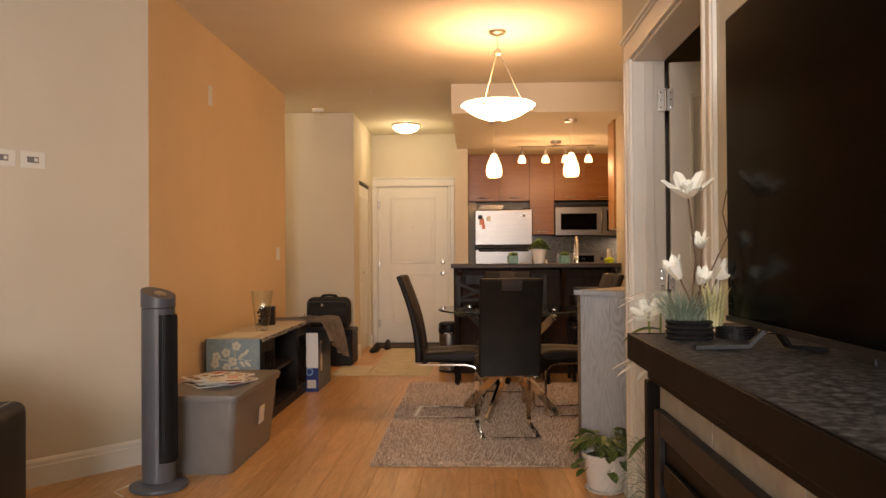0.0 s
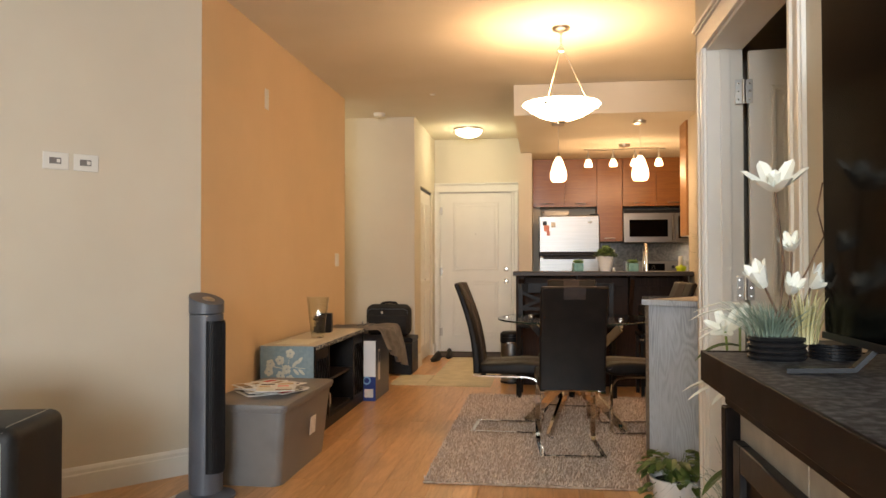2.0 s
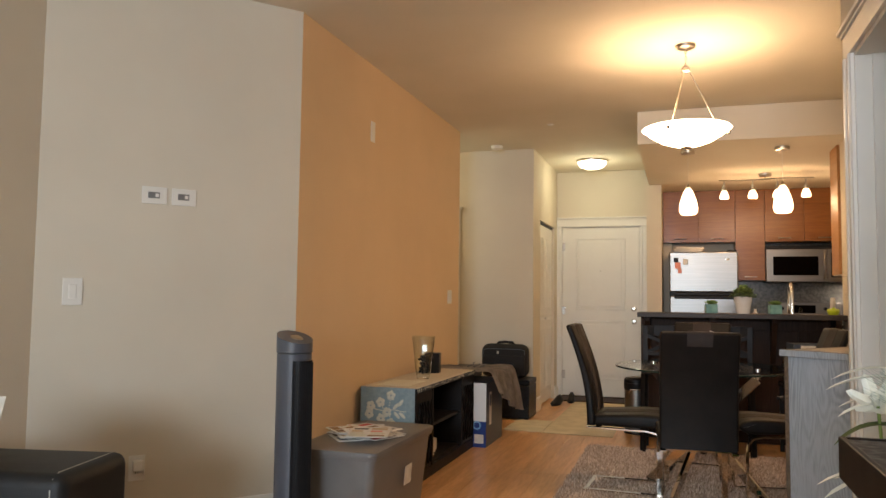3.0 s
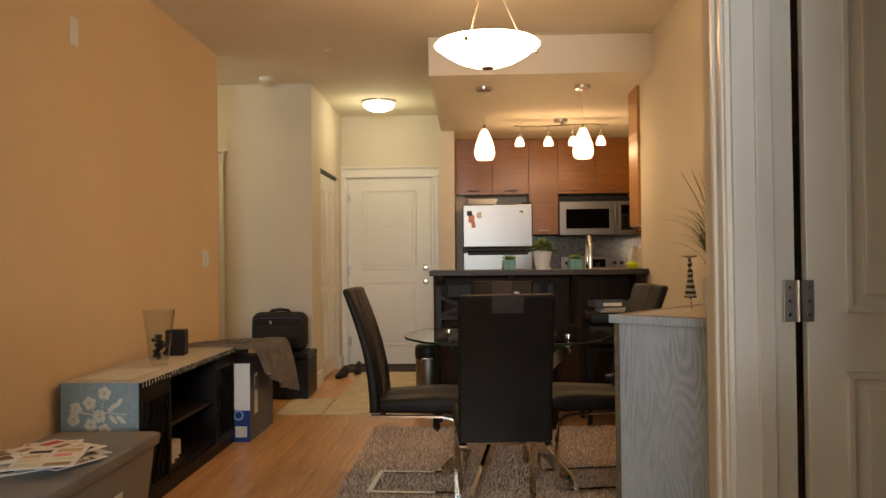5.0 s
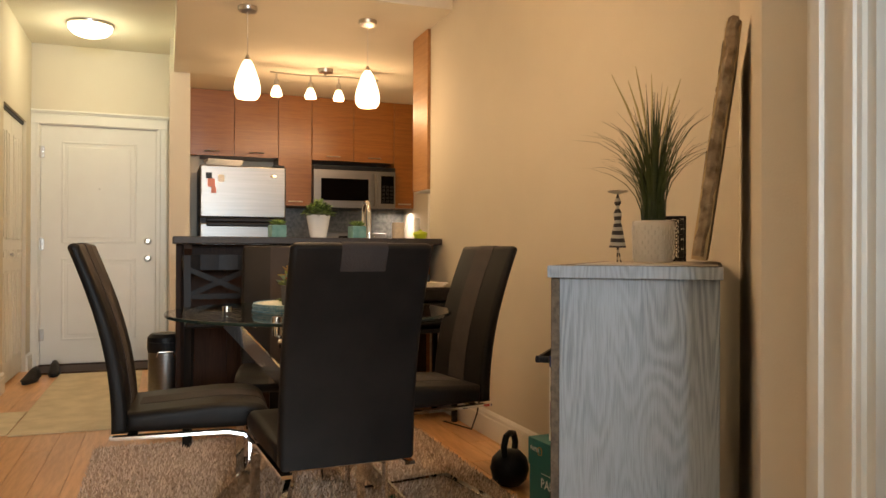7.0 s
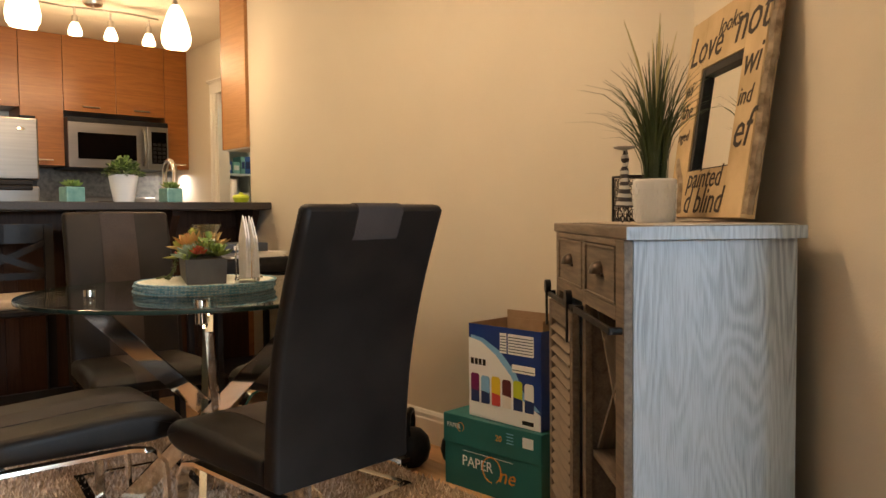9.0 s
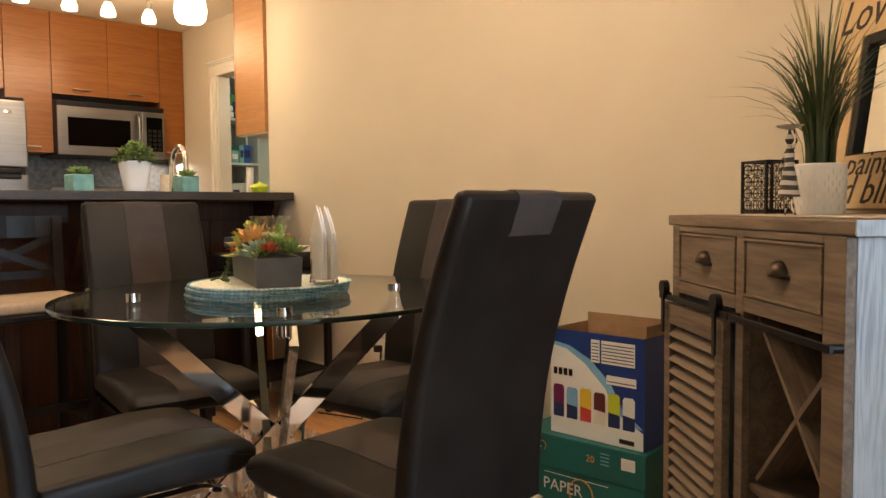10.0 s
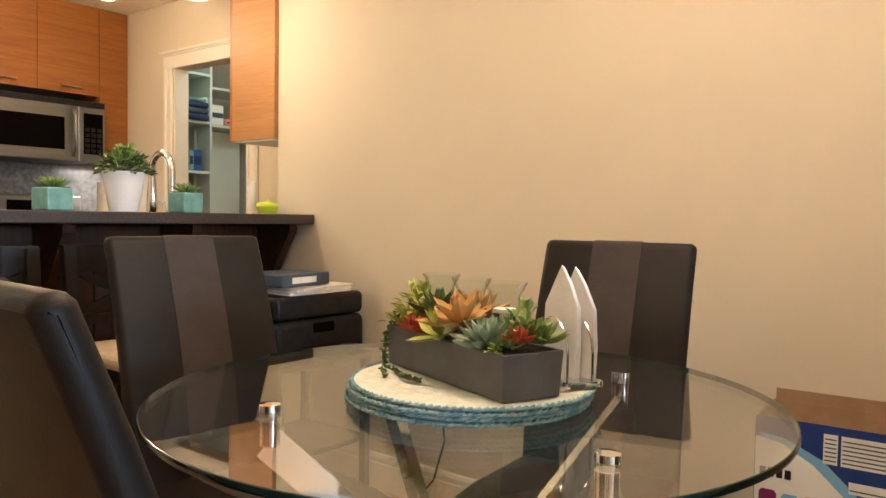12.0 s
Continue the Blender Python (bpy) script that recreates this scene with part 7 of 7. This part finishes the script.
gi = n_.new("ShaderNodeNewGeometry")
rp = n_.new("ShaderNodeValToRGB")
rp.color_ramp.elements[0].color, rp.color_ramp.elements[1].color = (0.38, 0.275, 0.205, 1), (0.80, 0.66, 0.53, 1)
l_.new(gi.outputs["Random Per Island"], rp.inputs[0])
l_.new(rp.outputs[0], b_.inputs["Base Color"])
me.materials.append(m_)
po = new("shag", me)
po.parent = rg2
po["kind"] = "stuff"
po["label"] = "shaggy mixed beige yarn pile"

# ---- fireplace and television ----
fp = thing("fireplace", pose(0, 0, 0), "dark fireplace surround with stone tile and slatted firebox grille", "fireplace")
MX, MY0, MY1 = 0.53, -0.30, 2.565
part("stone_shelf", box(MX + 0.010, DX - 0.002, MY0, MY1 - 0.012, 0.950, 0.964, 0.002), "stone_top", fp, "dark mottled stone shelf")
part("mantel_edge", box(MX, MX + 0.0095, MY0, MY1, 0.905, 0.966, 0.002), "mantel", fp)
part("mantel_box", box(MX + 0.045, DX - 0.002, MY0, MY1 - 0.012, 0.860, 0.949, 0.002), "mantel", fp)
part("mantel_end", box(MX + 0.010, DX - 0.002, MY1 - 0.0115, MY1, 0.905, 0.966, 0.002), "mantel", fp)
part("side_post", box(MX + 0.035, DX - 0.002, MY1 - 0.055, MY1 - 0.02, 0.0, 0.8595, 0.003), "mantel", fp)
part("core", box(MX + 0.080, DX - 0.002, MY0 + 0.02, MY1 - 0.056, 0.0, 0.8595), "black", fp)
y = MY1 - 0.056
for k in range(7):
    for z0, z1 in ((0.55, 0.859), (0.30, 0.548), (0.0, 0.298)):
        if 0 < k < 5 and z0 < 0.5:
            continue
        y0 = MY1 - 0.058 - (k + 1) * 0.38
        part("tile", box(MX + 0.062, MX + 0.079, y0 + 0.002, y0 + 0.378, z0, z1, 0.002), "tile_face", fp)
GY0, GY1, GZ1 = 0.75, 2.475, 0.805
fb = part("firebox_frame", box(MX + 0.040, MX + 0.0615, GY1 - 0.05, GY1, 0.02, GZ1, 0.003), "black", fp)
part("frame_top", box(MX + 0.040, MX + 0.0615, GY0, GY1 - 0.051, GZ1 - 0.05, GZ1, 0.003), "black", fb)
part("frame_side", box(MX + 0.040, MX + 0.0615, GY0, GY0 + 0.05, 0.02, GZ1 - 0.051, 0.003), "black", fb)
part("inner_panel", box(MX + 0.052, MX + 0.0612, GY0 + 0.051, GY1 - 0.051, 0.02, GZ1 - 0.051), "mantel", fb)
for k in range(8):
    part("grille_slat", box(MX + 0.038, MX + 0.0515, GY0 + 0.07, GY1 - 0.09, 0.08 + k * 0.082, 0.130 + k * 0.082, 0.003), "mantel", fb)

tv = thing("television", pose(0.72, 1.85, 0.0), "large black flat television standing on the mantel", "television")
TW, TZ0, TZ1 = 0.585, 1.005, 1.672
part("cabinet", box(0.006, 0.035, -TW, TW, TZ0, TZ1, 0.004), "black", tv)
part("screen", box(0.003, 0.0058, -TW + 0.008, TW - 0.008, TZ0 + 0.014, TZ1 - 0.008), "screen", tv)
part("bezel", box(0.0, 0.0028, -TW, TW, TZ0 + 0.001, TZ0 + 0.013, 0.001), "black", tv, "thin black lower bezel")
for s in (-1, 1):
    yy = 0.38 if s > 0 else -0.56
    f_ = part("foot", tube([(0.02, yy, 1.02), (-0.02, yy + 0.01, 0.975), (-0.115, yy + 0.035, 0.969)], 0.01, flat=(0.030, 0.008)), "black", tv)
    part("back_foot", tube([(0.02, yy, 1.02), (0.05, yy, 0.975), (0.12, yy, 0.969)], 0.01, flat=(0.030, 0.008)), "black", f_)
part("sensor", box(-0.001, 0.006, -0.03, 0.03, TZ0 - 0.010, TZ0 + 0.002, 0.002), "black", tv)

# flower arrangement on the mantel
fl = thing("flower_arrangement", pose(0.645, 2.45, 0.9645), "ivory silk magnolias in a ribbed black dish on the mantel", "flower arrangement")
for k in range(4):
    part("dish_ring", lathe([(0, 0.011 * k), (0.049, 0.011 * k), (0.053, 0.011 * k + 0.005), (0.049, 0.011 * k + 0.010), (0, 0.011 * k + 0.010)], 32), "black", fl, smooth=True)


def magnolia(own, c, d, size, n=6, open_=0.9):
    d = d.normalized()
    s1 = d.cross(Vector((0, 0, 1)))
    s1 = s1.normalized() if s1.length > 0.01 else Vector((1, 0, 0))
    s2 = d.cross(s1)
    for k in range(n):
        a = 2 * math.pi * k / n
        out = s1 * math.cos(a) + s2 * math.sin(a)
        dd = d * (1.15 - open_) + out * open_
        leaf(own, c + out * 0.006, dd, size, size * 0.48, curl=-0.18, up=d, thick=0.0012, n=7)
    for k in range(3):
        a = 2 * math.pi * k / 3 + 0.5
        out = s1 * math.cos(a) + s2 * math.sin(a)
        leaf(own, c, d + out * 0.35, size * 0.6, size * 0.38, curl=-0.1, up=d, n=7)


heads = (((0.000, 0.0, 0.315), (-0.15, -0.40, 0.85), 0.062, 0.72), ((0.035, 0.02, 0.205), (-0.4, -0.6, 0.7), 0.030, 0.45), ((-0.018, 0.01, 0.135), (-0.5, -0.3, 0.7), 0.046, 0.35), ((0.018, -0.02, 0.125), (0.1, -0.7, 0.6), 0.034, 0.35), ((0.062, 0.0, 0.135), (0.5, -0.5, 0.5), 0.040, 0.45))
for p, d, s_, o_ in heads:
    bm = bmesh.new()
    magnolia(bm, Vector(p), Vector(d), s_, open_=o_)
    part("blossom", bm, "petal", fl)
bm = bmesh.new()
for p, d, s_, o_ in heads:
    tube([(0.0, 0.0, 0.03), (p[0] * 0.4 + 0.015, p[1] * 0.5, p[2] * 0.55), p], 0.0022, 6, bm)
tube([(0, 0, 0.03), (0.05, 0.02, 0.14), (0.09, 0.01, 0.23), (0.115, 0.0, 0.31)], 0.002, 6, bm, taper=[1, 0.9, 0.7, 0.3])
tube([(0.09, 0.01, 0.23), (0.075, 0, 0.28), (0.085, 0, 0.33)], 0.0015, 6, bm)
tube([(0.09, 0.01, 0.23), (0.12, 0, 0.25), (0.14, 0, 0.29)], 0.0015, 6, bm)
part("twigs", bm, "twig", fl)
def spray(own, c, count, h, reach, w, rr, base_r=0.03):
    for k in range(count):
        a = rr.uniform(0, 6.283)
        r0 = rr.uniform(0, base_r)
        rc = reach * rr.uniform(0.3, 1.0)
        hh = h * rr.uniform(0.5, 1.0)
        pts = [(c[0] + math.cos(a) * (r0 + rc * (q / 4) ** 1.6), c[1] + math.sin(a) * (r0 + rc * (q / 4) ** 1.6), c[2] + hh * (q / 4) * (1.15 - 0.25 * q / 4)) for q in range(5)]
        tube(pts, 0.001, bm=own, flat=(w, 0.0007), taper=[1, 1, 0.9, 0.6, 0.15])
rr = random.Random(17)
bm = bmesh.new()
spray(bm, (-0.01, 0.0, 0.035), 260, 0.085, 0.075, 0.0016, rr, 0.04)
part("fine_grass", bm, "sage", fl)
bm = bmesh.new()
spray(bm, (0.05, -0.01, 0.03), 70, 0.12, 0.035, 0.004, rr, 0.02)
part("straw_grass", bm, "straw", fl)
bm = bmesh.new()
leaf(bm, Vector((0.09, 0, 0.13)), Vector((0.3, -0.5, 0.5)), 0.06, 0.03)
part("leaves", bm, "leaf", fl)
cs = thing("coasters", pose(0.755, 2.47, 0.9645), "stack of round dark coasters on the mantel", "coasters")
for k in range(5):
    part("coaster", lathe([(0, 0.006 * k), (0.045, 0.006 * k), (0.045, 0.006 * k + 0.005), (0, 0.006 * k + 0.005)], 28), "black", cs)

# tall vase with lilies standing on the floor past the mantel
fv = thing("floor_arrangement", pose(0.665, 2.80, 0), "slim floor vase with ivory lilies and wispy grey-green grass", "flower arrangement")
part("vase", lathe([(0, 0), (0.06, 0), (0.066, 0.02), (0.050, 0.25), (0.040, 0.42), (0.050, 0.50), (0.045, 0.50), (0.035, 0.42), (0, 0.40)], 28), "white_ceramic", fv, smooth=True)
bm = bmesh.new()
for k in range(120):
    a = rr.uniform(0, 6.283)
    rc = rr.uniform(0.05, 0.22)
    hh = rr.uniform(0.12, 0.38)
    pts = [(math.cos(a) * rc * (q / 6) ** 1.3, math.sin(a) * rc * (q / 6) ** 1.3, 0.45 + hh * (q / 6) - 0.28 * (rc / 0.22) * (q / 6) ** 3) for q in range(7)]
    tube(pts, 0.001, bm=bm, flat=(0.0022, 0.0007), taper=[1, 1, 1, 0.9, 0.7, 0.5, 0.2])
part("wispy_grass", bm, "sage", fv)
for p, d, s_ in (((-0.030, 0.0, 0.985), (-0.3, -0.6, 0.6), 0.046), ((0.015, 0.05, 1.00), (0.1, -0.6, 0.6), 0.044)):
    bm = bmesh.new()
    magnolia(bm, Vector(p), Vector(d), s_, 6, 0.75)
    part("blossom", bm, "petal", fv)
    part("stem", tube([(0, 0, 0.45), (p[0] * 0.5, p[1] * 0.5, 0.75), p], 0.003, 6), "leaf_light", fv)
for a, z, L in ((185, 0.875, 0.13), (205, 0.865, 0.14), (225, 0.85, 0.11), (160, 0.87, 0.10), (195, 0.99, 0.10), (175, 1.00, 0.09), (178, 1.035, 0.11), (168, 1.050, 0.10)):
    bm = bmesh.new()
    leaf(bm, Vector((0, 0.01, z)), Vector((math.cos(radians(a)), math.sin(radians(a)), 0.1)), L, 0.016, 0.35, n=7)
    part("long_petal", bm, "petal", fv)
for a, z, L in ((190, 0.95, 0.11), (250, 0.74, 0.13), (300, 0.78, 0.12), (215, 0.66, 0.13)):
    bm = bmesh.new()
    leaf(bm, Vector((0, 0, z)), Vector((math.cos(radians(a)), math.sin(radians(a)), 0.3)), L, 0.024, 0.6, n=7)
    part("leaf", bm, "leaf", fv)

pp_ = thing("potted_plant", pose(0.80, 4.46, 0), "leafy green pothos in a white pot on the floor", "potted plant")
part("pot", lathe([(0, 0.012), (0.075, 0.012), (0.088, 0.03), (0.105, 0.17), (0.112, 0.172), (0.112, 0.185), (0.100, 0.185), (0.096, 0.165), (0, 0.165)], 40), "white_ceramic", pp_, smooth=True)
part("saucer", lathe([(0, 0), (0.085, 0), (0.100, 0.016), (0.096, 0.018), (0.08, 0.006), (0, 0.006)], 36), "white_ceramic", pp_, smooth=True)
part("soil", lathe([(0, 0.166), (0.095, 0.166), (0.095, 0.164), (0, 0.164)], 24), "soil", pp_)
bm = bmesh.new()
rr = random.Random(31)
for k in range(75):
    a = rr.uniform(0, 6.283)
    r0, r1 = rr.uniform(0.0, 0.05), rr.uniform(0.05, 0.14)
    z1 = 0.17 + rr.uniform(0.02, 0.12) - (0.10 if r1 > 0.115 else 0)
    p = Vector((math.cos(a) * r1, math.sin(a) * r1, z1))
    tube([(math.cos(a) * r0, math.sin(a) * r0, 0.166), (math.cos(a) * (r0 + r1) / 2, math.sin(a) * (r0 + r1) / 2, 0.17 + (z1 - 0.17) * 0.8 + 0.02), tuple(p)], 0.0013, 5, bm)
    leaf(bm, p, Vector((math.cos(a + rr.uniform(-0.6, 0.6)), math.sin(a + rr.uniform(-0.6, 0.6)), rr.uniform(-0.3, 0.3))), rr.uniform(0.055, 0.085), rr.uniform(0.035, 0.05), 0.35, n=5)
part("leaves", bm, "leaf", pp_)

# ---- sofa ----
M["sofa"] = varied("charcoal_leather", (0.011, 0.0115, 0.012), (0.018, 0.0185, 0.019), 0.5, 10, spec=0.3, bump=0.25, bump_scale=200)
M["thread"] = node_mat("pale_stitching", (0.45, 0.44, 0.40), 0.7)[0]
so = thing("sofa", pose(0, 0, 0), "charcoal leather sofa with pale double stitching, cushion on it", "sofa")
SM = pose(-1.37, 3.05, 0, 0, 0, 12)
so.matrix_world = SM
arm = part("arm", box(-0.95, 0.0, 0.0, 0.37, 0.06, 0.645, 0.040, seg=4), "sofa", so, smooth=True)
for z in (0.545, 0.530):
    part("stitching", tube([(-0.90, -0.0005, z), (-0.04, -0.0005, z)], 0.0018, 5), "thread", arm)
part("stitching", tube([(-0.037, 0.0, 0.10), (-0.041, 0.0, 0.60), (-0.041, 0.012, 0.632), (-0.041, 0.040, 0.6455), (-0.041, 0.330, 0.6455), (-0.041, 0.36, 0.632)], 0.0018, 5), "thread", arm)
part("stitching", tube([(-0.55, -0.0005, 0.58), (-0.55, 0.012, 0.632), (-0.52, 0.040, 0.6455), (-0.46, 0.33, 0.6455)], 0.0018, 5), "thread", arm)
part("seat_cushion", box(-0.93, 0.02, -0.78, -0.004, 0.20, 0.43, 0.04, seg=4), "sofa", so, smooth=True)
part("seat_cushion", box(-0.93, 0.02, -1.57, -0.785, 0.20, 0.43, 0.04, seg=4), "sofa", so, smooth=True)
part("base", box(-0.93, -0.01, -1.57, -0.002, 0.06, 0.198, 0.01), "sofa", so)
part("back", box(-1.00, -0.955, -1.60, 0.37, 0.06, 0.68, 0.02), "sofa", so)
for x in (-0.88, -0.06):
    for y in (-1.50, 0.30):
        part("foot", lathe([(0, 0), (0.02, 0), (0.025, 0.059), (0, 0.059)], 16), "chrome", so, at=pose(x, y, 0))
M["cream_cloth"] = varied("cream_cushion_cloth", (0.66, 0.64, 0.58), (0.72, 0.70, 0.64), 0.9, 30, bump=0.3, bump_scale=200)
cu = thing("cushion", SM @ pose(-0.42, -0.11, 0.431, -14, 0, 6), "plump cream scatter cushion leaning on the sofa arm", "cushion")
own = bmesh.new()
n = 16
fr0, bk0 = [], []
for i in range(n + 1):
    ra, rb = [], []
    for j in range(n + 1):
        u, v = i / n * 2 - 1, j / n * 2 - 1
        th = 0.085 * max(0.0, (1 - u * u) * (1 - v * v)) ** 0.42
        pinch = 1 - 0.07 * (1 - abs(u * v)) * max(abs(u), abs(v)) ** 3
        ra.append(own.verts.new((0.23 * u * pinch, -th, 0.225 + 0.22 * v * pinch)))
        rb.append(own.verts.new((0.23 * u * pinch, th + 0.001, 0.225 + 0.22 * v * pinch)))
    fr0.append(ra)
    bk0.append(rb)
for i in range(n):
    for j in range(n):
        own.faces.new((fr0[i][j], fr0[i + 1][j], fr0[i + 1][j + 1], fr0[i][j + 1]))
        own.faces.new((bk0[i][j], bk0[i][j + 1], bk0[i + 1][j + 1], bk0[i + 1][j]))
bmesh.ops.remove_doubles(own, verts=own.verts[:], dist=0.0015)
part("cover", own, "cream_cloth", cu, smooth=True)

# ---- floor boards ----
fl_ = part("floor", box(-4.0, 4.0, -3.8, 12.0, -0.12, -0.010), "gap", kind="structure", label="honey-coloured oak plank floor with fine joints")
rn = random.Random(41)
PW = 0.125
lengths = (0.9, 1.2, 1.5)
meshes = []
for L in lengths:
    bm = box(-PW / 2 + 0.0007, PW / 2 - 0.0007, 0.0007, L - 0.0007, -0.0098, 0.0, 0.0007, seg=1)
    me = bpy.data.meshes.new("plank")
    bm.to_mesh(me)
    bm.free()
    me.materials.append(M["floor"])
    meshes.append(me)
count = 0
rest = bmesh.new()
x = -2.55
while x < 1.62:
    y = -3.4 - rn.uniform(0, 0.4)
    while y < 10.6:
        k = rn.randrange(3)
        L = lengths[k]
        if (x + PW / 2 > -2.4 and x - PW / 2 < 1.56) and count < 300 and 2.6 < y + L < 9.0:
            o = new("plank", meshes[k])
            o.parent = fl_
            o.location = (x, y, 0)
            count += 1
        else:
            box(x - PW / 2 + 0.0007, x + PW / 2 - 0.0007, y + 0.0007, y + L - 0.0007, -0.0098, 0.0, bm=rest)
        y += L
    x += PW
part("planks", rest, "floor", fl_, kind="stuff", label="oak planks")
